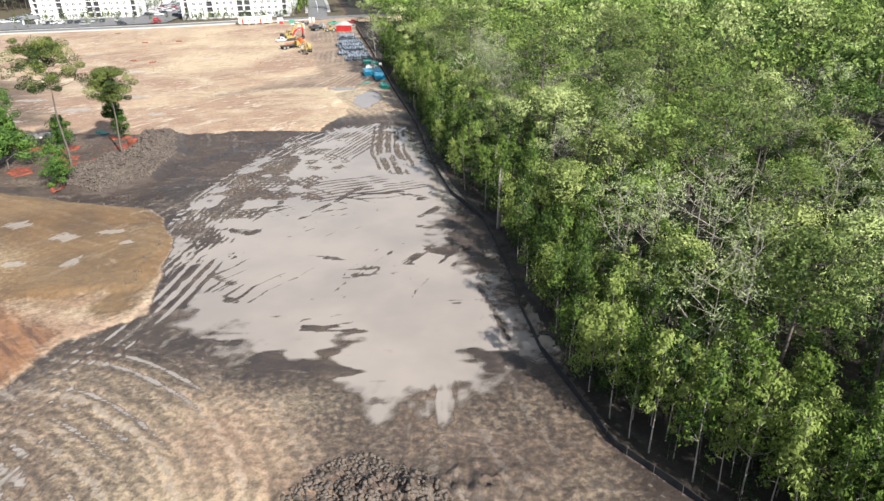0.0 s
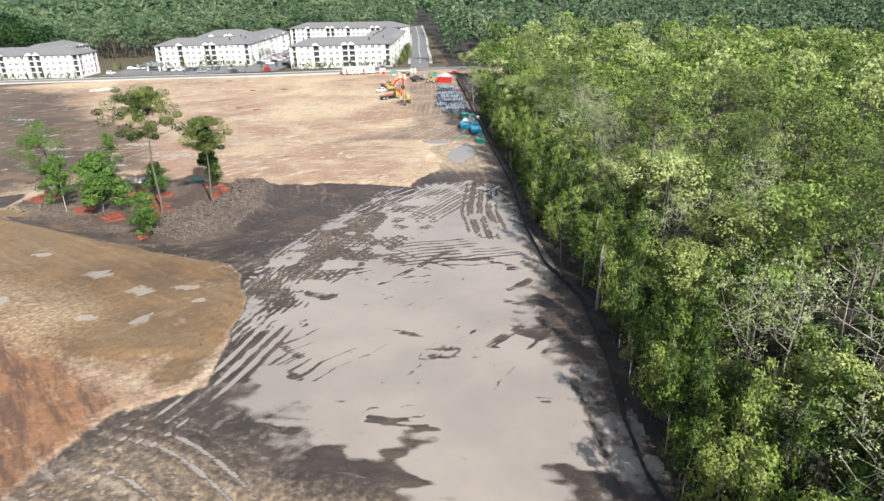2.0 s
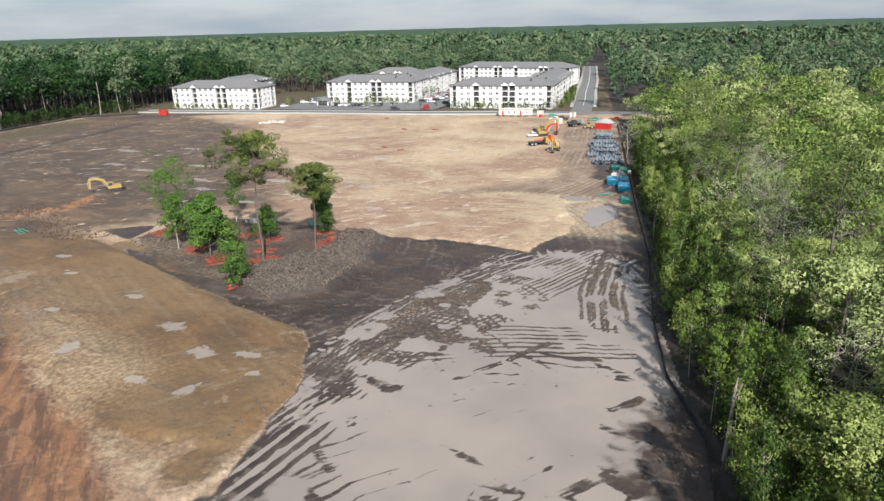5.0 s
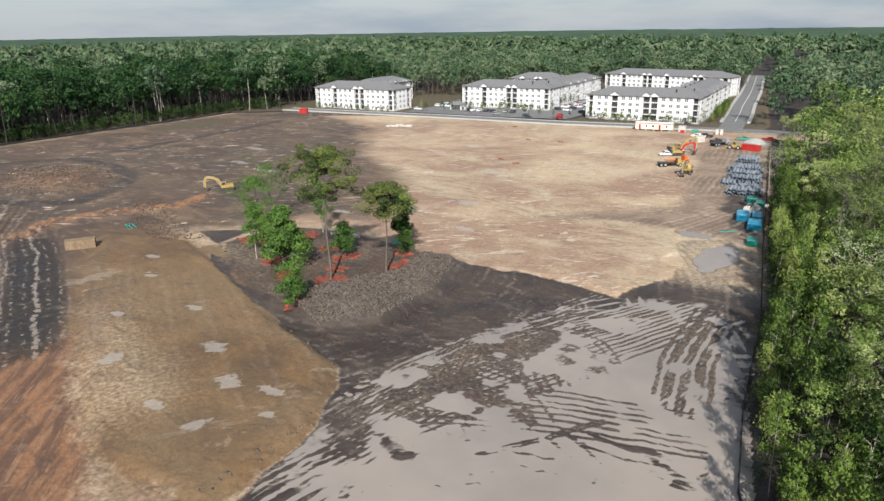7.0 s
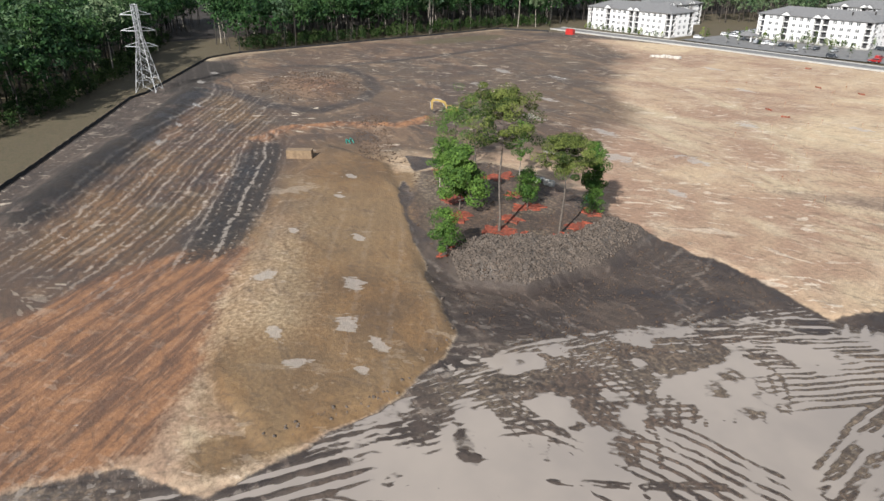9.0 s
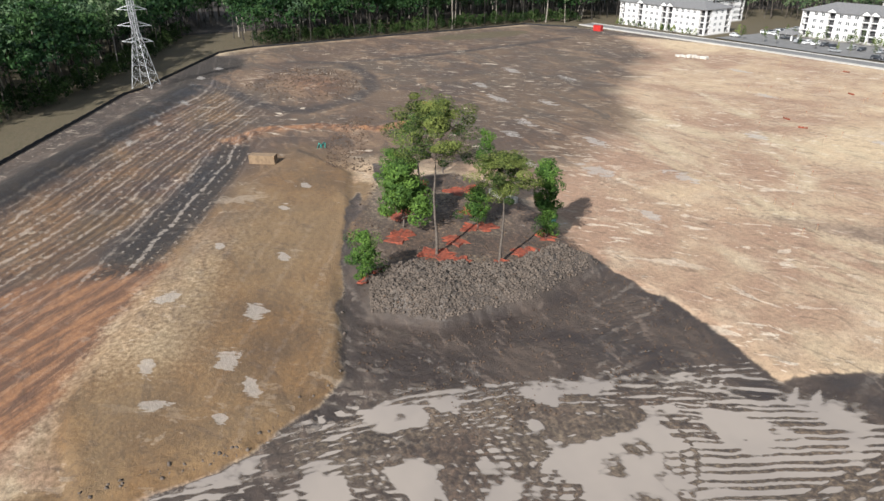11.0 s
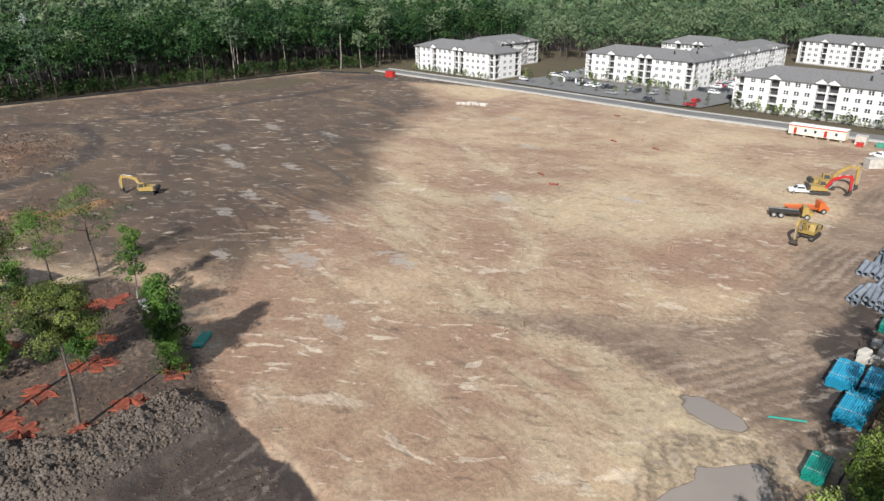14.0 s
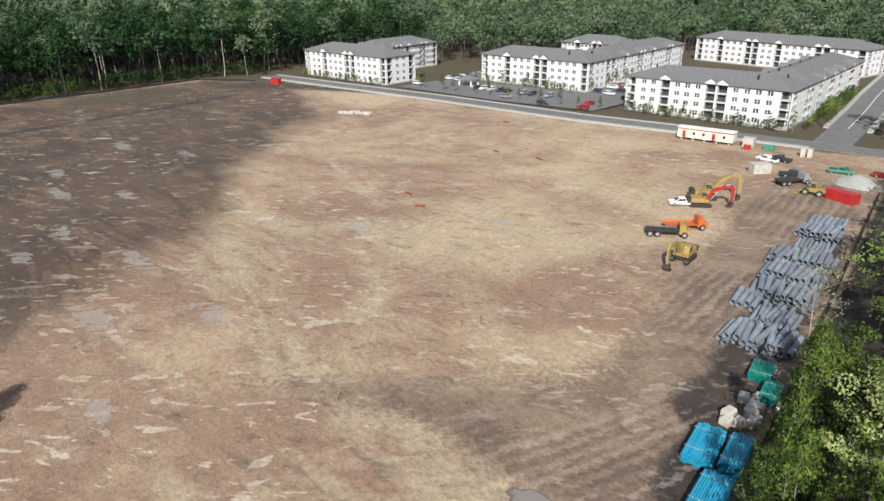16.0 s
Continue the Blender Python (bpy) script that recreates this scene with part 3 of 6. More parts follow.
def flowing(stops, n=28):
    """A smooth line through a few stops."""
    q = np.array(stops, float)
    t = np.concatenate([[0], np.cumsum(np.hypot(*np.diff(q, axis=0).T))])
    u = np.linspace(0, t[-1], n)
    x, y = np.interp(u, t, q[:, 0]), np.interp(u, t, q[:, 1])
    for _ in range(4):
        x[1:-1], y[1:-1] = (x[:-2] + 2 * x[1:-1] + x[2:]) / 4, (y[:-2] + 2 * y[1:-1] + y[2:]) / 4
    return list(zip(x.tolist(), y.tolist()))


SWEEP = flowing([(-46, 56.5), (-33, 55.3), (-24, 49.5), (-17, 42.4), (-14.5, 36), (-14, 22)])
ROWS = flowing([(-96, 48), (-110.7, 58.9), (-132, 67.5), (-158, 81.5), (-180, 95), (-196, 105), (-216, 108)])
DARKROWS = flowing([(-78, 73), (-87, 77), (-102, 83.5), (-122, 93), (-138, 98.5)])
BANK = flowing([(-46, 46), (-41, 55), (-37.5, 66), (-36, 80), (-33, 95), (-24, 115), (-14, 139)])
for k in range(11):
    press(beside(SWEEP, 1.9 * k + rng.normal(0, 0.35)), gauge=1.7, width=0.34, depth=0.17)
for k in range(4):
    press(beside(flowing([(-41, 52), (-38, 47), (-34, 41), (-31.5, 37), (-30, 28)]), 1.5 * k + rng.normal(0, 0.4)), gauge=1.6, depth=0.15)
for k in range(7):
    press(beside(BANK, 1.5 * k - 3 + rng.normal(0, 0.3)), gauge=1.8, width=0.36, depth=0.17)
for k in range(7):
    press(bend((-17 + rng.normal(0, 3), 52 + 3 * k), (0 + rng.normal(0, 3), 53 + 3 * k), rng.uniform(-0.08, 0.08)), depth=0.05)
    press(bend((4 + 0.8 * k - 3, 46), (2 + 0.7 * k - 3, 66), -0.03), depth=0.08)
for k in range(12):
    o = rng.normal(0, 3)
    press(bend((-34 + o, 92 + rng.normal(0, 4)), (-6 + 0.4 * o, 116 + rng.normal(0, 9)), rng.uniform(-0.2, 0.2)), gauge=1.9, width=0.3, depth=0.14)
    press(bend((-30 + o, 108 + o), (-28 + rng.normal(0, 8), 134 + rng.normal(0, 3)), rng.uniform(-0.25, 0.25)), gauge=1.9, width=0.28, depth=0.14)
    press(bend((-44 + rng.normal(0, 5), 112 + rng.normal(0, 6)), (-22 + o, 130 + rng.normal(0, 4)), rng.uniform(-0.2, 0.1)), gauge=2.0, width=0.3, depth=0.12)
    press(bend((-6 + rng.normal(0, 3), 118 + o), (-14 + rng.normal(0, 3), 140 + o), rng.uniform(-0.1, 0.1)), gauge=2.0, width=0.3, depth=0.14)
for k in range(16):
    o = rng.normal(0, 3)
    press(bend((-40 + o, 88 + rng.normal(0, 4)), (-8 + 0.6 * o, 108 + rng.normal(0, 6)), rng.uniform(-0.15, 0.15)), gauge=1.9, width=0.32, depth=0.17)
    press(bend((-30 + o, 86 + rng.normal(0, 3)), (-20 + o, 112 + rng.normal(0, 4)), rng.uniform(-0.25, 0.25)), gauge=1.9, width=0.3, depth=0.17)
# the churned slope beside the power line
for k in range(17):
    press(beside(ROWS, 1.85 * k - 3 + rng.normal(0, 0.25)), gauge=0.95, width=0.36, depth=0.26)
for k in range(6):
    press(beside(DARKROWS, 1.7 * k - 4.2), gauge=0.9, width=0.36, depth=0.34)
    press(beside(flowing([(-134, 84), (-150, 88.5), (-163, 95), (-172, 104), (-167, 112)]), 1.8 * k - 4), gauge=0.95, width=0.36, depth=0.24)
# haul road beside the pipe store, long sweeps over the field
for k in range(8):
    press(bend((-24 + k * 0.3, 180), (-44 + 1.1 * k, 290), 0.02 * rng.normal()), depth=0.06)
    press(bend((-76 + rng.normal(0, 2), 150 + 2 * k), (-26 + rng.normal(0, 2), 182 + 3 * k), rng.uniform(-0.16, -0.1), 18), depth=0.06)
soft = np.clip(m_mud + m_rut + 0.5 * (m_pond > 0), 0, 1) * 0.75 + 0.25

# thin lips that wheels left standing in the shallow water of the flat
lip = np.zeros(X.shape)


def lips(line, gauge=1.1, tall=0.15):
    xs, ys = [p[0] for p in line], [p[1] for p in line]
    k = np.nonzero((X > min(xs) - 3) & (X < max(xs) + 3) & (Y > min(ys) - 3) & (Y < max(ys) + 3))[0]
    if not len(k):
        return
    d, s = along(X[k], Y[k], line)
    s = s + 0.5 * (fbm(X[k], Y[k], 0.5, 47, 2) - 0.5)
    q = np.abs(np.abs(s) - gauge / 2)
    q = np.where(d > gauge / 2 + 1.2, 9, q)
    broken = step(fbm(X[k], Y[k], 0.3, 49, 3) - 0.38, 0.12)
    lip[k] = np.maximum(lip[k], np.exp(-(q / 0.24) ** 2) * tall * broken)


for k in range(5):
    lips(beside(flowing([(-33.8, 86.4), (-36.3, 99.1), (-32.6, 113.3), (-23.4, 128.6)]), 1.7 * k - 3.4), tall=0.2)
    lips(beside(BANK, 1.9 * k - 2), tall=0.19)
    lips(beside(flowing([(-36.0, 84.9), (-34.3, 100.8), (-26.2, 128.0), (-20.0, 140.6)]), 1.8 * k - 3), tall=0.19)
for k in range(6):
    t = k / 5
    lips(bend((-34.8 + 1.9 * t, 93.6 + 12.6 * t), (-26.1 + 4.4 * t, 96.1 + 9.6 * t), rng.uniform(-0.03, 0.05)), tall=0.2)
    lips(flowing([(p[0] + (q[0] - p[0]) * t, p[1] + (q[1] - p[1]) * t) for p, q in zip([(-31.5, 109.3), (-26.2, 107.7), (-22.9, 103.6)], [(-25.6, 122.0), (-20.2, 120.5), (-16.8, 116.7)])], 14), tall=0.2)
for k in range(4):
    lips(beside(flowing([(-31.0, 96.1), (-19.4, 102.3), (-4.5, 106.7)]), 2.4 * k - 3), tall=0.19)
    lips(beside(flowing([(-31.9, 107.7), (-23.4, 115.5), (-18.7, 115.0)]), 1.6 * k - 2), tall=0.2)
    lips(beside(flowing([(-10.7, 138.4), (-10.0, 122.6), (-7.3, 110.2)]), 1.7 * k - 3), tall=0.2)
for k in range(70):
    x0, y0 = rng.uniform(-31, 3), rng.uniform(60, 101)
    a0, ln_ = rng.choice((1.0, 1.1, 0.05, 2.7)) + rng.normal(0, 0.12), rng.uniform(1.5, 6)
    lips(bend((x0, y0), (x0 + ln_ * math.cos(a0), y0 + ln_ * math.sin(a0)), rng.uniform(-0.05, 0.05), 6), gauge=rng.choice((0.5, 2.0)), tall=rng.uniform(0.10, 0.25))
near_flat = np.clip(0.9 * step(d_pond - 1.5, 3) + m_flat + 0.8 * step(d_pond - 1, 3) * (Y > 84) + 0.7 * step(X + 39, 1) * step(-25 - X, 3) * step(Y - 66, 4) * step(98 - Y, 4), 0, 1) * near
H = H * (1 - m_flat) + m_flat * (-0.125 + 0.17 * (fbm(X, Y, 0.16, 19, 4) - 0.5) + 0.20 * step(-38.5 - X + 0.33 * (Y - 111), 3)) * near
H = H + 0.14 * m_mud * (1 - m_flat) * near * step(-38.5 - X + 0.33 * (Y - 111), 3) * step(Y - 98, 4) * step(-22 - X, 4)
m_south = near * m_mud * step(52 - Y, 5) * step(16 - X, 4) * step(X + 24, 4)
H = H + m_south * (0.11 + 0.22 * (fbm(X, Y * 0.7, 0.5, 81, 4) - 0.5))
quiet = 1 - 0.85 * m_flat
H = H - rut * soft * quiet + ridge * soft * 1.25 * quiet + lip * near_flat
lump = fbm(X, Y, 1.6, 43, 2) - 0.5
H = H + np.where(near, lump * 0.10 * np.clip(m_mud * (1 - m_pond) * (1 - 0.6 * m_flat) + m_rut, 0, 1), 0)

dark = np.clip(m_mud * 0.95 + 0.9 * m_dr + 0.45 * m_rut * step(fbm(X, Y, 0.07, 51, 3) - 0.56, 0.06) + m_island * 0.66 * (1 - m_mound), 0, 1)
dark = np.maximum(dark, np.clip(berm * 1.5, 0, 1))
# north-west: dark soil and a cloud's shade, both in the mud mask
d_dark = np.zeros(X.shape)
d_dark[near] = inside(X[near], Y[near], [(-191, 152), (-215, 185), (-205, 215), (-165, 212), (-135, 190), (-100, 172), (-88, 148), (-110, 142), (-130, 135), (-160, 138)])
cloud_gloom = step(d_dark + wob * 3, 14)
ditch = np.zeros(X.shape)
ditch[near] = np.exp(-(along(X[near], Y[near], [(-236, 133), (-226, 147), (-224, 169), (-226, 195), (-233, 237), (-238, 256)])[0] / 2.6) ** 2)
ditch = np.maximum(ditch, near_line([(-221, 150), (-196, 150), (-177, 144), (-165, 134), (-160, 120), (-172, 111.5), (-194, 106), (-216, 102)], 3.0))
dark = np.where(near, np.maximum(dark, np.maximum(cloud_gloom * (0.05 + 0.55 * fbm(X, Y, 0.05, 59, 3)), ditch * 0.9)), 0.0)
dark = np.where(m_mound > 0.5, 0.85, dark)
m_arcs = region([(-46, 24), (-46, 50), (-38, 58), (-26, 55), (-15, 48), (-11, 40), (-8, 24)], 6, 0.9)
dark = dark * (1 - 0.42 * m_arcs) * (1 - 0.31 * m_south)
dark = np.maximum(dark, m_store * step(fbm(X, Y, 0.12, 67, 3) - 0.42, 0.1))
sand = region(PAD, 16, 1.0)
from_right = np.zeros(X.shape)
from_right[near] = along(X[near], Y[near], [(-38, 66), (-38, 84), (-45, 95), (-66, 101), (-100, 115)])[0]
yellow = np.clip(m_pad * np.clip(1.25 - from_right / 30, 0.55, 1.0) + 1.25 * sand * (1 - m_mud) * (1 - m_pad), 0, 1)
yellow = np.maximum(yellow, (1 - m_mud) * np.exp(-(from_right / 3.5) ** 2))
redm = np.clip(np.maximum(m_red, 0.42 * m_rut * step(fbm(X, Y, 0.05, 87, 3) - 0.5, 0.08)) + m_island * step(fbm(X, Y, 0.15, 57, 3) - 0.42, 0.12) * (1 - m_mound) * 0.62, 0, 1)
redm = np.maximum(redm, np.where(near & (X < -150), np.clip(0.55 * heap, 0, 1), 0))
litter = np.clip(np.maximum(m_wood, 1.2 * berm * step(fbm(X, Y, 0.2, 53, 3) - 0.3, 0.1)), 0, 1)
m_rows2 = region([(-80, 68), (-88, 72), (-103, 79), (-124, 88.5), (-141, 95), (-135, 102), (-116, 96), (-92, 84), (-80, 78)], 2, 0.35)
litter = np.maximum(litter, 0.62 * m_rows2)
litter = np.maximum(litter, 0.75 * region([(-206, 86), (-225, 90), (-266, 109), (-250, 121), (-231, 116), (-212, 100)], 4, 0.8))
redm = np.maximum(redm, 0.85 * ridge2)
grass = np.clip(behind_left, 0, 1)
grass = np.maximum(grass, near * 0.8 * step(1 - ((X + 262) / 9) ** 2 - ((Y - 225) / 26) ** 2 + wob * 0.15, 0.4))
outside = ~near
lawn = step(inside(X, Y, [(-292, 284), (-262, 288), (-122, 306), (-46, 322), (-44, 345), (-80, 520), (-190, 520), (-292, 400)]), 3)
litter = np.where(outside, 1.0 - lawn, litter) * (1 - lawn)
grass = np.where(outside, lawn, np.maximum(grass, lawn))
wet = np.clip(m_mud + m_rut * 0.8 + dark * 0.5, 0, 1)
pale = np.clip(near * (1 - 0.92 * m_mud) * (1 - 0.5 * m_haul) * (1 - m_island) * (1 - litter) * (1 - grass) * (1 - 0.8 * m_red), 0, 1) * (1 - 0.1 * m_pad)
def guide(line):
    out = np.zeros(X.shape)
    out[near] = along(X[near], Y[near], line)[1]
    return out


lane_w = guide(ROWS)
lane_a = guide(SWEEP)
lane_d = guide(DARKROWS)
lane_b = guide(BANK)
lane_h = guide([(-125, 138), (-88, 147), (-62, 158), (-44, 177), (-37, 203), (-40, 235), (-50, 295)])
lane_p = guide([(-40, 66), (-125, 112)])
d_isle = np.zeros(X.shape)
d_isle[near] = -inside(X[near], Y[near], ISLAND)
m_strip = np.where(near & (X < -110) & (X > -262) & (l_side > 0), step(15 - l_side, 5), 0)
use_w = np.clip(m_rut + m_strip + m_red, 0, 1) > 0.05
lane = np.where(m_rows2 > 0.3, lane_d, np.where(use_w, lane_w, np.where(m_arcs > 0.35, lane_a, np.where(m_mud > 0.4, np.where(X < -14, np.where(Y < 97, lane_b, d_isle), f_side), np.where(m_pad > 0.5, lane_p, lane_h)))))
patch = step(fbm(X, Y, 0.045, 71, 3) - 0.52, 0.08)
lined = np.maximum.reduce([0.9 * m_rut, m_rows2, 0.15 * m_strip, 0.06 * m_red, patch * 0.4 * m_mud * (1 - m_pond) * (1 - m_flat), 0.5 * m_arcs, 0.6 * m_mud * (1 - m_pond) * (X < -24) * step(98 - Y, 4), 0.6 * patch * m_haul, 0.5 * m_mud * step(Y - 145, 5), 0.16 * patch * m_field, 0.14 * patch * m_pad]) * near * (1 - m_mound) * (1 - m_island)
lined = np.clip(lined, 0, 1) * (1 - 0.85 * np.clip(berm, 0, 1))
yellow = np.maximum(yellow, 0.55 * m_rut * (1 - m_rows2) * step(fbm(X, Y, 0.06, 91, 3) - 0.42, 0.1))
dark = np.maximum(dark, 0.75 * m_strip)
dark = dark * (1 - 0.6 * step(Y - 148, 5) * m_mud) * (1 - 0.28 * m_flat)
# west side mask: damp ground, darkened further as a cloud's shade would
cloud_shade = region([(-250, 285), (-180, 255), (-147, 215), (-112, 185), (-97, 165), (-88, 149), (-100, 139), (-114, 122), (-110, 108), (-88, 84), (-74, 72), (-62, 40), (-110, 30), (-150, 50), (-240, 98), (-276, 128), (-283, 190), (-288, 266)], 22, 1.5)
rutc = (1 - 0.8 * m_flat) * np.clip(rut / 0.14, 0, 1) * np.clip(0.25 * m_haul + 0.45 * m_mud * (1 - m_pond), 0, 1)
pool = np.zeros(X.shape)
for cx, cy, rx, ry in ((-62, 89, 3, 2), (-52.5, 84.5, 3, 2.2), (-55, 76.5, 3.2, 1.4), (-47, 86, 2.6, 1.2), (-70, 79.5, 2, 2.4), (-48, 77, 1.6, 2.6), (-76, 96, 2, 1), (-84, 88, 2, 1.4), (-95, 100, 2.4, 1.2),
                       (-104, 106, 2.2, 1.2), (-43, 82.5, 1.8, 1), (-88, 160, 7, 3), (-104, 171, 6, 2.6), (-125, 166, 6, 2.6), (-150, 172, 8, 2.4), (-168, 176, 7, 2.4), (-140, 182, 6, 2),
                       (-118, 158, 5, 2), (-98, 150, 4, 2), (-185, 196, 8, 3), (-165, 205, 8, 2.4), (-78, 172, 6, 2.4), (-66, 154, 4, 1.5), (-92, 206, 5, 3), (-75, 226, 6, 2), (-120, 240, 7, 2.5), (-150, 262, 8, 2.5),
                       (-220, 100, 4, 2), (-205, 96, 4, 1.6), (-184, 92, 4, 1.5), (-165, 84, 3, 1.4), (-150, 77, 3, 1.2), (-235, 108, 4, 2)):
    pool = np.maximum(pool, near * np.exp(-((X - cx) / (0.8 * rx)) ** 2 - ((Y - cy) / (0.8 * ry)) ** 2))
stone = np.clip(m_mound * 1.0, 0, 1) * near

ny, nx = shape
idx = np.arange(nx * ny).reshape(ny, nx)
quads = np.stack([idx[:-1, :-1], idx[:-1, 1:], idx[1:, 1:], idx[1:, :-1]], -1).reshape(-1, 4)


def mesh_from(name, co, faces, material, extra=None):
    """A mesh from arrays of corners and of equal-sided faces."""
    me = bpy.data.meshes.new(name)
    k = faces.shape[1]
    me.vertices.add(len(co))
    me.vertices.foreach_set("co", np.ascontiguousarray(co, np.float32).ravel())
    me.loops.add(faces.size)
    me.loops.foreach_set("vertex_index", np.ascontiguousarray(faces, np.int32).ravel())
    me.polygons.add(len(faces))
    me.polygons.foreach_set("loop_start", np.arange(0, faces.size, k, dtype=np.int32))
    me.polygons.foreach_set("loop_total", np.full(len(faces), k, np.int32))
    me.update(calc_edges=True)
    for key, values in (extra or {}).items():
        if values.ndim == 2:
            me.attributes.new(key, "FLOAT_COLOR", "POINT").data.foreach_set("color", np.ascontiguousarray(values, np.float32).ravel())
        else:
            me.attributes.new(key, "FLOAT", "POINT").data.foreach_set("value", np.ascontiguousarray(values, np.float32))
    me.materials.append(material)
    return me


def height(x, y):
    """The ground's height near a place."""
    i, j = np.searchsorted(gx, x), np.searchsorted(gy, y)
    return float(H[min(j, ny - 1) * nx + min(i, nx - 1)])


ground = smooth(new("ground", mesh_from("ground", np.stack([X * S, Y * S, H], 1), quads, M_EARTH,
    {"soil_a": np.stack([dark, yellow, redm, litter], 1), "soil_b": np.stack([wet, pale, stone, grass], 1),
     "soil_c": np.stack([rutc, lined, m_haul, cloud_shade], 1), "lane": lane, "pool": pool})))
tagged(ground, "wide graded clay and dark mud ground with wheel ruts", "ground", kind="structure")

ring = [(-46, 28), (-10, 28), (20, 28), (14, 44), (8, 74), (4, 96), (-1, 116), (-4.5, 142), (-12, 178), (-33, 180), (-26, 150), (-40, 134), (-52, 122), (-50, 108), (-40, 94), (-40, 70)]
wetted = np.zeros(X.shape, bool)
wetted[near] = (inside(X[near], Y[near], ring) > 0) & (H[near] < 0.03)
wq = quads[wetted[quads].any(1)]
used, inverse = np.unique(wq, return_inverse=True)
water = new("water", mesh_from("water", np.stack([X[used] * S, Y[used] * S, np.zeros(len(used))], 1), inverse.reshape(-1, 4), M_WATER, {"depth": -H[used]}))
tagged(water, "shallow tan muddy water standing in ruts", "water", kind="structure")

# ---- paved ground by the apartments ----
def ribbon(name, line, width, z, thick, material, label, category):
    bm = bmesh.new()
    rows = []
    line = [(x * S, y * S) for x, y in line]
    width *= S
    for i, p in enumerate(line):
        a, b = Vector(line[max(i - 1, 0)]), Vector(line[min(i + 1, len(line) - 1)])
        d = (b - a).normalized()
        s = Vector((-d.y, d.x)) * width / 2
        p = Vector(p)
        rows.append([bm.verts.new((*(p + s), z)), bm.verts.new((*(p - s), z)), bm.verts.new((*(p - s), z - thick)), bm.verts.new((*(p + s), z - thick))])
    for lo, hi in zip(rows, rows[1:]):
        for k in range(4):
            bm.faces.new((lo[k], hi[k], hi[(k + 1) % 4], lo[(k + 1) % 4]))
    bm.faces.new(rows[0][::-1])
    bm.faces.new(rows[-1])
    bmesh.ops.recalc_face_normals(bm, faces=bm.faces[:])
    return tagged(part(name, bm, material), label, category, kind="structure")


FRONT_ROAD = [(-272, 288.5), (-230, 295), (-181, 303.5), (-122, 311), (-90, 318), (-58, 325), (-20, 331)]
SIDE_ROAD = [(-55, 330), (-58, 350), (-63, 380), (-69, 412), (-82, 490), (-110, 640)]
ribbon("road_front", FRONT_ROAD, 7.5, 0.62, 1.0, M_ASPHALT, "grey asphalt street in front of the apartments", "road")
ribbon("road_side", SIDE_ROAD, 9.0, 0.625, 1.0, M_ASPHALT, "grey asphalt street running into the woods", "road")
for off, nm in ((-4.2, "kerb_near"), (4.2, "kerb_far")):
    ribbon(nm, [(x - 0.15 * off, y + off) for x, y in FRONT_ROAD[:(5 if off > 0 else 6)]], 1.5, 0.76, 1.0, M_CONCRETE, "pale concrete kerb and walk along the street", "kerb")
for off, nm in ((-5.4, "kerb_west"), (5.4, "kerb_east")):
    ribbon(nm, [(x + off, y + 0.15 * off) for x, y in SIDE_ROAD[1:]], 1.5, 0.78, 1.0, M_CONCRETE, "pale concrete kerb and walk along the side street", "kerb")
ribbon("centre_line", SIDE_ROAD[1:], 0.25, 0.64, 0.01, M_TRIM, "white painted line along the side street", "marking")
bm = bmesh.new()
bm.faces.new([bm.verts.new((x * S, y * S, 0.60)) for x, y in ((-208, 309), (-208, 330), (-214, 395), (-203, 396), (-199, 340), (-146, 347), (-155, 425), (-134, 427), (-124, 340), (-124, 322), (-160, 314))])
tagged(part("car_park", bm, M_ASPHALT), "dark asphalt car park between the apartment blocks", "car park", kind="structure")

# ---- apartment blocks ----
FLOORS, STOREY, BASE = 4, 2.95, 0.55
EAVE = BASE + FLOORS * STOREY + 0.2


def hip_roof(x0, x1, y0, y1, z, rise, over=0.7):
    bm = bmesh.new()
    x0, x1, y0, y1 = x0 - over, x1 + over, y0 - over, y1 + over
    half = min(x1 - x0, y1 - y0) / 2
    if x1 - x0 > y1 - y0:
        r = [(x0 + half, (y0 + y1) / 2), (x1 - half, (y0 + y1) / 2)]
    else:
        r = [((x0 + x1) / 2, y0 + half), ((x0 + x1) / 2, y1 - half)]
    lo = [bm.verts.new((x, y, z - 0.25)) for x, y in ((x0, y0), (x1, y0), (x1, y1), (x0, y1))]
    up = [bm.verts.new((x, y, z)) for x, y in ((x0, y0), (x1, y0), (x1, y1), (x0, y1))]
    a, b = [bm.verts.new((*p, z + rise)) for p in r]
    bm.faces.new(lo[::-1])
    for k in range(4):
        bm.faces.new((lo[k], lo[(k + 1) % 4], up[(k + 1) % 4], up[k]))
    if x1 - x0 > y1 - y0:
        for f in ((up[0], up[1], b, a), (up[1], up[2], b), (up[2], up[3], a, b), (up[3], up[0], a)):
            bm.faces.new(f)
    else:
        for f in ((up[0], up[1], a), (up[1], up[2], b, a), (up[2], up[3], b), (up[3], up[0], a, b)):
            bm.faces.new(f)
    return bm


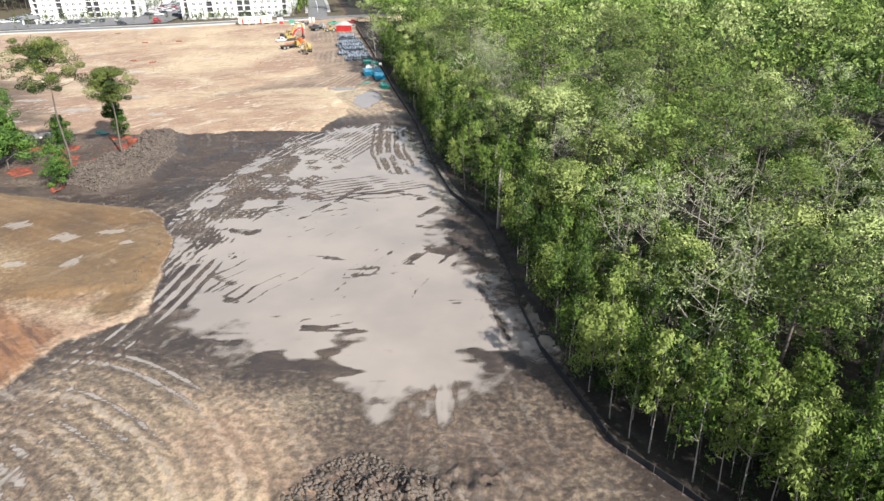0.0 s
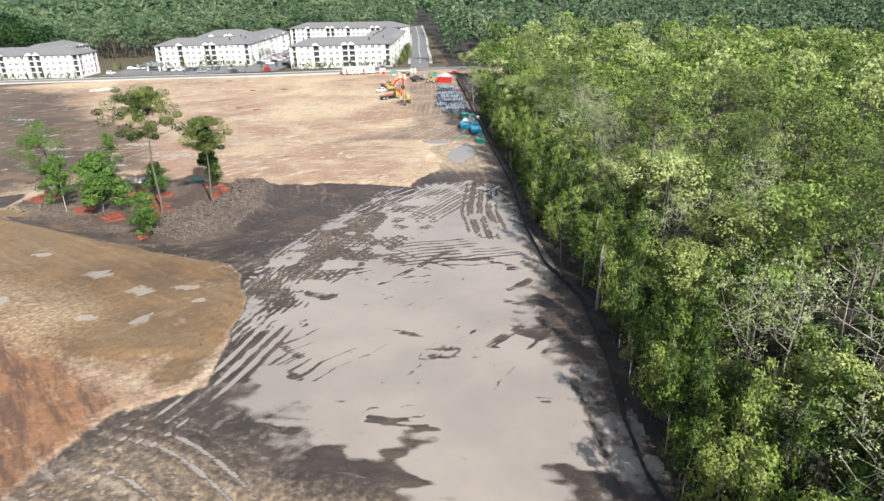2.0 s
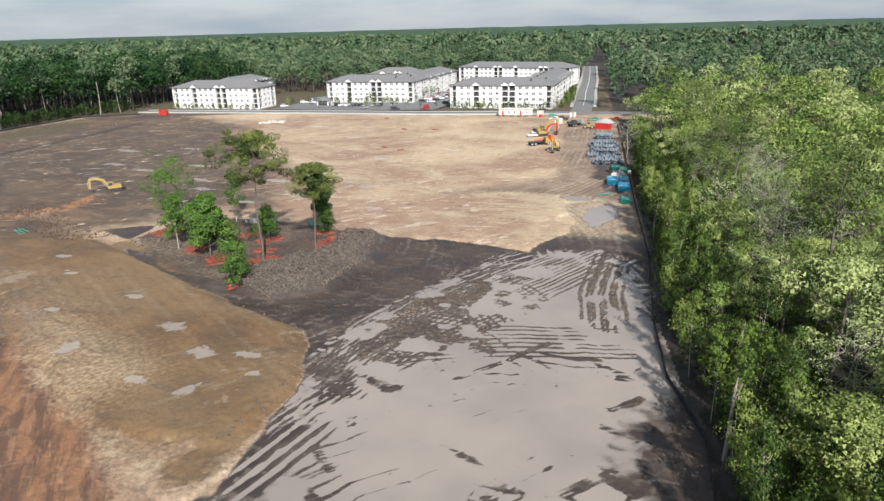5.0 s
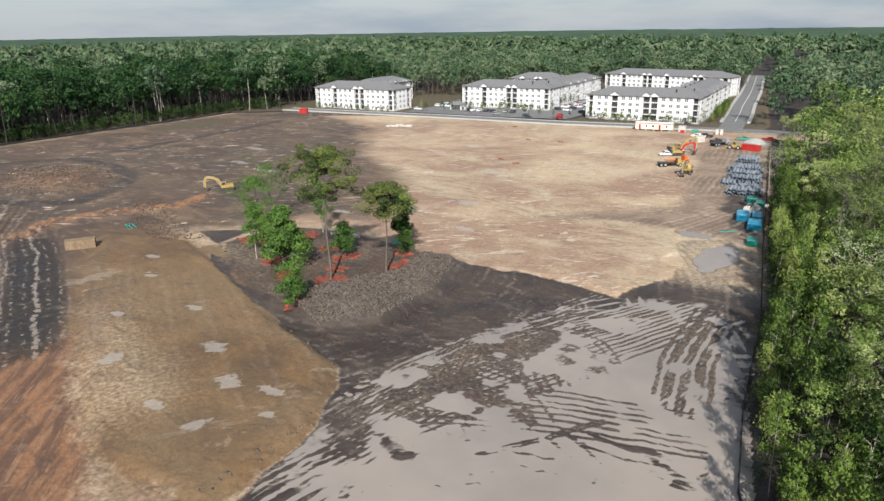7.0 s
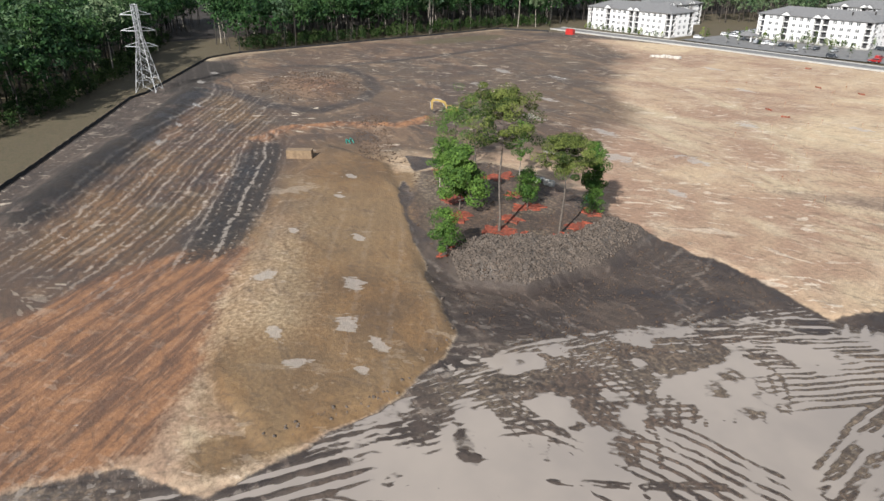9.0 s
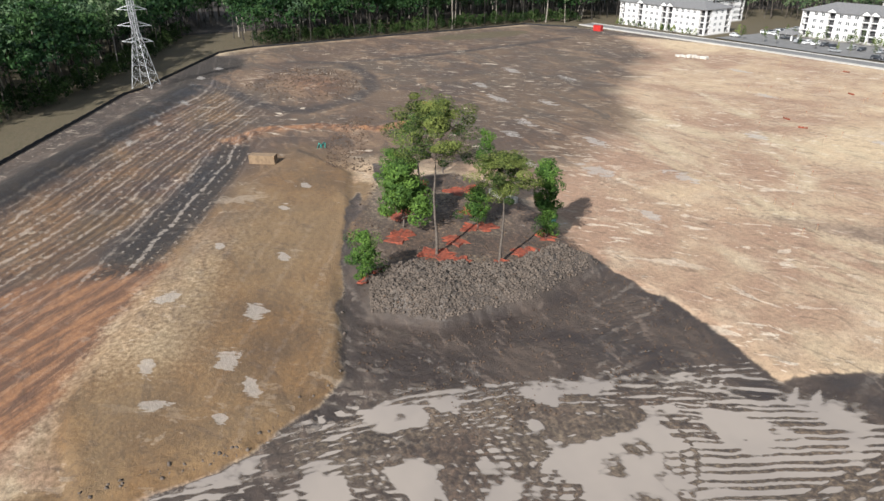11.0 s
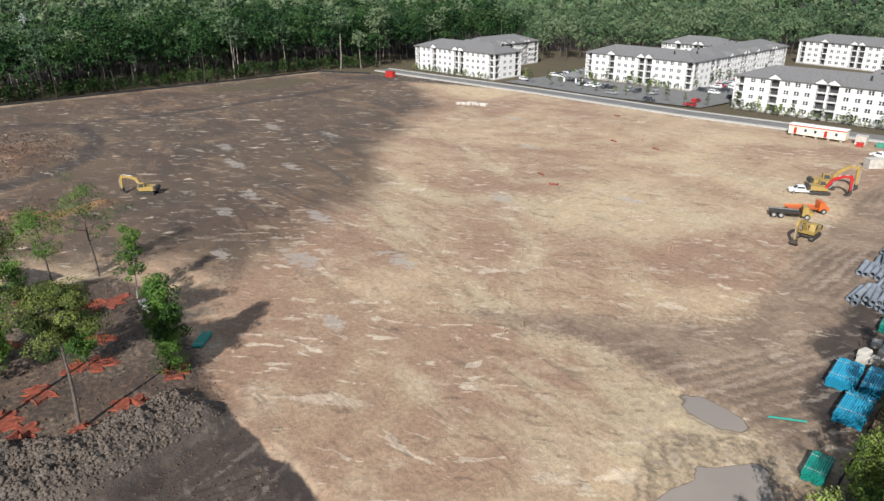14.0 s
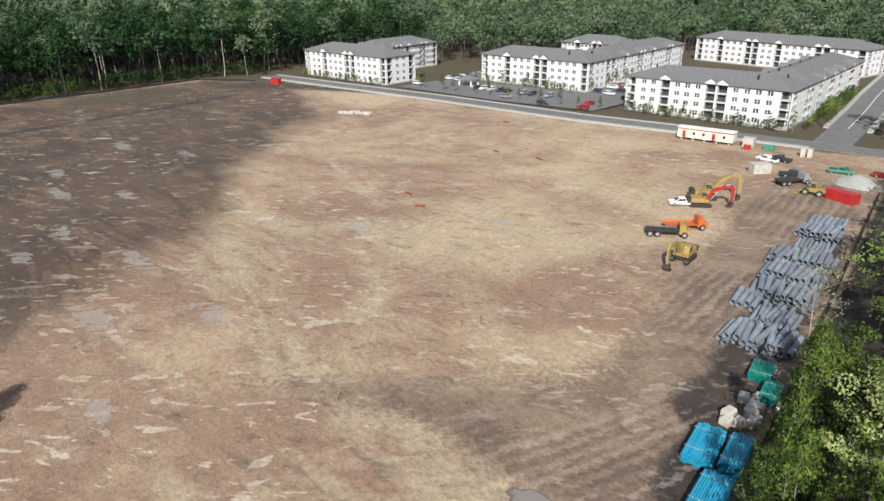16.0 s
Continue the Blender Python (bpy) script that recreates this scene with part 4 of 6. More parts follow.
def window_meshes():
    bm = bmesh.new()
    for x0, x1, z0, z1 in ((-0.9, 0.9, -0.78, -0.68), (-0.9, 0.9, 0.68, 0.78), (-0.9, -0.8, -0.68, 0.68), (0.8, 0.9, -0.68, 0.68), (-0.1, 0.1, -0.68, 0.68), (-0.8, -0.1, -0.03, 0.03), (0.1, 0.8, -0.03, 0.03)):
        box(bm, x0, x1, -0.06, 0.08, z0, z1)
    f = bpy.data.meshes.new("window")
    bm.to_mesh(f)
    bm.free()
    f.materials.append(M_TRIM)
    bm = bmesh.new()
    box(bm, -0.82, 0.82, 0.02, 0.05, -0.7, 0.7)
    g = bpy.data.meshes.new("pane")
    bm.to_mesh(g)
    bm.free()
    g.materials.append(M_GLASS)
    bm = bmesh.new()
    box(bm, -1.62, 1.62, -0.12, 1.5, -0.12, 0.0)
    s = bpy.data.meshes.new("balcony")
    bm.to_mesh(s)
    bm.free()
    s.materials.append(M_TRIM)
    bm = bmesh.new()
    box(bm, -1.6, 1.6, -0.08, -0.03, 1.0, 1.07)
    for k in range(14):
        box(bm, -1.58 + k * 0.24, -1.54 + k * 0.24, -0.07, -0.04, 0.0, 1.0)
    box(bm, -0.05, 0.05, -0.06, 0.04, 1.07, 2.6)
    r = bpy.data.meshes.new("railing")
    bm.to_mesh(r)
    bm.free()
    r.materials.append(M_RAIL)
    return f, g, s, r


WIN, PANE, SLAB, RAILING = window_meshes()
WIDE = {"B": 3.5, "w": 2.1, ".": 1.15, "s": 0.45}


def facade(block, pattern, length, m):
    """A wall along local x, facing -y, with true openings; m sets it on its block."""
    unit = sum(WIDE[c] for c in pattern)
    k = length / unit
    xcuts, holes, x = [0.0], [], 0.0
    for c in pattern:
        w = WIDE[c] * k
        if c == "w":
            holes.append((x + w / 2, 0.8, c))
            xcuts += [x + w / 2 - 0.8, x + w / 2 + 0.8]
        if c == "B":
            holes.append((x + w / 2, 1.6, c))
            xcuts += [x + w / 2 - 1.6, x + w / 2 + 1.6]
        x += w
    xcuts.append(length)
    top = EAVE - BASE
    zs = [0.0]
    for f in range(FLOORS):
        zs += [f * STOREY + 0.15, f * STOREY + 0.95, f * STOREY + 2.35, f * STOREY + 2.7]
    zs.append(top)
    bm = bmesh.new()
    for xa, xb in zip(xcuts, xcuts[1:]):
        xm = (xa + xb) / 2
        kind = next((c for hx, hw, c in holes if abs(xm - hx) < hw), "")
        for za, zb in zip(zs, zs[1:]):
            f, r = divmod((za + zb) / 2, STOREY)
            opening = f < FLOORS and ((kind == "w" and 0.95 < r < 2.35) or (kind == "B" and 0.15 < r < 2.7))
            if not opening:
                vs = [bm.verts.new(m @ Vector(p)) for p in ((xa, 0, BASE + za), (xb, 0, BASE + za), (xb, 0, BASE + zb), (xa, 0, BASE + zb))]
                bm.faces.new(vs)
    for hx, hw, c in holes:
        for f in range(FLOORS):
            z0, z1 = (BASE + f * STOREY + a for a in ((0.95, 2.35) if c == "w" else (0.15, 2.7)))
            d = 0.14 if c == "w" else 1.5
            p = [(hx - hw, z0), (hx + hw, z0), (hx + hw, z1), (hx - hw, z1)]
            for (xa, za), (xb, zb) in zip(p, p[1:] + p[:1]):
                bm.faces.new([bm.verts.new(m @ Vector(q)) for q in ((xa, 0, za), (xa, d, za), (xb, d, zb), (xb, 0, zb))])
    bmesh.ops.remove_doubles(bm, verts=bm.verts[:], dist=0.001)
    part("wall", bm, M_WHITE, block)
    for hx, hw, c in holes:
        # back of each recess, with its shade put into the wall colour
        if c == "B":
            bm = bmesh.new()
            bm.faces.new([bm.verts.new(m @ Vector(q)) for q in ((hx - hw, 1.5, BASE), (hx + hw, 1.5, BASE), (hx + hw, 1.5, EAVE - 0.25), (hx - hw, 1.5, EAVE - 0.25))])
            part("balcony_wall", bm, M_SHADE, block, "recessed wall behind the balconies, darkened as in shade")
    for hx, hw, c in holes:
        for f in range(FLOORS):
            if c == "w":
                w = new("window", WIN)
                w.parent = block
                w.matrix_local = m @ pose(hx, 0.06, BASE + f * STOREY + 1.65)
                g = new("pane", PANE)
                g.parent = w
            else:
                b = new("balcony", SLAB)
                b.parent = block
                b.matrix_local = m @ pose(hx, 0, BASE + f * STOREY + 0.17)
                r = new("railing", RAILING)
                r.parent = b
        if c == "B" and 6 < hx < length - 6:
            bm = bmesh.new()
            prism(bm, [(hx - 2.1, EAVE - 0.1), (hx + 2.1, EAVE - 0.1), (hx + 2.1, EAVE + 0.15), (hx, EAVE + 1.5), (hx - 2.1, EAVE + 0.15)], "y", -0.75, 3.6)
            for v in bm.verts:
                v.co = m @ v.co
            part("gable", bm, M_TRIM, block)
            bm = bmesh.new()
            prism(bm, [(hx - 2.35, EAVE + 0.02), (hx, EAVE + 1.54), (hx + 2.35, EAVE + 0.02), (hx + 2.35, EAVE + 0.22), (hx, EAVE + 1.74), (hx - 2.35, EAVE + 0.22)], "y", -0.9, 3.7)
            for v in bm.verts:
                v.co = m @ v.co
            part("gable_roof", bm, M_SHINGLE, block)


def apartment(place, turn, wings, label):
    """An L-shaped or straight block: wings of (x0, x1, y0, y1, patterns for south, east, north, west)."""
    block = thing("apartment_building", place, label, "apartment building", "apartment blocks", turn)
    for x0, x1, y0, y1, south, east, north, west in wings:
        if south:
            facade(block, south, x1 - x0, pose(x0, y0, 0))
        if east:
            facade(block, east, y1 - y0, pose(x1, y0, 0, 0, 0, 90))
        if north:
            facade(block, north, x1 - x0, pose(x1, y1, 0, 0, 0, 180))
        if west:
            facade(block, west, y1 - y0, pose(x0, y1, 0, 0, 0, 270))
        part("roof", hip_roof(x0, x1, y0, y1, EAVE, 3.6), M_SHINGLE, block, "grey shingled hip roof")
        n = int((x1 - x0 + y1 - y0) / 14)
        for k in range(n):
            t = (k + 0.5) / n
            cx, cy = x0 + (x1 - x0) * (t if x1 - x0 > y1 - y0 else 0.36), y0 + (y1 - y0) * (t if x1 - x0 <= y1 - y0 else 0.60)
            bm = bmesh.new()
            box(bm, cx - 0.25, cx + 0.25, cy - 0.25, cy + 0.25, EAVE + 1.6, EAVE + 3.4)
            part("roof_vent", bm, M_RAIL, block)
    bm = bmesh.new()
    for x0, x1, y0, y1, *_ in wings:
        box(bm, x0 - 0.25, x1 + 0.25, y0 - 0.25, y1 + 0.25, -0.5, BASE - 0.02)
    part("plinth", bm, M_CONCRETE, block)
    return block


F49 = "Bs.w.w.B.w.w.w.BB.w.w.w.w.sB"
S60 = "sB.w.w.B.w.w.w.BB.w.w.B.w.w.w.w.BB.w.w.w.Bs"
END = "sB.w.w.Bs"
ELL = [(0, 57, 0, 20, F49, "", "", END), (37, 57, 20.02, 96, "", S60, "", S60), (37.01, 57, 0.02, 20.01, "", END, "", "")]
apartment((-119.5, 333.0, 0), 6.0, ELL, "four-storey white apartment block with a grey hip roof and dark balconies")
apartment((-197, 345.5, 0), 6.0, ELL + [(0, 36.98, 70, 90, F49, "", "", END)], "four-storey white apartment block facing the car park")
apartment((-266, 303.5, 0), 6.5, [(0, 58, 0, 20, F49, END, "", END), (9, 29, 20.02, 68, "", S60, "", S60)],
          "four-storey white apartment block beside the woods")
apartment((-167, 467, 0), -7.0, [(0, 91, 0, 20, S60, END, "", END)],
          "long white apartment block behind the others")

# ---- trees ----
def leaf_cards(centres, radii, count, size, rng, flat=0.7):
    """Small leaves scattered in clumps. Returns corners, faces and a tint for each corner, by clump and rising with
    height.
    """
    k = rng.integers(0, len(centres), count)
    d = rng.normal(0, 1, (count, 3))
    d /= np.linalg.norm(d, axis=1)[:, None]
    r = radii[k] * rng.uniform(0.45, 1.0, count) ** 0.5
    p = centres[k] + d * r[:, None] * np.array([1, 1, flat])
    out = p - centres.mean(0)
    out /= np.linalg.norm(out, axis=1)[:, None] + 1e-6
    n = d * 0.85 + out * 0.5 + rng.normal(0, 0.5, (count, 3)) + np.array([0, 0, 0.4])
    n /= np.linalg.norm(n, axis=1)[:, None]
    a = np.cross(n, rng.normal(0, 1, (count, 3)))
    a /= np.linalg.norm(a, axis=1)[:, None]
    b = np.cross(n, a)
    s = size * rng.uniform(0.6, 1.35, count)[:, None]
    co = np.stack([p - a * s - b * s * 0.5, p + a * s, p + b * s * 0.75], 1).reshape(-1, 3)
    faces = np.arange(count * 3).reshape(-1, 3)
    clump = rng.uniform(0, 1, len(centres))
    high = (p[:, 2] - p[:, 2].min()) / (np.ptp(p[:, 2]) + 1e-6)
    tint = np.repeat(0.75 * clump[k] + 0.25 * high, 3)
    return co, faces, tint


def skeleton_of(kind, rng):
    """Trunk and limbs as lines with radii, and the leaf clumps at their ends."""
    H_ = {"broad": 15.0, "pine": 21.0, "bare": 14.0, "shrub": 6.5, "sapling": 9.0}[kind]
    H_ *= rng.uniform(0.85, 1.15)
    lean = rng.normal(0, 0.035, 2)
    trunk = [np.array([lean[0] * z + 0.15 * math.sin(z * 0.5), lean[1] * z + 0.15 * math.cos(z * 0.4), z]) for z in np.linspace(0, H_ * 0.93, 8)]
    r0 = {"broad": 0.24, "pine": 0.27, "bare": 0.13, "shrub": 0.08, "sapling": 0.09}[kind]
    tubes = [(trunk, [r0 * (1 - 0.85 * i / 7) for i in range(8)])]
    clumps, radii = [], []
    start, n, reach, rise, cr = {"broad": (0.40, 13, 0.31, 0.45, 1.7), "pine": (0.60, 22, 0.22, 0.22, 1.5), "bare": (0.35, 15, 0.26, 0.7, 0.8),
                                 "shrub": (0.12, 12, 0.3, 0.5, 1.05), "sapling": (0.32, 12, 0.15, 0.4, 0.8)}[kind]
    for i in range(n):
        f = start + (0.95 - start) * (i + rng.uniform(0, 0.8)) / n
        a = i * 2.4 + rng.uniform(-0.5, 0.5)
        base = np.array([lean[0] * f * H_, lean[1] * f * H_, f * H_])
        shape_ = {"broad": math.sin(math.pi * min(1, 0.25 + 0.85 * (f - start) / (1 - start))), "pine": math.sin(math.pi * min(1, 0.3 + 0.72 * (f - start) / (1 - start))),
                  "bare": 0.9, "shrub": 1.05 - 0.75 * (f - start) / (1 - start), "sapling": 1.1 - 0.7 * (f - start) / (1 - start)}[kind]
        length = H_ * reach * shape_ * rng.uniform(0.7, 1.25)
        d = np.array([math.cos(a), math.sin(a), rise * rng.uniform(0.5, 1.3)])
        mid = base + d * length * 0.5 + rng.normal(0, 0.15, 3)
        end = base + d * length + np.array([0, 0, 0.12 * length])
        r = r0 * (1 - f) * 0.5 + (0.035 if kind == "bare" else 0.03)
        tubes.append(([base, mid, end], [r, r * 0.65, r * 0.25]))
        clumps.append(end)
        radii.append(cr * rng.uniform(0.7, 1.3))
        for _ in range({"bare": 4, "broad": 1}.get(kind, 2)):
            e2 = mid + (rng.normal(0, 1, 3) * np.array([1, 1, 0.6]) + np.array([0, 0, 0.4])) * length * 0.38
            tubes.append(([mid, e2], [r * 0.5, r * 0.15]))
            clumps.append(e2)
            radii.append(cr * rng.uniform(0.5, 1.0))
    clumps.append(trunk[-1])
    radii.append(cr * 0.9)
    return tubes, np.array(clumps), np.array(radii)


def tree_arrays(kind, seed, leaves, size, sides=5, limbs=True):
    rng = np.random.default_rng(seed)
    tubes, centres, radii = skeleton_of(kind, rng)
    bm = bmesh.new()
    for line, r in (tubes if limbs else tubes[:1]):
        tube(bm, line, r, sides if line is tubes[0][0] else 3, False)
    bmesh.ops.triangulate(bm, faces=bm.faces[:])
    wood = np.array([v.co for v in bm.verts]), np.array([[v.index for v in f.verts] for f in bm.faces]) if bm.verts.index_update() is None else None
    bm.free()
    co, fa, ti = leaf_cards(centres, radii, leaves, size, rng, 0.6 if kind == "pine" else 0.7)
    return wood, (co, fa, ti)


TREE_LOOK = {
    "broad": ("broadleaf_tree", M_LEAF, M_BARK, "spring-green broadleaf tree with an airy crown", 3600, 0.19),
    "shrub": ("evergreen_shrub", M_SHRUB, M_BARK, "dense dark green evergreen at the edge of the woods", 1700, 0.155),
    "sapling": ("young_tree", M_SHRUB, M_PALEBARK, "slim young tree with light green leaves", 1150, 0.16),
    "pine": ("pine_tree", M_PINE, M_BARK, "tall pine with a bare trunk and a flat-topped crown", 3200, 0.18),
    "bare": ("budding_tree", M_BUDS, M_PALEBARK, "pale grey tree in bud with thin young leaves", 1700, 0.105),
}


def tree_thing(kind, seed, place, scale, turn, label="", group="woods beside the site", leaves=None, fine=None, own_leaf=None):
    name, leaf, bark, text, count, size = TREE_LOOK[kind]
    (wv, wf), (co, fa, ti) = tree_arrays(kind, seed, leaves or count, fine or size)
    e = new(name)
    e.empty_display_size = 0.5
    tagged(e, label or text, "tree" if kind != "shrub" else "shrub", group)
    t = new("trunk", mesh_from("trunk", wv, wf, bark))
    t.parent = e
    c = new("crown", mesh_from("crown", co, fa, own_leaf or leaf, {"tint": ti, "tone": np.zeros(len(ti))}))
    c.parent = e
    e.matrix_basis = tree_pose(place, scale, turn)
    return e


def tree_pose(place, scale, turn):
    return pose(place[0] * S, place[1] * S, place[2], 0, 0, turn) @ Matrix.Diagonal((scale, scale, scale, 1))


FX, FY = np.array([p[0] for p in FENCE]), np.array([p[1] for p in FENCE])


def fence_x(y):
    return float(np.interp(y, FY, FX))


def plant(rng, kind_weights):
    return rng.choice(list(kind_weights), p=np.array(list(kind_weights.values())) / sum(kind_weights.values()))


# nearest woods: trees of their own
trng = np.random.default_rng(21)
near_spots, tries = [], 0
while len(near_spots) < 600 and tries < 40000:
    tries += 1
    y = trng.uniform(24, 212)
    x = fence_x(y) + 1.8 + (62 if y < 150 else 26) * trng.uniform(0, 1) ** 1.3
    edge = x - fence_x(y)
    kind = plant(trng, {"sapling": 5, "shrub": 5, "broad": 1.0} if edge < 9 else {"broad": 6, "shrub": 3, "pine": 1.6, "bare": 2.2, "sapling": 1})
    gap = {"broad": 6.2, "pine": 4.2, "bare": 3.6, "shrub": 2.4, "sapling": 1.7}[kind]
    if all((x - a) ** 2 + (y - b) ** 2 > (0.5 * (gap + g)) ** 2 for a, b, g, _ in near_spots):
        near_spots.append((x, y, gap, kind))
tries = 0
while len(near_spots) < 720 and tries < 12000:
    tries += 1
    y = trng.uniform(13, 62)
    x = fence_x(y) + 1.6 + 13 * trng.uniform(0, 1)
    kind = plant(trng, {"sapling": 5, "shrub": 5, "broad": 0.6})
    gap = {"broad": 4.2, "shrub": 2.2, "sapling": 1.6}[kind]
    if all((x - a) ** 2 + (y - b) ** 2 > (0.5 * (gap + g)) ** 2 for a, b, g, _ in near_spots):
        near_spots.append((x, y, gap, kind))
masters = {k: [None] * 5 for k in TREE_LOOK}
for i, (x, y, _, kind) in enumerate(near_spots):
    v = i % 5
    s, turn = trng.uniform(0.75, 1.3), trng.uniform(0, 360)
    if kind in ("broad", "pine"):
        s *= 0.72 + 0.28 * min(1, (x - fence_x(y)) / 14)
    place = (x, y, height(x, y) - 0.1)
    slim = Matrix.Diagonal((0.82, 0.82, 1.22, 1)) if kind in ("shrub", "sapling") else Matrix.Identity(4)
    if masters[kind][v] is None:
        masters[kind][v] = tree_thing(kind, 100 + 7 * v + len(kind), place, s, turn)
        masters[kind][v].matrix_basis = tree_pose(place, s, turn) @ slim
    else:
        copy_thing(masters[kind][v], Matrix.Identity(4)).matrix_basis = tree_pose(place, s, turn) @ slim


# full pale-green crowns that stand out over the rest
for k, (x, y) in enumerate([(17, 77), (23, 83), (18, 119), (7, 127), (16, 159), (24, 103), (16, 78), (30, 86), (22, 55), (57, 88), (36, 60)]):
    tree_thing("broad", 700 + k, (x, y, height(x, y) - 0.1), 0.98 + 0.05 * (k % 4), 47 * k, "tall broadleaf tree with a full pale yellow-green crown", "woods beside the site", 4200, 0.17, M_BRIGHT)


# woods further off, past counting
def forest(name, spots, kinds, variants, leaves, size, label, limbs=False, leaf=None, bark=None, trunks=True):
    """Many trees joined into one mesh of leaves and one of trunks. spots: x, y, scale."""
    rng = np.random.default_rng(len(spots))
    shapes = []
    for kind in kinds:
        for v in range(variants):
            shapes.append((kind, tree_arrays(kind, 300 + v * 11 + len(kind), leaves, size, 3, limbs)))
    LV, LF, LT, LO, TV, TF = [], [], [], [], [], []
    ln = tn = 0
    pick = rng.integers(0, len(shapes), len(spots))
    turn = rng.uniform(0, math.tau, len(spots))
    tone = rng.uniform(0, 1, len(spots))
    for i, (x, y, s) in enumerate(spots):
        kind, ((wv, wf), (co, fa, ti)) = shapes[pick[i]]
        c, q = math.cos(turn[i]) * s, math.sin(turn[i]) * s
        R = np.array([[c, q, 0], [-q, c, 0], [0, 0, s]])
        LV.append(co @ R + (x * S, y * S, 0))
        LF.append(fa + ln)
        LT.append(ti)
        LO.append(np.full(len(ti), tone[i]))
        ln += len(co)
        TV.append(wv @ R + (x * S, y * S, -0.2))
        TF.append(wf + tn)
        tn += len(wv)
    e = thing(name, (0, 0, 0), label, "woods", kind="stuff")
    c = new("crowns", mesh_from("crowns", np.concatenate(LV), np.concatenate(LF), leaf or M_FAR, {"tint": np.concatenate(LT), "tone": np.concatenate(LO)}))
    c.parent = e
    if trunks:
        t = new("trunks", mesh_from("trunks", np.concatenate(TV), np.concatenate(TF), bark or M_BARK))
        t.parent = e
    return e


def scatter(rng, outline, gap, jitter=0.45):
    xs, ys = [p[0] for p in outline], [p[1] for p in outline]
    a, b = np.meshgrid(np.arange(min(xs), max(xs), gap), np.arange(min(ys), max(ys), gap))
    a = (a + rng.uniform(-jitter, jitter, a.shape) * gap).ravel()
    b = (b + rng.uniform(-jitter, jitter, b.shape) * gap).ravel()
    k = inside(a, b, outline) > 0
    return a[k], b[k]


frng = np.random.default_rng(5)


def spots_in(outline, gap, low, high):
    a, b = scatter(frng, outline, gap)
    return np.stack([a, b, frng.uniform(low, high, len(a))], 1)


EAST = [(40, -10), (60, 20), (74, 60), (66, 100), (60, 150), (24, 150), (16, 190), (8, 214), (-12, 214), (-18, 234), (-30, 296), (-38, 330), (60, 340), (150, 330), (150, 0)]
EAST2 = [(-44, 335), (-46, 360), (-52, 400), (-64, 460), (-90, 600), (200, 700), (420, 500), (300, 60), (150, 0), (150, 330), (60, 340)]
WEST = [(-170, 40), (-202, 60), (-240, 78), (-330, 106), (-400, 140), (-420, 90), (-300, 20), (-200, 0)]
WEST2 = [(-278, 127), (-284, 190), (-291, 262), (-280, 290), (-292, 330), (-285, 390), (-350, 420), (-430, 330), (-430, 200), (-400, 170), (-330, 130), (-300, 122)]
NORTH = [(-285, 390), (-258, 365), (-215, 400), (-196, 440), (-180, 500), (-120, 500), (-90, 500), (-110, 640), (-300, 640), (-420, 520), (-350, 420)]
east = spots_in(EAST, 7.4, 0.6, 1.25)
edge = east[:, 0] - np.interp(east[:, 1], FY, FX)
east[:, 2] *= 0.45 + 0.55 * np.clip(edge / 16, 0, 1)
forest("woods_beside_site", east, ("broad", "broad", "pine"), 4, 420, 0.46, "dense mixed woods with light green spring crowns", False, M_LEAF)
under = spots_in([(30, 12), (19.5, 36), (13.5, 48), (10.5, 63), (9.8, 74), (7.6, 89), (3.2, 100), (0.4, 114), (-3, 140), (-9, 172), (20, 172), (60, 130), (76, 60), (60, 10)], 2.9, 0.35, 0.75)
forest("undergrowth_beside_site", under, ("shrub",), 5, 120, 0.28, "dense green undergrowth below the trees, its leaves darkened as in shade", False, M_DEEP)
forest("woods_beyond_road", spots_in(EAST2, 12.0, 0.85, 1.25), ("broad", "pine"), 3, 130, 1.0, "mixed woods beyond the end of the site", trunks=False)
west = np.concatenate([spots_in(WEST, 6.0, 0.95, 1.4), spots_in(WEST2, 6.6, 1.0, 1.45)])
pale_stem = frng.uniform(0, 1, len(west)) < 0.14
forest("woods_by_power_line", west[~pale_stem], ("broad", "pine"), 3, 320, 0.6, "tall green woods along the site, darkened as under cloud", False, M_WEST, M_DARKBARK)
forest("pale_stemmed_woods", west[pale_stem] * (1, 1, 1.05), ("pine",), 4, 420, 0.55, "tall trees with pale bare trunks along the site", False, M_FAR, M_PALEBARK)
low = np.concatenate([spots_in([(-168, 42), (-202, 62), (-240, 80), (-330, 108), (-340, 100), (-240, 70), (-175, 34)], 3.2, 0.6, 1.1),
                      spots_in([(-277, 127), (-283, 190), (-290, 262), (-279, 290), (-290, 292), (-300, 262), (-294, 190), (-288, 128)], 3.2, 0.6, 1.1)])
forest("undergrowth_by_power_line", low, ("shrub",), 4, 170, 0.42, "undergrowth along the foot of the woods, its leaves darkened as in shade", False, M_DEEP)
forest("woods_behind_apartments", spots_in(NORTH, 8.0, 0.8, 1.25), ("broad", "pine"), 3, 190, 0.8, "green woods behind the apartment blocks")
fa_, fb_ = scatter(frng, [(-1500, -100), (-420, 90), (-430, 330), (-420, 520), (-300, 640), (-110, 640), (200, 700), (420, 500), (900, 800), (700, 1500), (-1500, 1500)], 24)
forest("distant_woods", np.stack([fa_, fb_, frng.uniform(0.8, 1.25, len(fa_))], 1), ("broad", "pine"), 3, 50, 3.0, "wide distant woods reaching to the skyline", trunks=False)

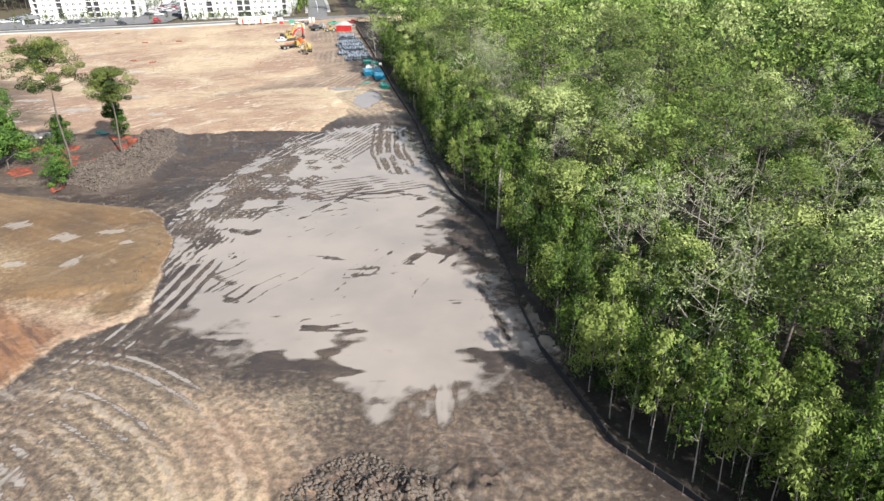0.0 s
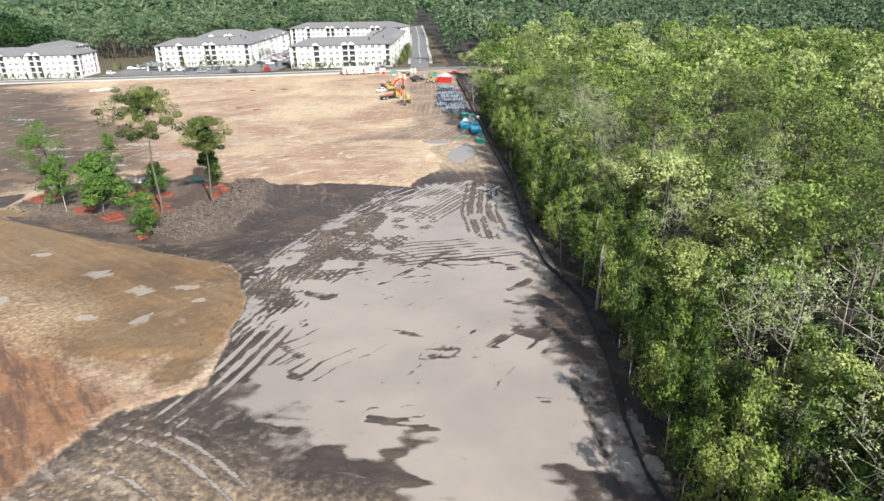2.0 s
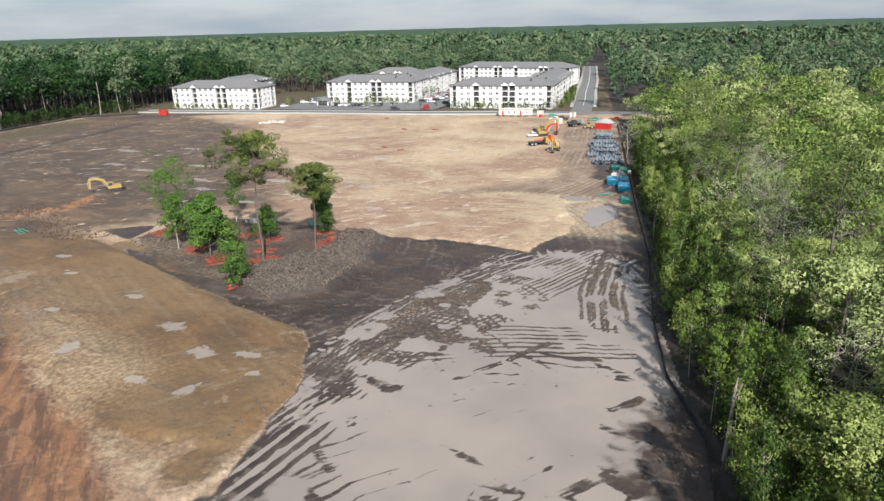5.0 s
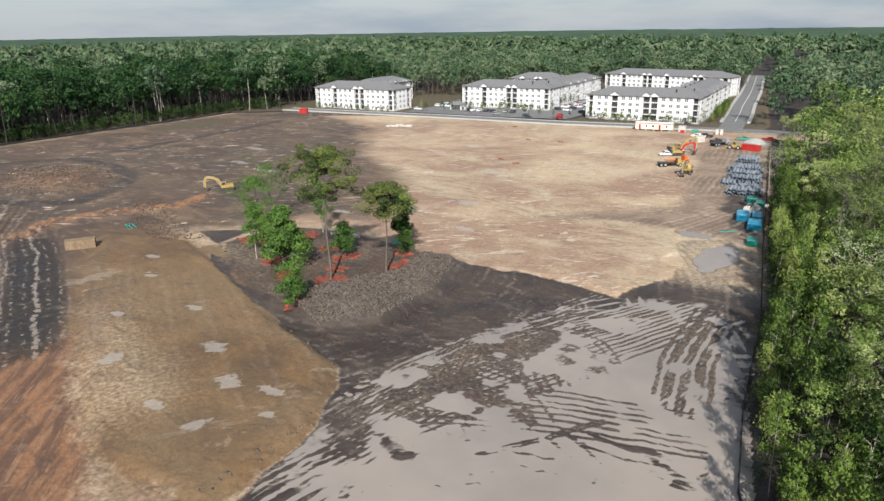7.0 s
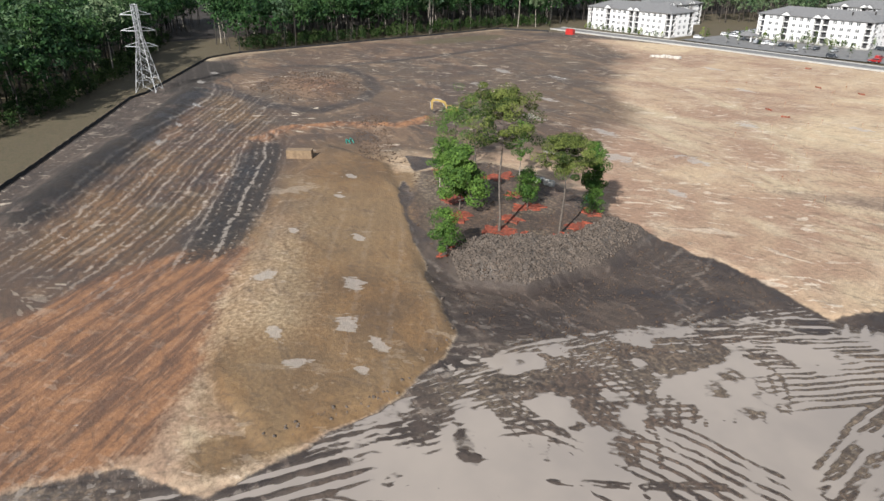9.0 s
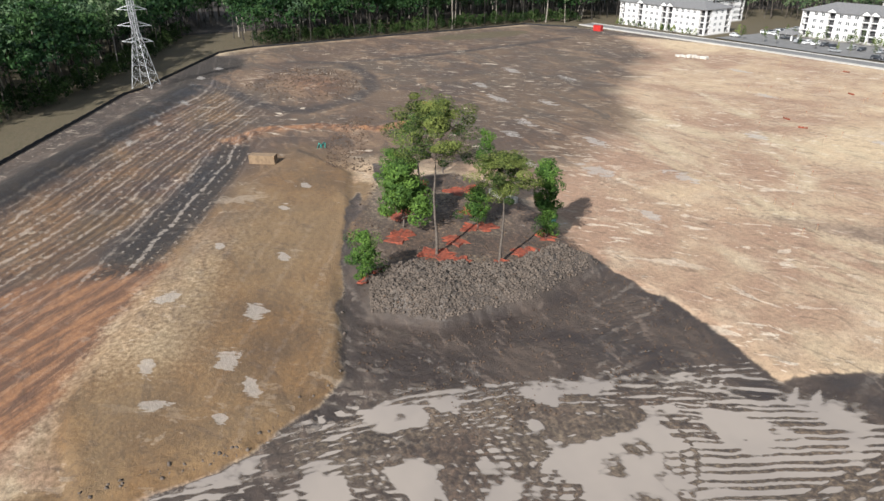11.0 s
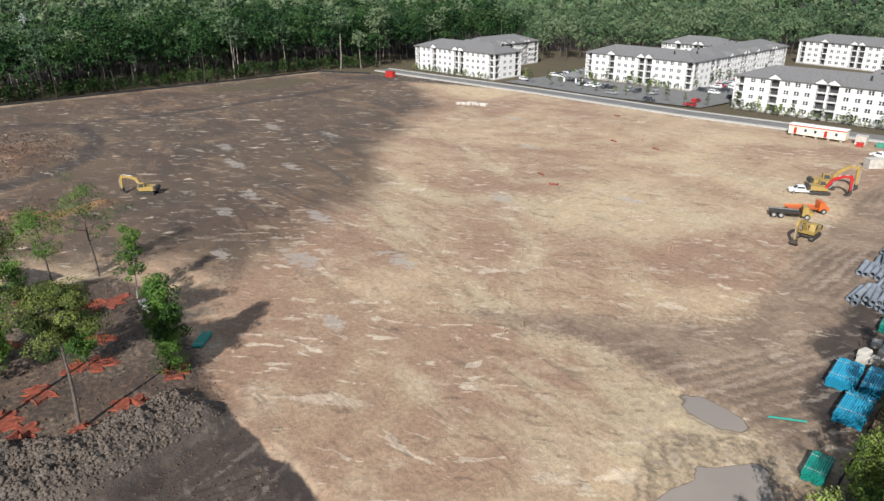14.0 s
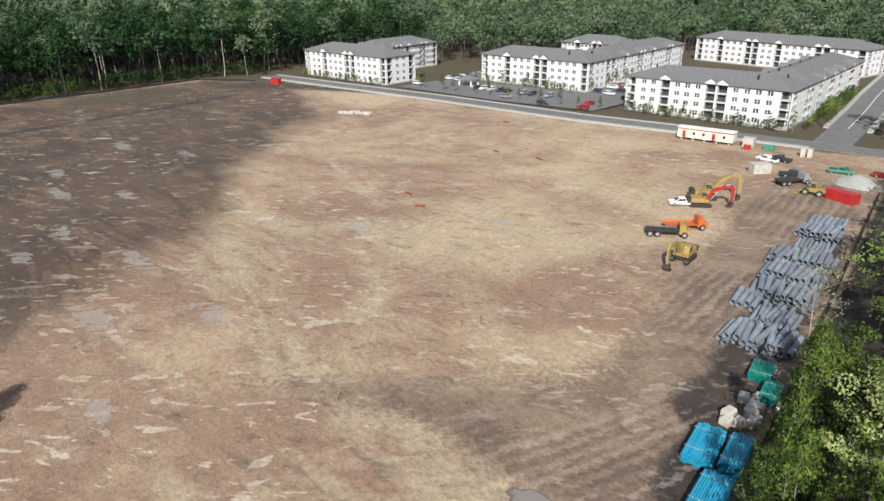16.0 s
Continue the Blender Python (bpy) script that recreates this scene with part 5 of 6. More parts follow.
# the farthest canopy, one rolling sheet of tree tops
cx = spaced([(-4200, 60), (-1400, 40), (800, 60), (3000, 1)])
cy = spaced([(-300, 60), (1400, 30), (2200, 60), (4200, 1)])
CX, CY = np.meshgrid(cx, cy)
n0 = CX.shape
CX, CY = CX.ravel(), CY.ravel()
reach = np.maximum(np.maximum(-1400 - CX, CY - 1400), 0)
CZ = 6 + 9 * fbm(CX, CY, 0.03, 61, 3) + np.clip(reach / 600, 0, 1) * 3
ci = np.arange(CX.size).reshape(n0)
cq = np.stack([ci[:-1, :-1], ci[:-1, 1:], ci[1:, 1:], ci[1:, :-1]], -1).reshape(-1, 4)
cq = cq[(reach[cq] > 0).all(1)]
canopy = new("far_canopy", mesh_from("far_canopy", np.stack([CX * S, CY * S, CZ], 1), cq, M_FAR, {"tint": fbm(CX, CY, 0.02, 63, 4), "tone": fbm(CX, CY, 0.013, 65, 3)}))
tagged(canopy, "far green tree tops under the skyline", "woods", kind="stuff")

# ---- more materials ----
M_YELLOW = simple("machine_yellow_paint", (0.36, 0.245, 0.07), 0.5, 0, 0.2, 1.5, (0.22, 0.15, 0.09), 0.6)
M_ORANGE = simple("machine_orange_paint", (0.55, 0.12, 0.025), 0.45, 0, 0.2, 1.5, (0.22, 0.15, 0.09), 0.4)
M_RED = simple("red_paint", (0.42, 0.022, 0.02), 0.4, 0, 0.2, 1.5, (0.22, 0.15, 0.09), 0.3)
M_STEEL = simple("worn_steel", (0.09, 0.085, 0.08), 0.55, 0.6, 0.4, 2, (0.16, 0.11, 0.07), 0.6)
M_GALV = simple("galvanised_steel", (0.42, 0.43, 0.44), 0.5, 0.4, 0.2, 1)
M_RUBBER = simple("black_rubber", (0.025, 0.024, 0.023), 0.8, 0, 0.3, 3, (0.16, 0.12, 0.08), 0.5)
M_BLUE = simple("blue_plastic_pipe", (0.03, 0.36, 0.56), 0.35, 0, 0.15, 1, random_amount=0.35)
M_TEAL = simple("teal_plastic_pipe", (0.015, 0.30, 0.235), 0.4, 0, 0.2, 1, random_amount=0.3)
M_PIPE = simple("grey_blue_drain_pipe", (0.28, 0.32, 0.37), 0.6, 0, 0.35, 1.2, (0.30, 0.26, 0.21), 0.5, 0.6)
M_CREAM = simple("cream_wall_panel", (0.74, 0.66, 0.50), 0.6, 0, 0.12, 0.8)
M_BAG = simple("white_wrapped_goods", (0.52, 0.49, 0.44), 0.7, 0, 0.25, 1.2, (0.30, 0.20, 0.13), 0.6)
M_NET = simple("orange_netting", (0.27, 0.058, 0.028), 0.9, 0, 0.6, 1.5, (0.10, 0.05, 0.035), 0.9)
M_CLOD = simple("grey_earth_clods", (0.128, 0.10, 0.08), 0.95, 0, 0.5, 1.2)
M_BROWNCLOD = simple("brown_earth_clods", (0.10, 0.063, 0.041), 0.95, 0, 0.5, 1.2)
M_GRAVEL = simple("pale_gravel", (0.36, 0.36, 0.34), 0.95, 0, 0.3, 4)
M_BOARD = simple("weathered_planks", (0.24, 0.165, 0.10), 0.9, 0, 0.35, 1.5)
M_CARWHITE = simple("white_car_paint", (0.75, 0.75, 0.75), 0.3, 0, 0.06, 1)
M_CARDARK = simple("dark_car_paint", (0.035, 0.04, 0.05), 0.3, 0, 0.2, 1)
M_CARGREY = simple("silver_car_paint", (0.35, 0.36, 0.37), 0.3, 0.3, 0.1, 1)
M_CARRED = simple("dark_red_car_paint", (0.30, 0.02, 0.02), 0.3, 0, 0.1, 1)
M_GREENPAINT = simple("green_paint", (0.05, 0.26, 0.18), 0.5, 0, 0.2, 1)


def soften(bm, w):
    bmesh.ops.bevel(bm, geom=[e for e in bm.edges if len(e.link_faces) == 2 and e.calc_face_angle(0) > 0.5], offset=w, segments=1, affect="EDGES")
    return bm


def drum(bm, x, z, r, y0, y1, sides=14):
    prism(bm, [(x + r * math.cos(k * math.tau / sides), z + r * math.sin(k * math.tau / sides)) for k in range(sides)], "y", y0, y1)


def wheel(parent, x, y, r, w):
    bm = bmesh.new()
    drum(bm, 0, 0, r, -w / 2, w / 2)
    soften(bm, r * 0.12)
    t = part("wheel", bm, M_RUBBER, parent)
    t.location = (x, y, r)
    bm = bmesh.new()
    drum(bm, 0, 0, r * 0.55, -w / 2 - 0.03, w / 2 + 0.03, 10)
    part("rim", bm, M_GALV, t)
    return t


# ---- fences along the edge of the works ----
def silt_fence(line, label, gap=3.2):
    f = thing("silt_fence", (0, 0, 0), label, "fence", "silt fences")
    bm = bmesh.new()
    pts, d = [], 0.0
    for (ax, ay), (bx, by) in zip(line, line[1:]):
        n = max(1, int(math.hypot(bx - ax, by - ay) / 1.2))
        pts += [(ax + (bx - ax) * k / n, ay + (by - ay) * k / n) for k in range(n)]
    pts.append(line[-1])
    rows = []
    for i, (x, y) in enumerate(pts):
        z = height(x, y)
        sag = 0.08 * math.sin(i * 1.7)
        nx_, ny_ = 0.03, 0.03
        rows.append([bm.verts.new(p) for p in ((x * S - nx_, y * S, z - 0.2), (x * S - nx_, y * S, z + 0.85 + sag), (x * S + nx_, y * S + ny_, z + 0.85 + sag), (x * S + nx_, y * S + ny_, z - 0.2))])
    for lo, hi in zip(rows, rows[1:]):
        for k in range(3):
            bm.faces.new((lo[k], hi[k], hi[k + 1], lo[k + 1]))
    part("fabric", bm, M_FABRIC, f, "black woven silt fabric")
    bm = bmesh.new()
    box(bm, -0.03, 0.03, -0.03, 0.03, -0.3, 1.15)
    me = bpy.data.meshes.new("post")
    bm.to_mesh(me)
    bm.free()
    me.materials.append(M_DARKBARK)
    for i in range(0, len(pts), 2):
        p = new("post", me)
        p.parent = f
        p.location = (pts[i][0] * S - 0.08, pts[i][1] * S - 0.05, height(*pts[i]))
    return f


silt_fence(FENCE, "long black silt fence along the foot of the woods")
silt_fence(LEFT_FENCE, "long black silt fence beside the grassy power line strip")

# ---- the kept trees on their island ----
isle = "kept trees on the island"
for kind, seed, x, y, tall, base_h, turn, label, n in (
    ("pine", 501, -67, 116, 23.0, 21.0, 20, "tall pine with a long bare trunk on the clod island", 4800),
    ("pine", 502, -60.5, 123, 21.0, 21.0, 150, "tall leaning pine with a broad crown beside the clod heap", 4200),
    ("sapling", 503, -65.5, 134, 14.5, 9.0, 60, "slim bright green tree at the corner of the island", 1400),
    ("shrub", 512, -65, 133.5, 7.0, 6.5, 140, "bushy green shrub at the corner of the island", 900),
    ("shrub", 504, -78, 115, 14.0, 6.5, 10, "full round green tree on the island", 2200),
    ("shrub", 505, -62.5, 104, 7.6, 6.5, 80, "small bushy green tree at the foot of the heap", 1300),
    ("shrub", 506, -73, 126, 8.5, 6.5, 200, "low green tree between the pines", 1100),
    ("broad", 507, -97, 126, 16.0, 15.0, 250, "airy green tree at the back of the island", 1100),
    ("broad", 508, -100, 132, 15.0, 15.0, 30, "thin leafy tree at the back of the island", 700),
    ("sapling", 509, -88, 135, 13.0, 9.0, 120, "slim tree with sparse leaves", 500),
    ("sapling", 510, -86, 116, 12.0, 9.0, 220, "slim young tree behind the pines", 700),
    ("shrub", 511, -92, 121, 8.0, 6.5, 300, "bushy low tree at the back of the island", 900),
):
    tree_thing(kind, seed, (x, y, height(x, y) - 0.1), tall / base_h, turn, label, isle, int(n * 5), 0.13, M_ISLEPINE if kind == "pine" else M_ISLE)
tree_thing("bare", 520, (-19.2, 217.5, height(-19.2, 217.5) - 0.1), 1.15, 0, "pale leafless tree beside the stacked pipes", "woods beside the site", 500)


def netting(x, y, r, seed):
    """A slumped ring of orange netting round a tree."""
    rng = random.Random(seed)
    e = thing("orange_netting", (x, y, height(x, y)), "slumped orange safety netting round the foot of a tree", "netting", "orange nettings")
    bm = bmesh.new()
    rows = []
    n = 26
    for i in range(n):
        a = i * math.tau / n
        rr = r * (1 + 0.25 * math.sin(2 * a + seed) + rng.uniform(-0.42, 0.35))
        h = rng.uniform(0.02, 0.32)
        gx_, gy_ = math.cos(a), math.sin(a)
        z = height(x + rr * gx_ / S, y + rr * gy_ / S) - height(x, y)
        rows.append([bm.verts.new((gx_ * rr * k, gy_ * rr * k, z + q)) for k, q in ((0.06, 0.03), (0.5, 0.10), (0.86, 0.06 + 0.3 * h), (1.0, h), (1.1, 0.0))])
    for i in range(n):
        lo, hi = rows[i], rows[(i + 1) % n]
        for k in range(4):
            bm.faces.new((lo[k], lo[k + 1], hi[k + 1], hi[k]))
    part("net", bm, M_NET, e)
    return e


for k, (x, y, r) in enumerate(((-67, 116, 2.3), (-60.5, 123, 1.2), (-66, 134, 1.8), (-75, 113.5, 2.3), (-63.5, 105, 1.6), (-73, 126, 2.4), (-96, 124, 2.8), (-61.5, 128, 2.3), (-70, 120.5, 2.0), (-63, 118, 1.9), (-83, 117, 2.4), (-89, 131, 2.6), (-79, 128, 2.0))):
    netting(x, y, r, k)


# clods on the heap
def clods(name, outline, count, low, high, label, seed, lift=0.0, earth=None):
    rng = np.random.default_rng(seed)
    xs, ys = [p[0] for p in outline], [p[1] for p in outline]
    a, b = rng.uniform(min(xs), max(xs), count * 4), rng.uniform(min(ys), max(ys), count * 4)
    k = inside(a, b, outline) > 0.2
    a, b = a[k][:count], b[k][:count]
    unit = np.array([(x, y, z) for x in (-1, 1) for y in (-1, 1) for z in (-1, 1)], float)
    quad = np.array([(0, 1, 3, 2), (4, 6, 7, 5), (0, 4, 5, 1), (2, 3, 7, 6), (0, 2, 6, 4), (1, 5, 7, 3)])
    V, Fc = [], []
    for i in range(len(a)):
        s = rng.uniform(low, high) * np.array([1, rng.uniform(0.6, 1.3), rng.uniform(0.5, 0.9)])
        R = np.array(Euler(rng.uniform(0, 3, 3)).to_matrix())
        V.append((unit * s * rng.uniform(0.65, 1.2, (8, 1))) @ R + (a[i] * S, b[i] * S, height(a[i], b[i]) + lift))
        Fc.append(quad + 8 * i)
    ob = new(name, mesh_from(name, np.concatenate(V), np.concatenate(Fc), earth or M_CLOD))
    return tagged(ob, label, "earth clods", kind="stuff")


MOUND_FOOT = [(-58.5 + 1.14 * (x + 58.5), 119 + 1.06 * (y - 119)) for x, y in MOUND]
clods("clod_heap", MOUND_FOOT, 8000, 0.05, 0.23, "grey-brown broken clods heaped on the bank", 3)
clods("mud_clods", [(-46, 97), (-30, 104), (-30, 136), (-58, 137), (-64, 137), (-50, 122), (-49, 110), (-55, 101)], 1500, 0.03, 0.13, "small dark clods strewn over the wet mud", 13, 0.0, M_BROWNCLOD)
clods("island_clods", ISLAND, 900, 0.04, 0.2, "brown clods and litter below the kept trees", 14, 0.0, M_BROWNCLOD)
clods("pad_rim_clods", [(-38.5, 70), (-39.5, 84), (-46, 94.5), (-66, 100.5), (-66, 102), (-45, 96), (-37.5, 84), (-36.5, 70)], 420, 0.06, 0.22, "small yellow-brown clods along the edge of the pad", 4)
clods("near_clods", [(-13, 36), (-10, 40), (-7, 41.5), (-1, 38.5), (1, 35), (-6, 32)], 1000, 0.05, 0.26, "broken grey clods beside the wet ground", 5)
clods("bank_clods", [(-200, 110), (-222, 130), (-207, 146), (-176, 143), (-165, 128), (-178, 116)], 900, 0.06, 0.3, "turned red-brown clods and stumps", 6, 0.0, M_BROWNCLOD)
clods("trench_clods", [(-112, 112), (-128, 116), (-150, 128), (-146, 134), (-122, 124), (-106, 120)], 600, 0.05, 0.24, "turned earth beside the trench", 7, 0.0, M_BROWNCLOD)


# ---- power line tower ----
def pylon(x, y, turn):
    e = thing("power_line_tower", (x, y, height(x, y)), "grey steel lattice tower of a power line", "power line tower", "", turn)
    H_ = 29.0

    def half(z):
        return 3.5 - 2.7 * min(1, z / 19)
    def leg(sx, sy):
        bm = bmesh.new()
        tube(bm, [(sx * half(z), sy * half(z), z) for z in (-0.3, 6, 12, 19, H_)], 0.13, 4)
        part("leg", bm, M_GALV, e)
    for sx, sy in ((1, 1), (1, -1), (-1, 1), (-1, -1)):
        leg(sx, sy)
    zs = [0, 4.2, 7.8, 11, 13.6, 16, 18.2, 20.2, 22.2, 24.2, 26.2, H_]
    for za, zb in zip(zs, zs[1:]):
        a, b = half(za), half(zb)
        for k in range(4):
            c, s_ = ((1, 1), (-1, 1), (-1, -1), (1, -1))[k], ((-1, 1), (-1, -1), (1, -1), (1, 1))[k]
            bm = bmesh.new()
            tube(bm, [(c[0] * a, c[1] * a, za), (s_[0] * b, s_[1] * b, zb)], 0.06, 3)
            tube(bm, [(s_[0] * a, s_[1] * a, za), (c[0] * b, c[1] * b, zb)], 0.06, 3)
            tube(bm, [(c[0] * b, c[1] * b, zb), (s_[0] * b, s_[1] * b, zb)], 0.06, 3)
            part("brace", bm, M_GALV, e)
    for z, reach in ((15.2, 5.6), (20.4, 6.0), (25.6, 5.2)):
        for sx in (-1, 1):
            bm = bmesh.new()
            for sy in (-0.9, 0.9):
                tube(bm, [(sx * half(z), sy, z), (sx * reach, 0, z + 0.2)], 0.08, 3)
                tube(bm, [(sx * half(z + 1.5), sy, z + 1.5), (sx * reach, 0, z + 0.2)], 0.08, 3)
            arm = part("cross_arm", bm, M_GALV, e)
            bm = bmesh.new()
            tube(bm, [(sx * reach, 0, z + 0.1), (sx * reach, 0, z - 1.6)], 0.12, 6)
            part("insulator", bm, M_STEEL, arm)
    return e


pylon(-214, 83.5, 62)
pylon(-386, 157, 62)


# ---- machines ----
def excavator(x, y, turn, paint, arm_paint, label, size=1.0, reach=0.0):
    e = thing("excavator", (x, y, height(x, y)), label, "excavator", "excavators", turn)
    e.scale = (size, size, size)
    for s_ in (-1, 1):
        bm = bmesh.new()
        prism(bm, [(-2.1, 0.12), (-1.8, 0), (1.8, 0), (2.1, 0.12), (2.3, 0.45), (2.1, 0.8), (1.8, 0.92), (-1.8, 0.92), (-2.1, 0.8), (-2.3, 0.45)], "y", s_ * 1.25 - 0.3, s_ * 1.25 + 0.3)
        t = part("track", soften(bm, 0.05), M_STEEL, e)
        bm = bmesh.new()
        box(bm, -1.7, 1.7, s_ * 1.25 - 0.33, s_ * 1.25 + 0.33, 0.3, 0.62)
        part("roller_frame", bm, M_RUBBER, t)
    bm = bmesh.new()
    box(bm, -1.2, 1.2, -1.0, 1.0, 0.4, 0.8)
    drum(bm, 0, 0.9, 0.1, -0.5, 0.5)
    part("undercarriage", bm, M_STEEL, e)
    bm = bmesh.new()
    prism(bm, [(-2.4, 1.15), (1.5, 1.1), (1.6, 1.6), (0.2, 2.1), (-2.2, 2.15), (-2.6, 1.7)], "y", -1.35, 1.35)
    part("house", soften(bm, 0.1), paint, e)
    bm = bmesh.new()
    prism(bm, [(-2.9, 1.2), (-2.2, 1.12), (-2.2, 2.2), (-2.8, 2.1), (-3.0, 1.7)], "y", -1.38, 1.38)
    part("counterweight", soften(bm, 0.12), M_STEEL, e)
    bm = bmesh.new()
    prism(bm, [(-0.1, 1.5), (1.65, 1.4), (1.75, 1.9), (1.3, 3.05), (0.0, 3.1)], "y", 0.35, 1.38)
    cab = part("cab", soften(bm, 0.07), paint, e)
    for outline, a, b in (([(0.15, 2.1), (1.5, 2.0), (1.2, 2.9), (0.15, 2.95)], 1.385, 1.40), ([(0.15, 2.1), (1.5, 2.0), (1.2, 2.9), (0.15, 2.95)], 0.33, 0.345)):
        bm = bmesh.new()
        prism(bm, outline, "y", a, b)
        part("cab_window", bm, M_GLASS, cab)
    bm = bmesh.new()
    prism(bm, [(1.0, 1.7), (1.5, 1.5), (2.6, 3.4), (4.6, 4.1 + reach), (6.2, 4.0 + reach), (6.3, 4.35 + reach), (4.5, 4.75 + reach), (2.2, 4.0)], "y", -0.55, -0.1)
    part("boom", soften(bm, 0.06), arm_paint, e)
    bm = bmesh.new()
    prism(bm, [(5.6, 4.9 + reach), (6.2, 4.7 + reach), (6.75, 3.9 + reach), (6.6, 1.2), (6.25, 1.2), (6.0, 3.8 + reach)], "y", -0.5, -0.15)
    part("stick", soften(bm, 0.05), arm_paint, e)
    bm = bmesh.new()
    prism(bm, [(6.1, 1.35), (6.75, 1.3), (6.85, 0.6), (6.3, 0.08), (5.6, 0.0), (5.45, 0.3), (6.0, 0.5), (6.2, 0.9)], "y", -0.85, 0.2)
    part("bucket", soften(bm, 0.04), M_STEEL, e)
    for line in ([(1.8, -0.7, 1.6), (3.2, -0.7, 3.5)], [(3.4, -0.32, 4.55), (5.7, -0.32, 4.85 + reach)], [(6.9, -0.32, 3.6 + reach), (6.85, -0.32, 1.6)]):
        bm = bmesh.new()
        tube(bm, line, 0.09, 8)
        part("hydraulic_cylinder", bm, M_GALV, e)
    return e


def pickup(x, y, turn, paint, label, suv=False, group="parked cars and trucks", name="pickup_truck"):
    e = thing(name, (x, y, height(x, y)), label, "car" if suv else "truck", group, turn)
    L = 2.3 if suv else 2.85
    bm = bmesh.new()
    prism(bm, [(-L, 0.45), (L, 0.42), (L + 0.05, 0.75), (L - 0.1, 1.0), (L - 1.2, 1.1), (-L + 0.02, 1.12)], "y", -0.95, 0.95)
    part("body", soften(bm, 0.08), paint, e)
    bm = bmesh.new()
    back = -L + 0.1 if suv else -0.75
    prism(bm, [(back, 1.08), (L - 1.15, 1.08), (L - 1.85, 1.72), (back + 0.3, 1.76)], "y", -0.85, 0.85)
    cabin = part("cabin", soften(bm, 0.06), paint, e)
    for s_ in (-1, 1):
        bm = bmesh.new()
        prism(bm, [(back + 0.22, 1.16), (L - 1.4, 1.16), (L - 1.93, 1.64), (back + 0.36, 1.66)], "y", s_ * 0.86 - 0.008, s_ * 0.86 + 0.008)
        part("side_window", bm, M_GLASS, cabin)
    bm = bmesh.new()
    prism(bm, [(L - 1.20, 1.14), (L - 1.17, 1.16), (L - 1.80, 1.70), (L - 1.83, 1.68)], "y", -0.75, 0.75)
    part("windscreen", bm, M_GLASS, cabin)
    if not suv:
        bm = bmesh.new()
        box(bm, -L + 0.1, -0.85, -0.8, 0.8, 1.1, 1.13)
        part("load_bed", bm, M_STEEL, e)
    for wx in (-L + 0.95, L - 0.95):
        for wy in (-0.88, 0.88):
            wheel(e, wx, wy, 0.38, 0.26)
    for s_ in (-0.7, 0.7):
        bm = bmesh.new()
        box(bm, L - 0.02, L + 0.07, s_ - 0.16, s_ + 0.16, 0.72, 0.88)
        part("headlight", bm, M_TRIM, e)
    return e


def dump_truck(x, y, turn, paint, bed_paint, label):
    e = thing("hauling_truck", (x, y, height(x, y)), label, "truck", "parked machines", turn)
    bm = bmesh.new()
    box(bm, -4.3, 3.3, -0.45, 0.45, 0.8, 1.1)
    part("chassis", bm, M_STEEL, e)
    bm = bmesh.new()
    prism(bm, [(1.9, 0.7), (3.9, 0.7), (4.0, 1.5), (3.2, 1.75), (2.9, 2.7), (1.9, 2.75)], "y", -1.15, 1.15)
    cab = part("cab", soften(bm, 0.1), paint, e)
    bm = bmesh.new()
    prism(bm, [(3.22, 1.8), (3.27, 1.8), (2.99, 2.62), (2.94, 2.62)], "y", -1.0, 1.0)
    part("windscreen", bm, M_GLASS, cab)
    bm = bmesh.new()
    prism(bm, [(-1.25, 1.12), (1.25, 1.12), (1.4, 1.5), (1.3, 1.5), (1.2, 1.25), (-1.2, 1.25), (-1.3, 1.5), (-1.4, 1.5)], "x", -4.4, 1.6)
    part("bed", bm, bed_paint, e)
    for wx in (-3.5, -2.1, 2.9):
        for wy in (-1.05, 1.05):
            wheel(e, wx, wy, 0.62, 0.5)
    return e


def loader(x, y, turn, label):
    e = thing("wheel_loader", (x, y, height(x, y)), label, "loader", "parked machines", turn)
    bm = bmesh.new()
    prism(bm, [(-2.6, 0.9), (1.2, 0.8), (1.3, 1.4), (-0.5, 1.6), (-2.5, 1.9), (-2.8, 1.5)], "y", -0.8, 0.8)
    part("body", soften(bm, 0.1), M_YELLOW, e)
    bm = bmesh.new()
    prism(bm, [(-0.8, 1.5), (0.6, 1.4), (0.5, 2.9), (-0.7, 2.95)], "y", -0.7, 0.7)
    cab = part("cab", soften(bm, 0.06), M_YELLOW, e)
    for s_ in (-1, 1):
        bm = bmesh.new()
        box(bm, -0.6, 0.4, s_ * 0.71 - 0.01, s_ * 0.71 + 0.01, 1.8, 2.75)
        part("cab_window", bm, M_GLASS, cab)
    bm = bmesh.new()
    prism(bm, [(0.4, 1.4), (1.0, 1.5), (2.9, 0.7), (2.8, 0.4), (1.0, 1.0)], "y", -0.5, 0.5)
    part("lift_arm", bm, M_YELLOW, e)
    bm = bmesh.new()
    prism(bm, [(2.7, 1.1), (2.8, 1.1), (2.9, 0.4), (3.8, 0.15), (3.8, 0.05), (2.7, 0.1)], "y", -1.35, 1.35)
    part("bucket", bm, M_YELLOW, e)
    for wx in (-1.7, 1.3):
        for wy in (-1.0, 1.0):
            wheel(e, wx, wy, 0.75, 0.55)
    return e


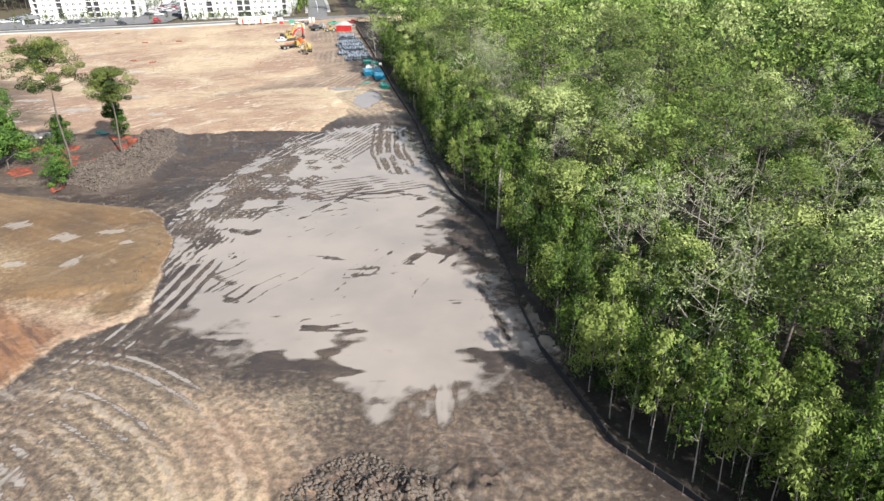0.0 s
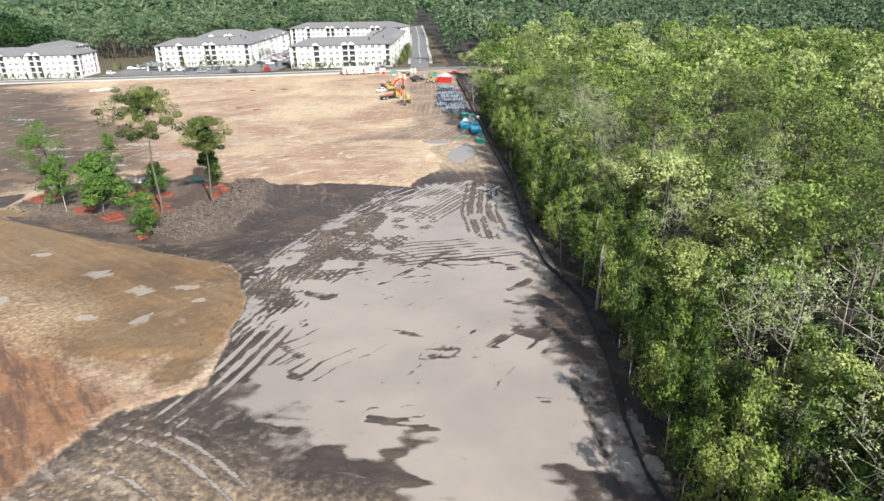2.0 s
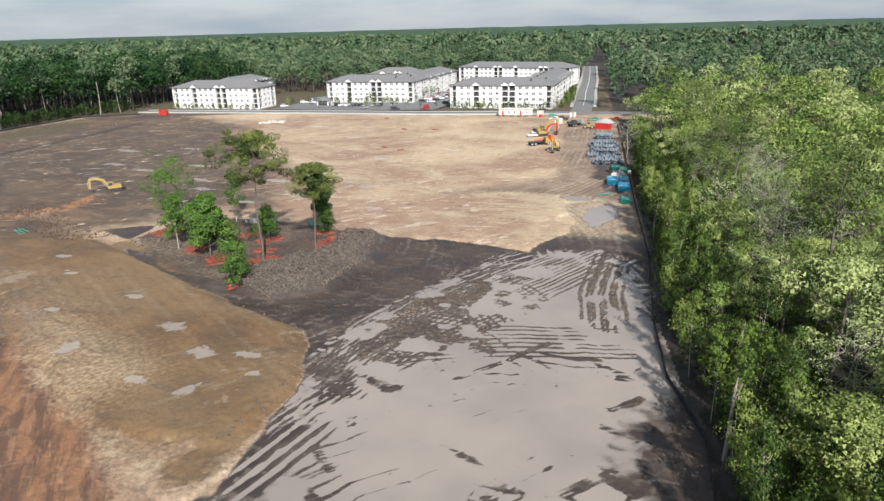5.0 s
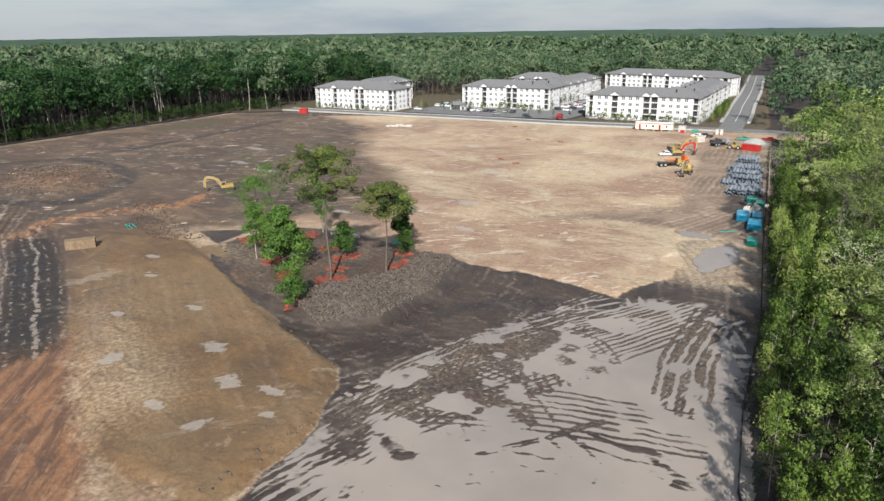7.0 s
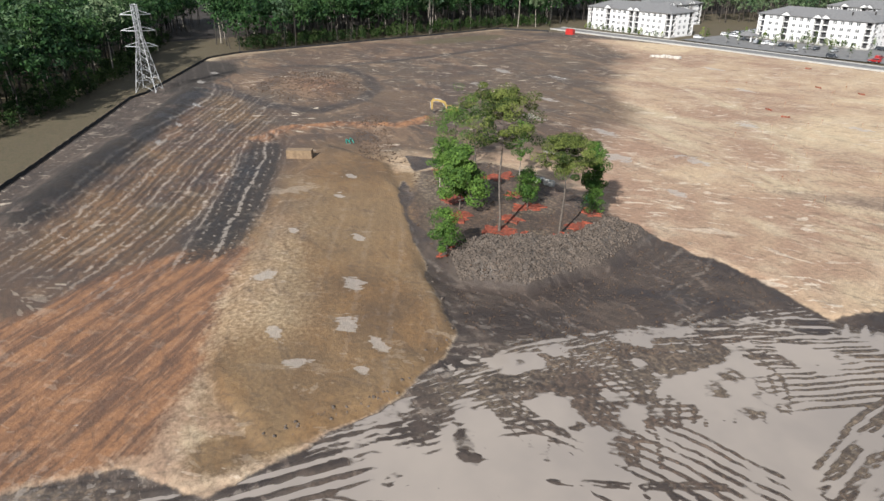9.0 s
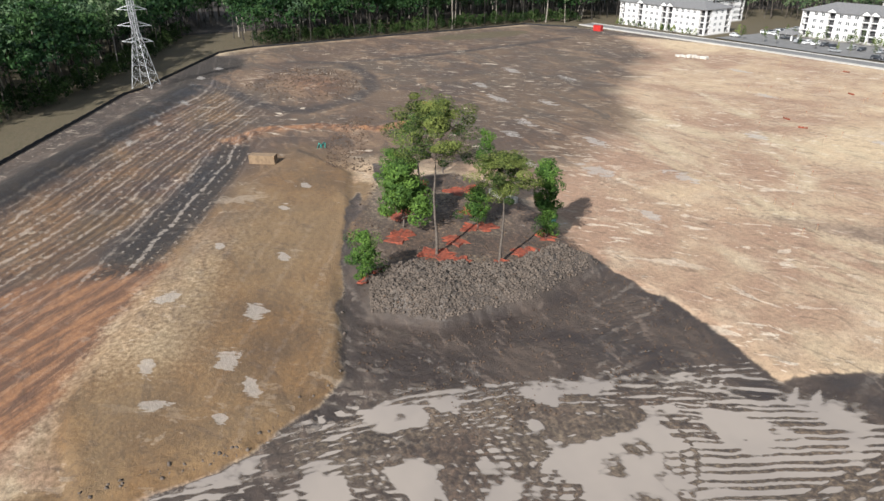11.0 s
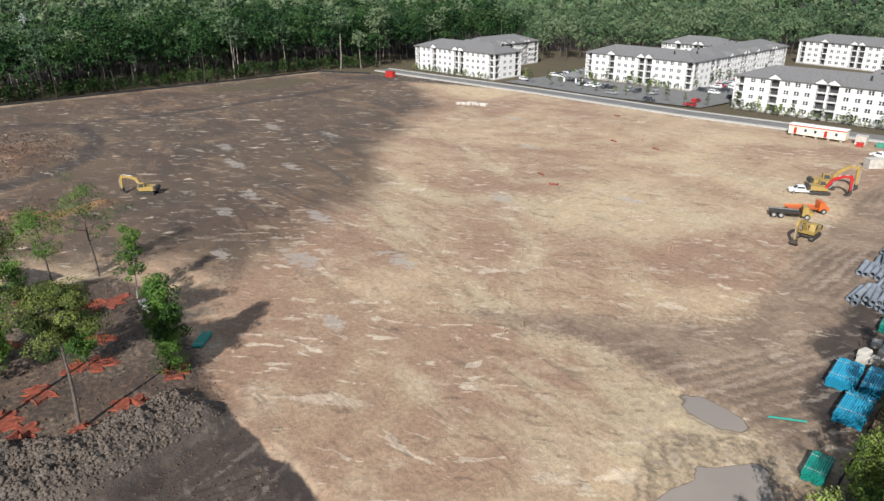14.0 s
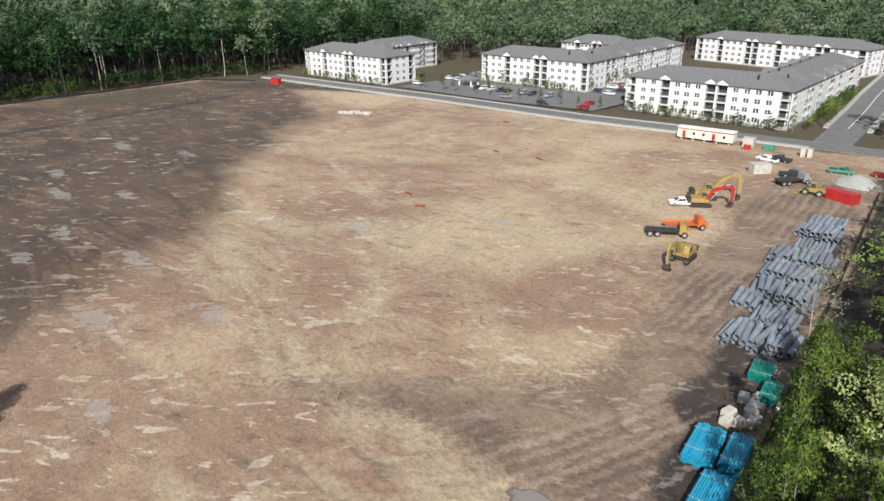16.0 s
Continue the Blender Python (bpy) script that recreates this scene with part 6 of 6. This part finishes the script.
excavator(-43.5, 234, 278, M_YELLOW, M_YELLOW, "small yellow excavator with its arm folded down", 1.05)
excavator(-54.5, 260, 40, M_YELLOW, M_RED, "excavator with a long red arm beside the haul road", 1.0, 0.2)
excavator(-56, 264.5, 40, M_YELLOW, M_YELLOW, "large yellow excavator with a raised arm", 1.1, 0.8)
excavator(-139, 149, 232, M_YELLOW, M_YELLOW, "muddy yellow excavator working beside a trench", 0.95)
dump_truck(-50.5, 241.5, 36, M_YELLOW, M_STEEL, "yellow hauling truck with a low empty bed")
dump_truck(-50, 246.5, 50, M_ORANGE, M_ORANGE, "orange tracked carrier beside the excavators")
dump_truck(-48, 287.5, 60, M_CARGREY, M_STEEL, "grey dump truck standing near the site entrance")
loader(-42.5, 283, 185, "yellow wheel loader beside the gravel pile")
pickup(-57, 258, 220, M_CARWHITE, "white pickup truck parked beside an excavator")
pickup(-59.5, 301.5, 170, M_CARWHITE, "white pickup truck parked near the site office")
pickup(-57.5, 304, 172, M_CARDARK, "dark pickup truck parked near the site office")
pickup(-50.5, 293, 40, M_CARDARK, "dark pickup truck parked at the entrance")
pickup(-44, 303, 15, M_GREENPAINT, "green truck parked near the road")
pickup(-36, 306, 10, M_CARRED, "dark red pickup parked near the road")


# ---- site office and stores ----
def site_office(x, y, turn):
    e = thing("site_office", (x, y, height(x, y)), "long cream site office trailer with red trim", "site office", "", turn)
    bm = bmesh.new()
    box(bm, -8.2, 8.2, -1.8, 1.8, 0.7, 3.5)
    part("body", bm, M_CREAM, e)
    bm = bmesh.new()
    box(bm, -8.35, 8.35, -1.95, 1.95, 3.5, 3.7)
    part("roof", soften(bm, 0.05), M_TRIM, e)
    bm = bmesh.new()
    box(bm, -8.36, 8.36, -1.96, -1.9, 3.25, 3.52)
    part("trim", bm, M_RED, e, "red trim below the roof")
    for dx in (-6.2, 2.6):
        bm = bmesh.new()
        box(bm, dx - 0.45, dx + 0.45, -1.86, -1.79, 0.8, 2.8)
        part("door", bm, M_RED, e, "red door")
    for wx in (-3.2, -0.4, 5.6):
        bm = bmesh.new()
        box(bm, wx - 0.5, wx + 0.5, -1.86, -1.79, 1.6, 2.7)
        w = part("window", bm, M_TRIM, e)
        bm = bmesh.new()
        box(bm, wx - 0.4, wx + 0.4, -1.88, -1.85, 1.7, 2.6)
        part("pane", bm, M_GLASS, w)
    for px in (-7, -3.5, 0, 3.5, 7):
        bm = bmesh.new()
        box(bm, px - 0.3, px + 0.3, -1.4, 1.4, -0.1, 0.72)
        part("footing", bm, M_CONCRETE, e)
    return e


site_office(-79.5, 310.5, 10)


def crate(name, x, y, turn, sx, sy, sz, paint, label, category, ribs=0):
    e = thing(name, (x, y, height(x, y)), label, category, "", turn)
    bm = bmesh.new()
    box(bm, -sx / 2, sx / 2, -sy / 2, sy / 2, 0, sz)
    part("body", soften(bm, 0.05), paint, e)
    for k in range(ribs):
        for s_ in (-1, 1):
            bm = bmesh.new()
            rx = -sx / 2 + sx * (k + 0.5) / ribs
            box(bm, rx - 0.05, rx + 0.05, s_ * sy / 2 - 0.04, s_ * sy / 2 + 0.04, 0.1, sz - 0.1)
            part("rib", bm, paint, e)
    bm = bmesh.new()
    box(bm, -sx / 2 - 0.04, sx / 2 + 0.04, -sy / 2 - 0.04, sy / 2 + 0.04, sz - 0.02, sz + 0.07)
    part("lid", bm, paint, e)
    return e


crate("tool_shed", -69, 312.5, 10, 3.0, 2.4, 2.6, M_BAG, "small pale tool shed beside the site office", "shed", 3)
crate("generator", -68, 309.5, 10, 1.8, 1.2, 1.2, M_RED, "small red generator beside the shed", "generator")
crate("waste_skip", -64, 313, 10, 2.8, 1.6, 1.2, M_GREENPAINT, "green waste skip behind the site office", "skip", 4)
crate("portable_toilet", -55.5, 312, 10, 1.2, 1.2, 2.3, M_BAG, "pale portable toilet near the entrance", "toilet")
crate("portable_toilet", -54, 312.3, 10, 1.2, 1.2, 2.3, M_BAG, "pale portable toilet near the entrance", "toilet")
crate("fuel_tank", -56.5, 290.5, 55, 4.6, 2.6, 2.4, M_BAG, "pale box-shaped tank beside the haul road", "tank", 4)
crate("waste_skip", -37, 283, 165, 6.5, 2.5, 2.2, M_RED, "large red open waste skip with a white stripe", "skip", 6)
crate("red_container", -249, 278.5, 20, 4.5, 2.4, 2.8, M_RED, "red container standing near the far woods", "container", 5)
crate("trench_box", -122.5, 101.8, 58, 6.2, 2.2, 2.0, M_BOARD, "weathered plank trench box on the bare ground", "trench box", 7)


def pipe_mesh(name, radius, length, wall, material, sides=14):
    bm = bmesh.new()
    rings = []
    for r, y in ((radius, -length / 2), (radius, length / 2), (radius - wall, length / 2), (radius - wall, -length / 2)):
        rings.append([bm.verts.new((r * math.cos(k * math.tau / sides), y, r * math.sin(k * math.tau / sides))) for k in range(sides)])
    for a in range(4):
        lo, hi = rings[a], rings[(a + 1) % 4]
        for k in range(sides):
            bm.faces.new((lo[k], hi[k], hi[(k + 1) % sides], lo[(k + 1) % sides]))
    bmesh.ops.recalc_face_normals(bm, faces=bm.faces[:])
    me = bpy.data.meshes.new(name)
    bm.to_mesh(me)
    bm.free()
    me.materials.append(material)
    return me


DRAIN = pipe_mesh("drain_pipe", 0.48, 6.1, 0.07, M_PIPE)
DRAIN_S = pipe_mesh("drain_pipe_small", 0.34, 6.1, 0.05, M_PIPE)
prng = random.Random(12)


def drain_stack(x, y, turn, count, layers, mesh, r, label):
    """Loose pipes lying side by side, in layers; each is a thing."""
    m = pose((x - 0.6) * S, (y - 0.6) * S, height(x, y), 0, 0, turn)
    for la in range(layers):
        for k in range(count - la * 2):
            p = new("drain_pipe", mesh)
            p.matrix_world = m @ pose((k - (count - la * 2) / 2) * 2.06 * r, prng.uniform(-0.9, 0.9), r + la * 1.75 * r, 0, prng.uniform(0, 90), prng.uniform(-2.5, 2.5) if la == 0 else prng.uniform(-9, 9))
            tagged(p, label, "pipe", "stacked drain pipes")


for x, y, n, la, me, r in ((-23.5, 218.5, 10, 2, DRAIN, 0.48), (-24.5, 225.5, 9, 2, DRAIN_S, 0.34), (-29.5, 228.5, 4, 1, DRAIN, 0.48), (-26.5, 233, 10, 2, DRAIN, 0.48),
                           (-28, 240, 10, 2, DRAIN, 0.48), (-29.5, 247, 11, 2, DRAIN, 0.48), (-30.5, 254.5, 9, 1, DRAIN_S, 0.34), (-32, 261, 8, 2, DRAIN, 0.48), (-33, 268, 7, 1, DRAIN, 0.48)):
    drain_stack(x, y, 9 + prng.uniform(-4, 4), n, la, me, r, "grey-blue drain pipe lying in a row beside the woods")


def bundle(x, y, turn, wide, tall, mesh, r, label, z=0.0, length=6.1):
    e = thing("pipe_bundle", (x, y, height(x, y) + z), label, "pipe bundle", "plastic pipe bundles", turn)
    for a in range(tall):
        for k in range(wide - (a % 2)):
            p = new("pipe", mesh)
            p.parent = e
            p.location = ((k - wide / 2 + 0.5 * (a % 2)) * 2.03 * r, 0.15 * math.sin(5 * k + a), 0.12 + r + a * 1.76 * r)
    for s_ in (-1.9, 1.9):
        bm = bmesh.new()
        w, hh = wide * 2.03 * r / 2 + 0.02, tall * 1.78 * r + 0.13
        box(bm, -w - r, w - r, s_ * length / 6.1 - 0.05, s_ * length / 6.1 + 0.05, 0, 0.11)
        part("timber_bearer", bm, M_STAKE, e)
        bm = bmesh.new()
        box(bm, -w - r, w - r, s_ * length / 6.1 - 0.03, s_ * length / 6.1 + 0.03, hh, hh + 0.02)
        part("strap", bm, M_BAG, e)
    return e


BLUE = pipe_mesh("blue_pipe", 0.13, 6.1, 0.02, M_BLUE, 10)
TEALP = pipe_mesh("teal_pipe", 0.12, 4.2, 0.02, M_TEAL, 10)
bundle(-19.2, 194.3, 12, 12, 6, BLUE, 0.13, "bundle of bright blue plastic pipes")
bundle(-16.5, 195.2, 12, 9, 6, BLUE, 0.13, "bundle of bright blue plastic pipes")
bundle(-15.6, 188.4, 10, 12, 6, BLUE, 0.13, "bundle of bright blue plastic pipes")
bundle(-21, 211, 12, 11, 5, TEALP, 0.12, "bundle of teal plastic pipes beside the drain pipes", 0, 4.2)
bundle(-18.5, 207.5, 12, 9, 5, TEALP, 0.12, "bundle of teal plastic pipes beside the drain pipes", 0, 4.2)
bundle(-13.5, 176.5, 12, 9, 5, TEALP, 0.12, "bundle of teal plastic pipes under the trees", 0, 4.2)
bundle(-71.3, 138.6, 50, 7, 2, TEALP, 0.12, "low bundle of teal plastic pipes beside the island", 0, 4.2)
for k, (dx, dy, tw) in enumerate(((0, 0, 0), (0.3, 0.5, 12), (-0.4, 1.0, -8), (0.6, 1.4, 5))):
    p = new("teal_pipe", TEALP)
    p.matrix_world = pose((-129 + dx) * S, (115 + dy) * S, height(-129, 115) + 0.14, 0, 0, 70 + tw)
    tagged(p, "loose teal plastic pipe lying on the mud", "pipe", "loose teal pipes")
p = new("teal_pipe", TEALP)
p.matrix_world = pose(-19.3 * S, 182 * S, height(-19.3, 182) + 0.16, 0, 0, -50)
tagged(p, "single teal plastic pipe lying on the mud", "pipe", "loose teal pipes")


def pallet(x, y, turn, sx, sz, label):
    e = thing("wrapped_pallet", (x, y, height(x, y)), label, "pallet", "wrapped pallets", turn)
    bm = bmesh.new()
    for k in range(3):
        box(bm, -0.6, 0.6, -0.6 + k * 0.5, -0.4 + k * 0.5, 0, 0.14)
    part("pallet", bm, M_STAKE, e)
    bm = bmesh.new()
    prism(bm, [(-sx, 0.14), (sx, 0.14), (sx * 0.97, sz * 0.85), (sx * 0.7, sz), (-sx * 0.75, sz * 0.97), (-sx * 0.96, sz * 0.8)], "y", -sx, sx)
    part("load", soften(bm, 0.08), M_BAG, e)
    return e


for k in range(13):
    pallet(-20.8 + 3.6 * prng.random() + 0.2 * (k % 4), 199.8 + k * 0.5, prng.uniform(-20, 20), prng.uniform(0.5, 0.68), prng.uniform(0.8, 1.5), "pale wrapped goods on a pallet beside the blue pipes")
for k in range(8):
    pallet(-179 + k * 1.2, 262.5 + k * 0.75 + prng.uniform(-0.6, 0.6), prng.uniform(-20, 20), prng.uniform(0.6, 0.9), prng.uniform(0.9, 1.5), "white wrapped goods standing on the bare field")
RING = pipe_mesh("manhole_ring", 0.75, 1.0, 0.13, M_CONCRETE, 16)
for k in range(6):
    p = new("manhole_ring", RING)
    p.matrix_world = pose((-84.9 + 1.0 * k) * S, (134.9 + 0.3 * k) * S, height(-80, 136) + 0.5, 90 if k % 3 else 0, 0, 20 * k)
    tagged(p, "pale concrete manhole ring standing behind the island", "manhole ring", "manhole rings")

bm = bmesh.new()
rows = []
for i in range(10):
    t = i / 9
    rows.append([bm.verts.new((5.6 * (1 - t) ** 0.8 * math.cos(a) * (1 + 0.12 * math.sin(3 * a + i)), 4.2 * (1 - t) ** 0.8 * math.sin(a) * (1 + 0.1 * math.cos(2 * a + i)), 2.6 * t ** 0.9 - 0.05)) for a in [k * math.tau / 22 for k in range(22)]])
for lo, hi in zip(rows, rows[1:]):
    for k in range(22):
        bm.faces.new((lo[k], lo[(k + 1) % 22], hi[(k + 1) % 22], hi[k]))
pile = part("gravel_pile", bm, M_GRAVEL)
pile.location = (-38.5 * S, 296 * S, height(-38.5, 296) + 0.05)
tagged(pile, "pale grey gravel pile near the site entrance", "gravel pile", kind="stuff")

# survey stakes over the field
bm = bmesh.new()
box(bm, -0.04, 0.04, -0.03, 0.03, -0.2, 1.2)
STAKE = bpy.data.meshes.new("survey_stake")
bm.to_mesh(STAKE)
bm.free()
STAKE.materials.append(M_STAKE)
bm = bmesh.new()
box(bm, -0.05, 0.16, -0.04, 0.04, 1.0, 1.18)
RIBBON = bpy.data.meshes.new("ribbon")
bm.to_mesh(RIBBON)
bm.free()
RIBBON.materials.append(M_NET)
srng = random.Random(8)
for k in range(64):
    y = srng.uniform(165, 292)
    x = srng.uniform(-60 - (y - 165) * 0.9, -48 - (y - 165) * 0.1)
    st = new("survey_stake", STAKE)
    st.matrix_world = pose(x * S, y * S, height(x, y), srng.uniform(-6, 6), srng.uniform(-6, 6), srng.uniform(0, 180))
    tagged(st, "wooden survey stake with an orange ribbon in the field", "stake", "survey stakes")
    r = new("ribbon", RIBBON)
    r.parent = st
for k in range(5):
    x, y = srng.uniform(-140, -70), srng.uniform(215, 290)
    e = thing("orange_netting", (x, y, height(x, y)), "short low run of orange safety netting in the field", "netting", "orange nettings", srng.uniform(0, 180))
    bm = bmesh.new()
    for j in range(8):
        box(bm, j * 0.3 - 1.2, j * 0.3 - 0.9, -0.03 + 0.05 * math.sin(j), 0.03 + 0.05 * math.sin(j), 0.02, 0.4 + 0.15 * math.sin(2.1 * j))
    part("net", bm, M_NET, e)

# dead trunks standing at the edge of the woods
for x, y, h_, lean in ((8.3, 85, 10.5, 4), (6, 112, 8.5, -3), (20, 60, 9.5, 6), (15.5, 76, 7, -5), (9, 100, 9, 3)):
    bm = bmesh.new()
    tube(bm, [(0, 0, -0.2), (0.1, 0, h_ * 0.5), (0.05, 0.1, h_ * 0.85), (0.2, 0.1, h_)], [0.26, 0.2, 0.15, 0.04], 7)
    tube(bm, [(0.1, 0, h_ * 0.72), (0.7, 0.2, h_ * 0.95)], [0.1, 0.03], 5)
    sn = part("dead_trunk", bm, M_PALEBARK)
    sn.matrix_world = pose(x * S, y * S, height(x, y), lean, lean * 0.6, 40 * x)
    tagged(sn, "bleached dead trunk standing among the trees", "dead tree", "dead trunks")

# ---- planting and cars by the apartments ----
car_makers = [pickup(-181, 327, 96, M_CARDARK, "dark car parked by the apartments", True, "parked cars", "car"), pickup(-206, 318, 6, M_CARWHITE, "white car parked by the apartments", True, "parked cars", "car"),
              pickup(-160, 320, 6, M_CARGREY, "silver car parked by the apartments", True, "parked cars", "car"), pickup(-131, 330, 96, M_CARRED, "dark red car parked by the apartments", True, "parked cars", "car")]
for c in car_makers:
    c.location.z = 0.60
for x0, y0, x1, y1, n, t in ((-206, 336, -212, 392, 17, 4), (-201, 336, -206, 392, 16, 4), (-143, 352, -151, 420, 20, 4), (-137, 350, -144, 420, 19, 4), (-127, 346, -135, 420, 20, 4),
                             (-192, 325, -150, 332, 13, 96), (-150, 318, -128, 322, 4, 10)):
    for i in range(n):
        if srng.random() < 0.7:
            f = i / (n - 1)
            px, py = x0 + (x1 - x0) * f, y0 + (y1 - y0) * f
            if abs(px + 190) < 6 and abs(py - 331) < 7:
                continue
            copy_thing(car_makers[srng.choice((0, 0, 0, 0, 1, 1, 1, 2, 2, 2, 2, 3))], pose(px * S, py * S, 0.60, 0, 0, t + srng.choice((0, 180)) + srng.uniform(-3, 3)))
bush_m = None
for line, n in (([(-118, 329.5), (-70, 335)], 36), ([(-196, 341.5), (-148, 347)], 30), ([(-265, 300), (-216, 306)], 32), ([(-66, 342), (-76, 410)], 34)):
    (ax, ay), (bx, by) = line
    for i in range(n):
        t = (i + srng.uniform(0, 0.6)) / n
        x, y = ax + (bx - ax) * t, ay + (by - ay) * t + srng.uniform(-0.8, 0.8)
        s_ = srng.uniform(0.22, 0.6) * (1.4 if bx == -76 else 1.0)
        if bush_m is None:
            bush_m = tree_thing("shrub", 601, (x, y, 0.4), s_, 0, "small green shrub planted before the apartments", "planted shrubs", 320, 0.3)
        else:
            cp = copy_thing(bush_m, Matrix.Identity(4))
            cp.matrix_basis = tree_pose((x, y, 0.4), s_, srng.uniform(0, 360))

young = None
for line, n in (([(-206, 313), (-128, 324)], 11), ([(-198, 336), (-150, 343)], 9), ([(-126, 326), (-64, 336)], 9), ([(-147, 352), (-152, 400)], 6), ([(-62, 344), (-74, 410)], 8)):
    (ax, ay), (bx, by) = line
    for i in range(n):
        t = (i + srng.uniform(0.1, 0.8)) / n
        x, y, s_ = ax + (bx - ax) * t, ay + (by - ay) * t, srng.uniform(0.4, 0.75)
        if young is None:
            young = tree_thing("sapling", 611, (x, y, 0.5), s_, 0, "small young tree planted by the car park", "planted young trees", 500, 0.24)
        else:
            copy_thing(young, Matrix.Identity(4)).matrix_basis = tree_pose((x, y, 0.5), s_, srng.uniform(0, 360))


def pavilion(x, y, turn):
    e = thing("pavilion", (x, y, 0.5), "small white open pavilion with a grey roof", "pavilion", "", turn)
    for px in (-3.4, 3.4):
        for py in (-2.4, 2.4):
            bm = bmesh.new()
            box(bm, px - 0.3, px + 0.3, py - 0.3, py + 0.3, 0, 2.9)
            part("column", bm, M_TRIM, e)
    part("roof", hip_roof(-3.8, 3.8, -2.8, 2.8, 2.95, 1.7), M_SHINGLE, e)
    return e


pavilion(-190, 331, 6)
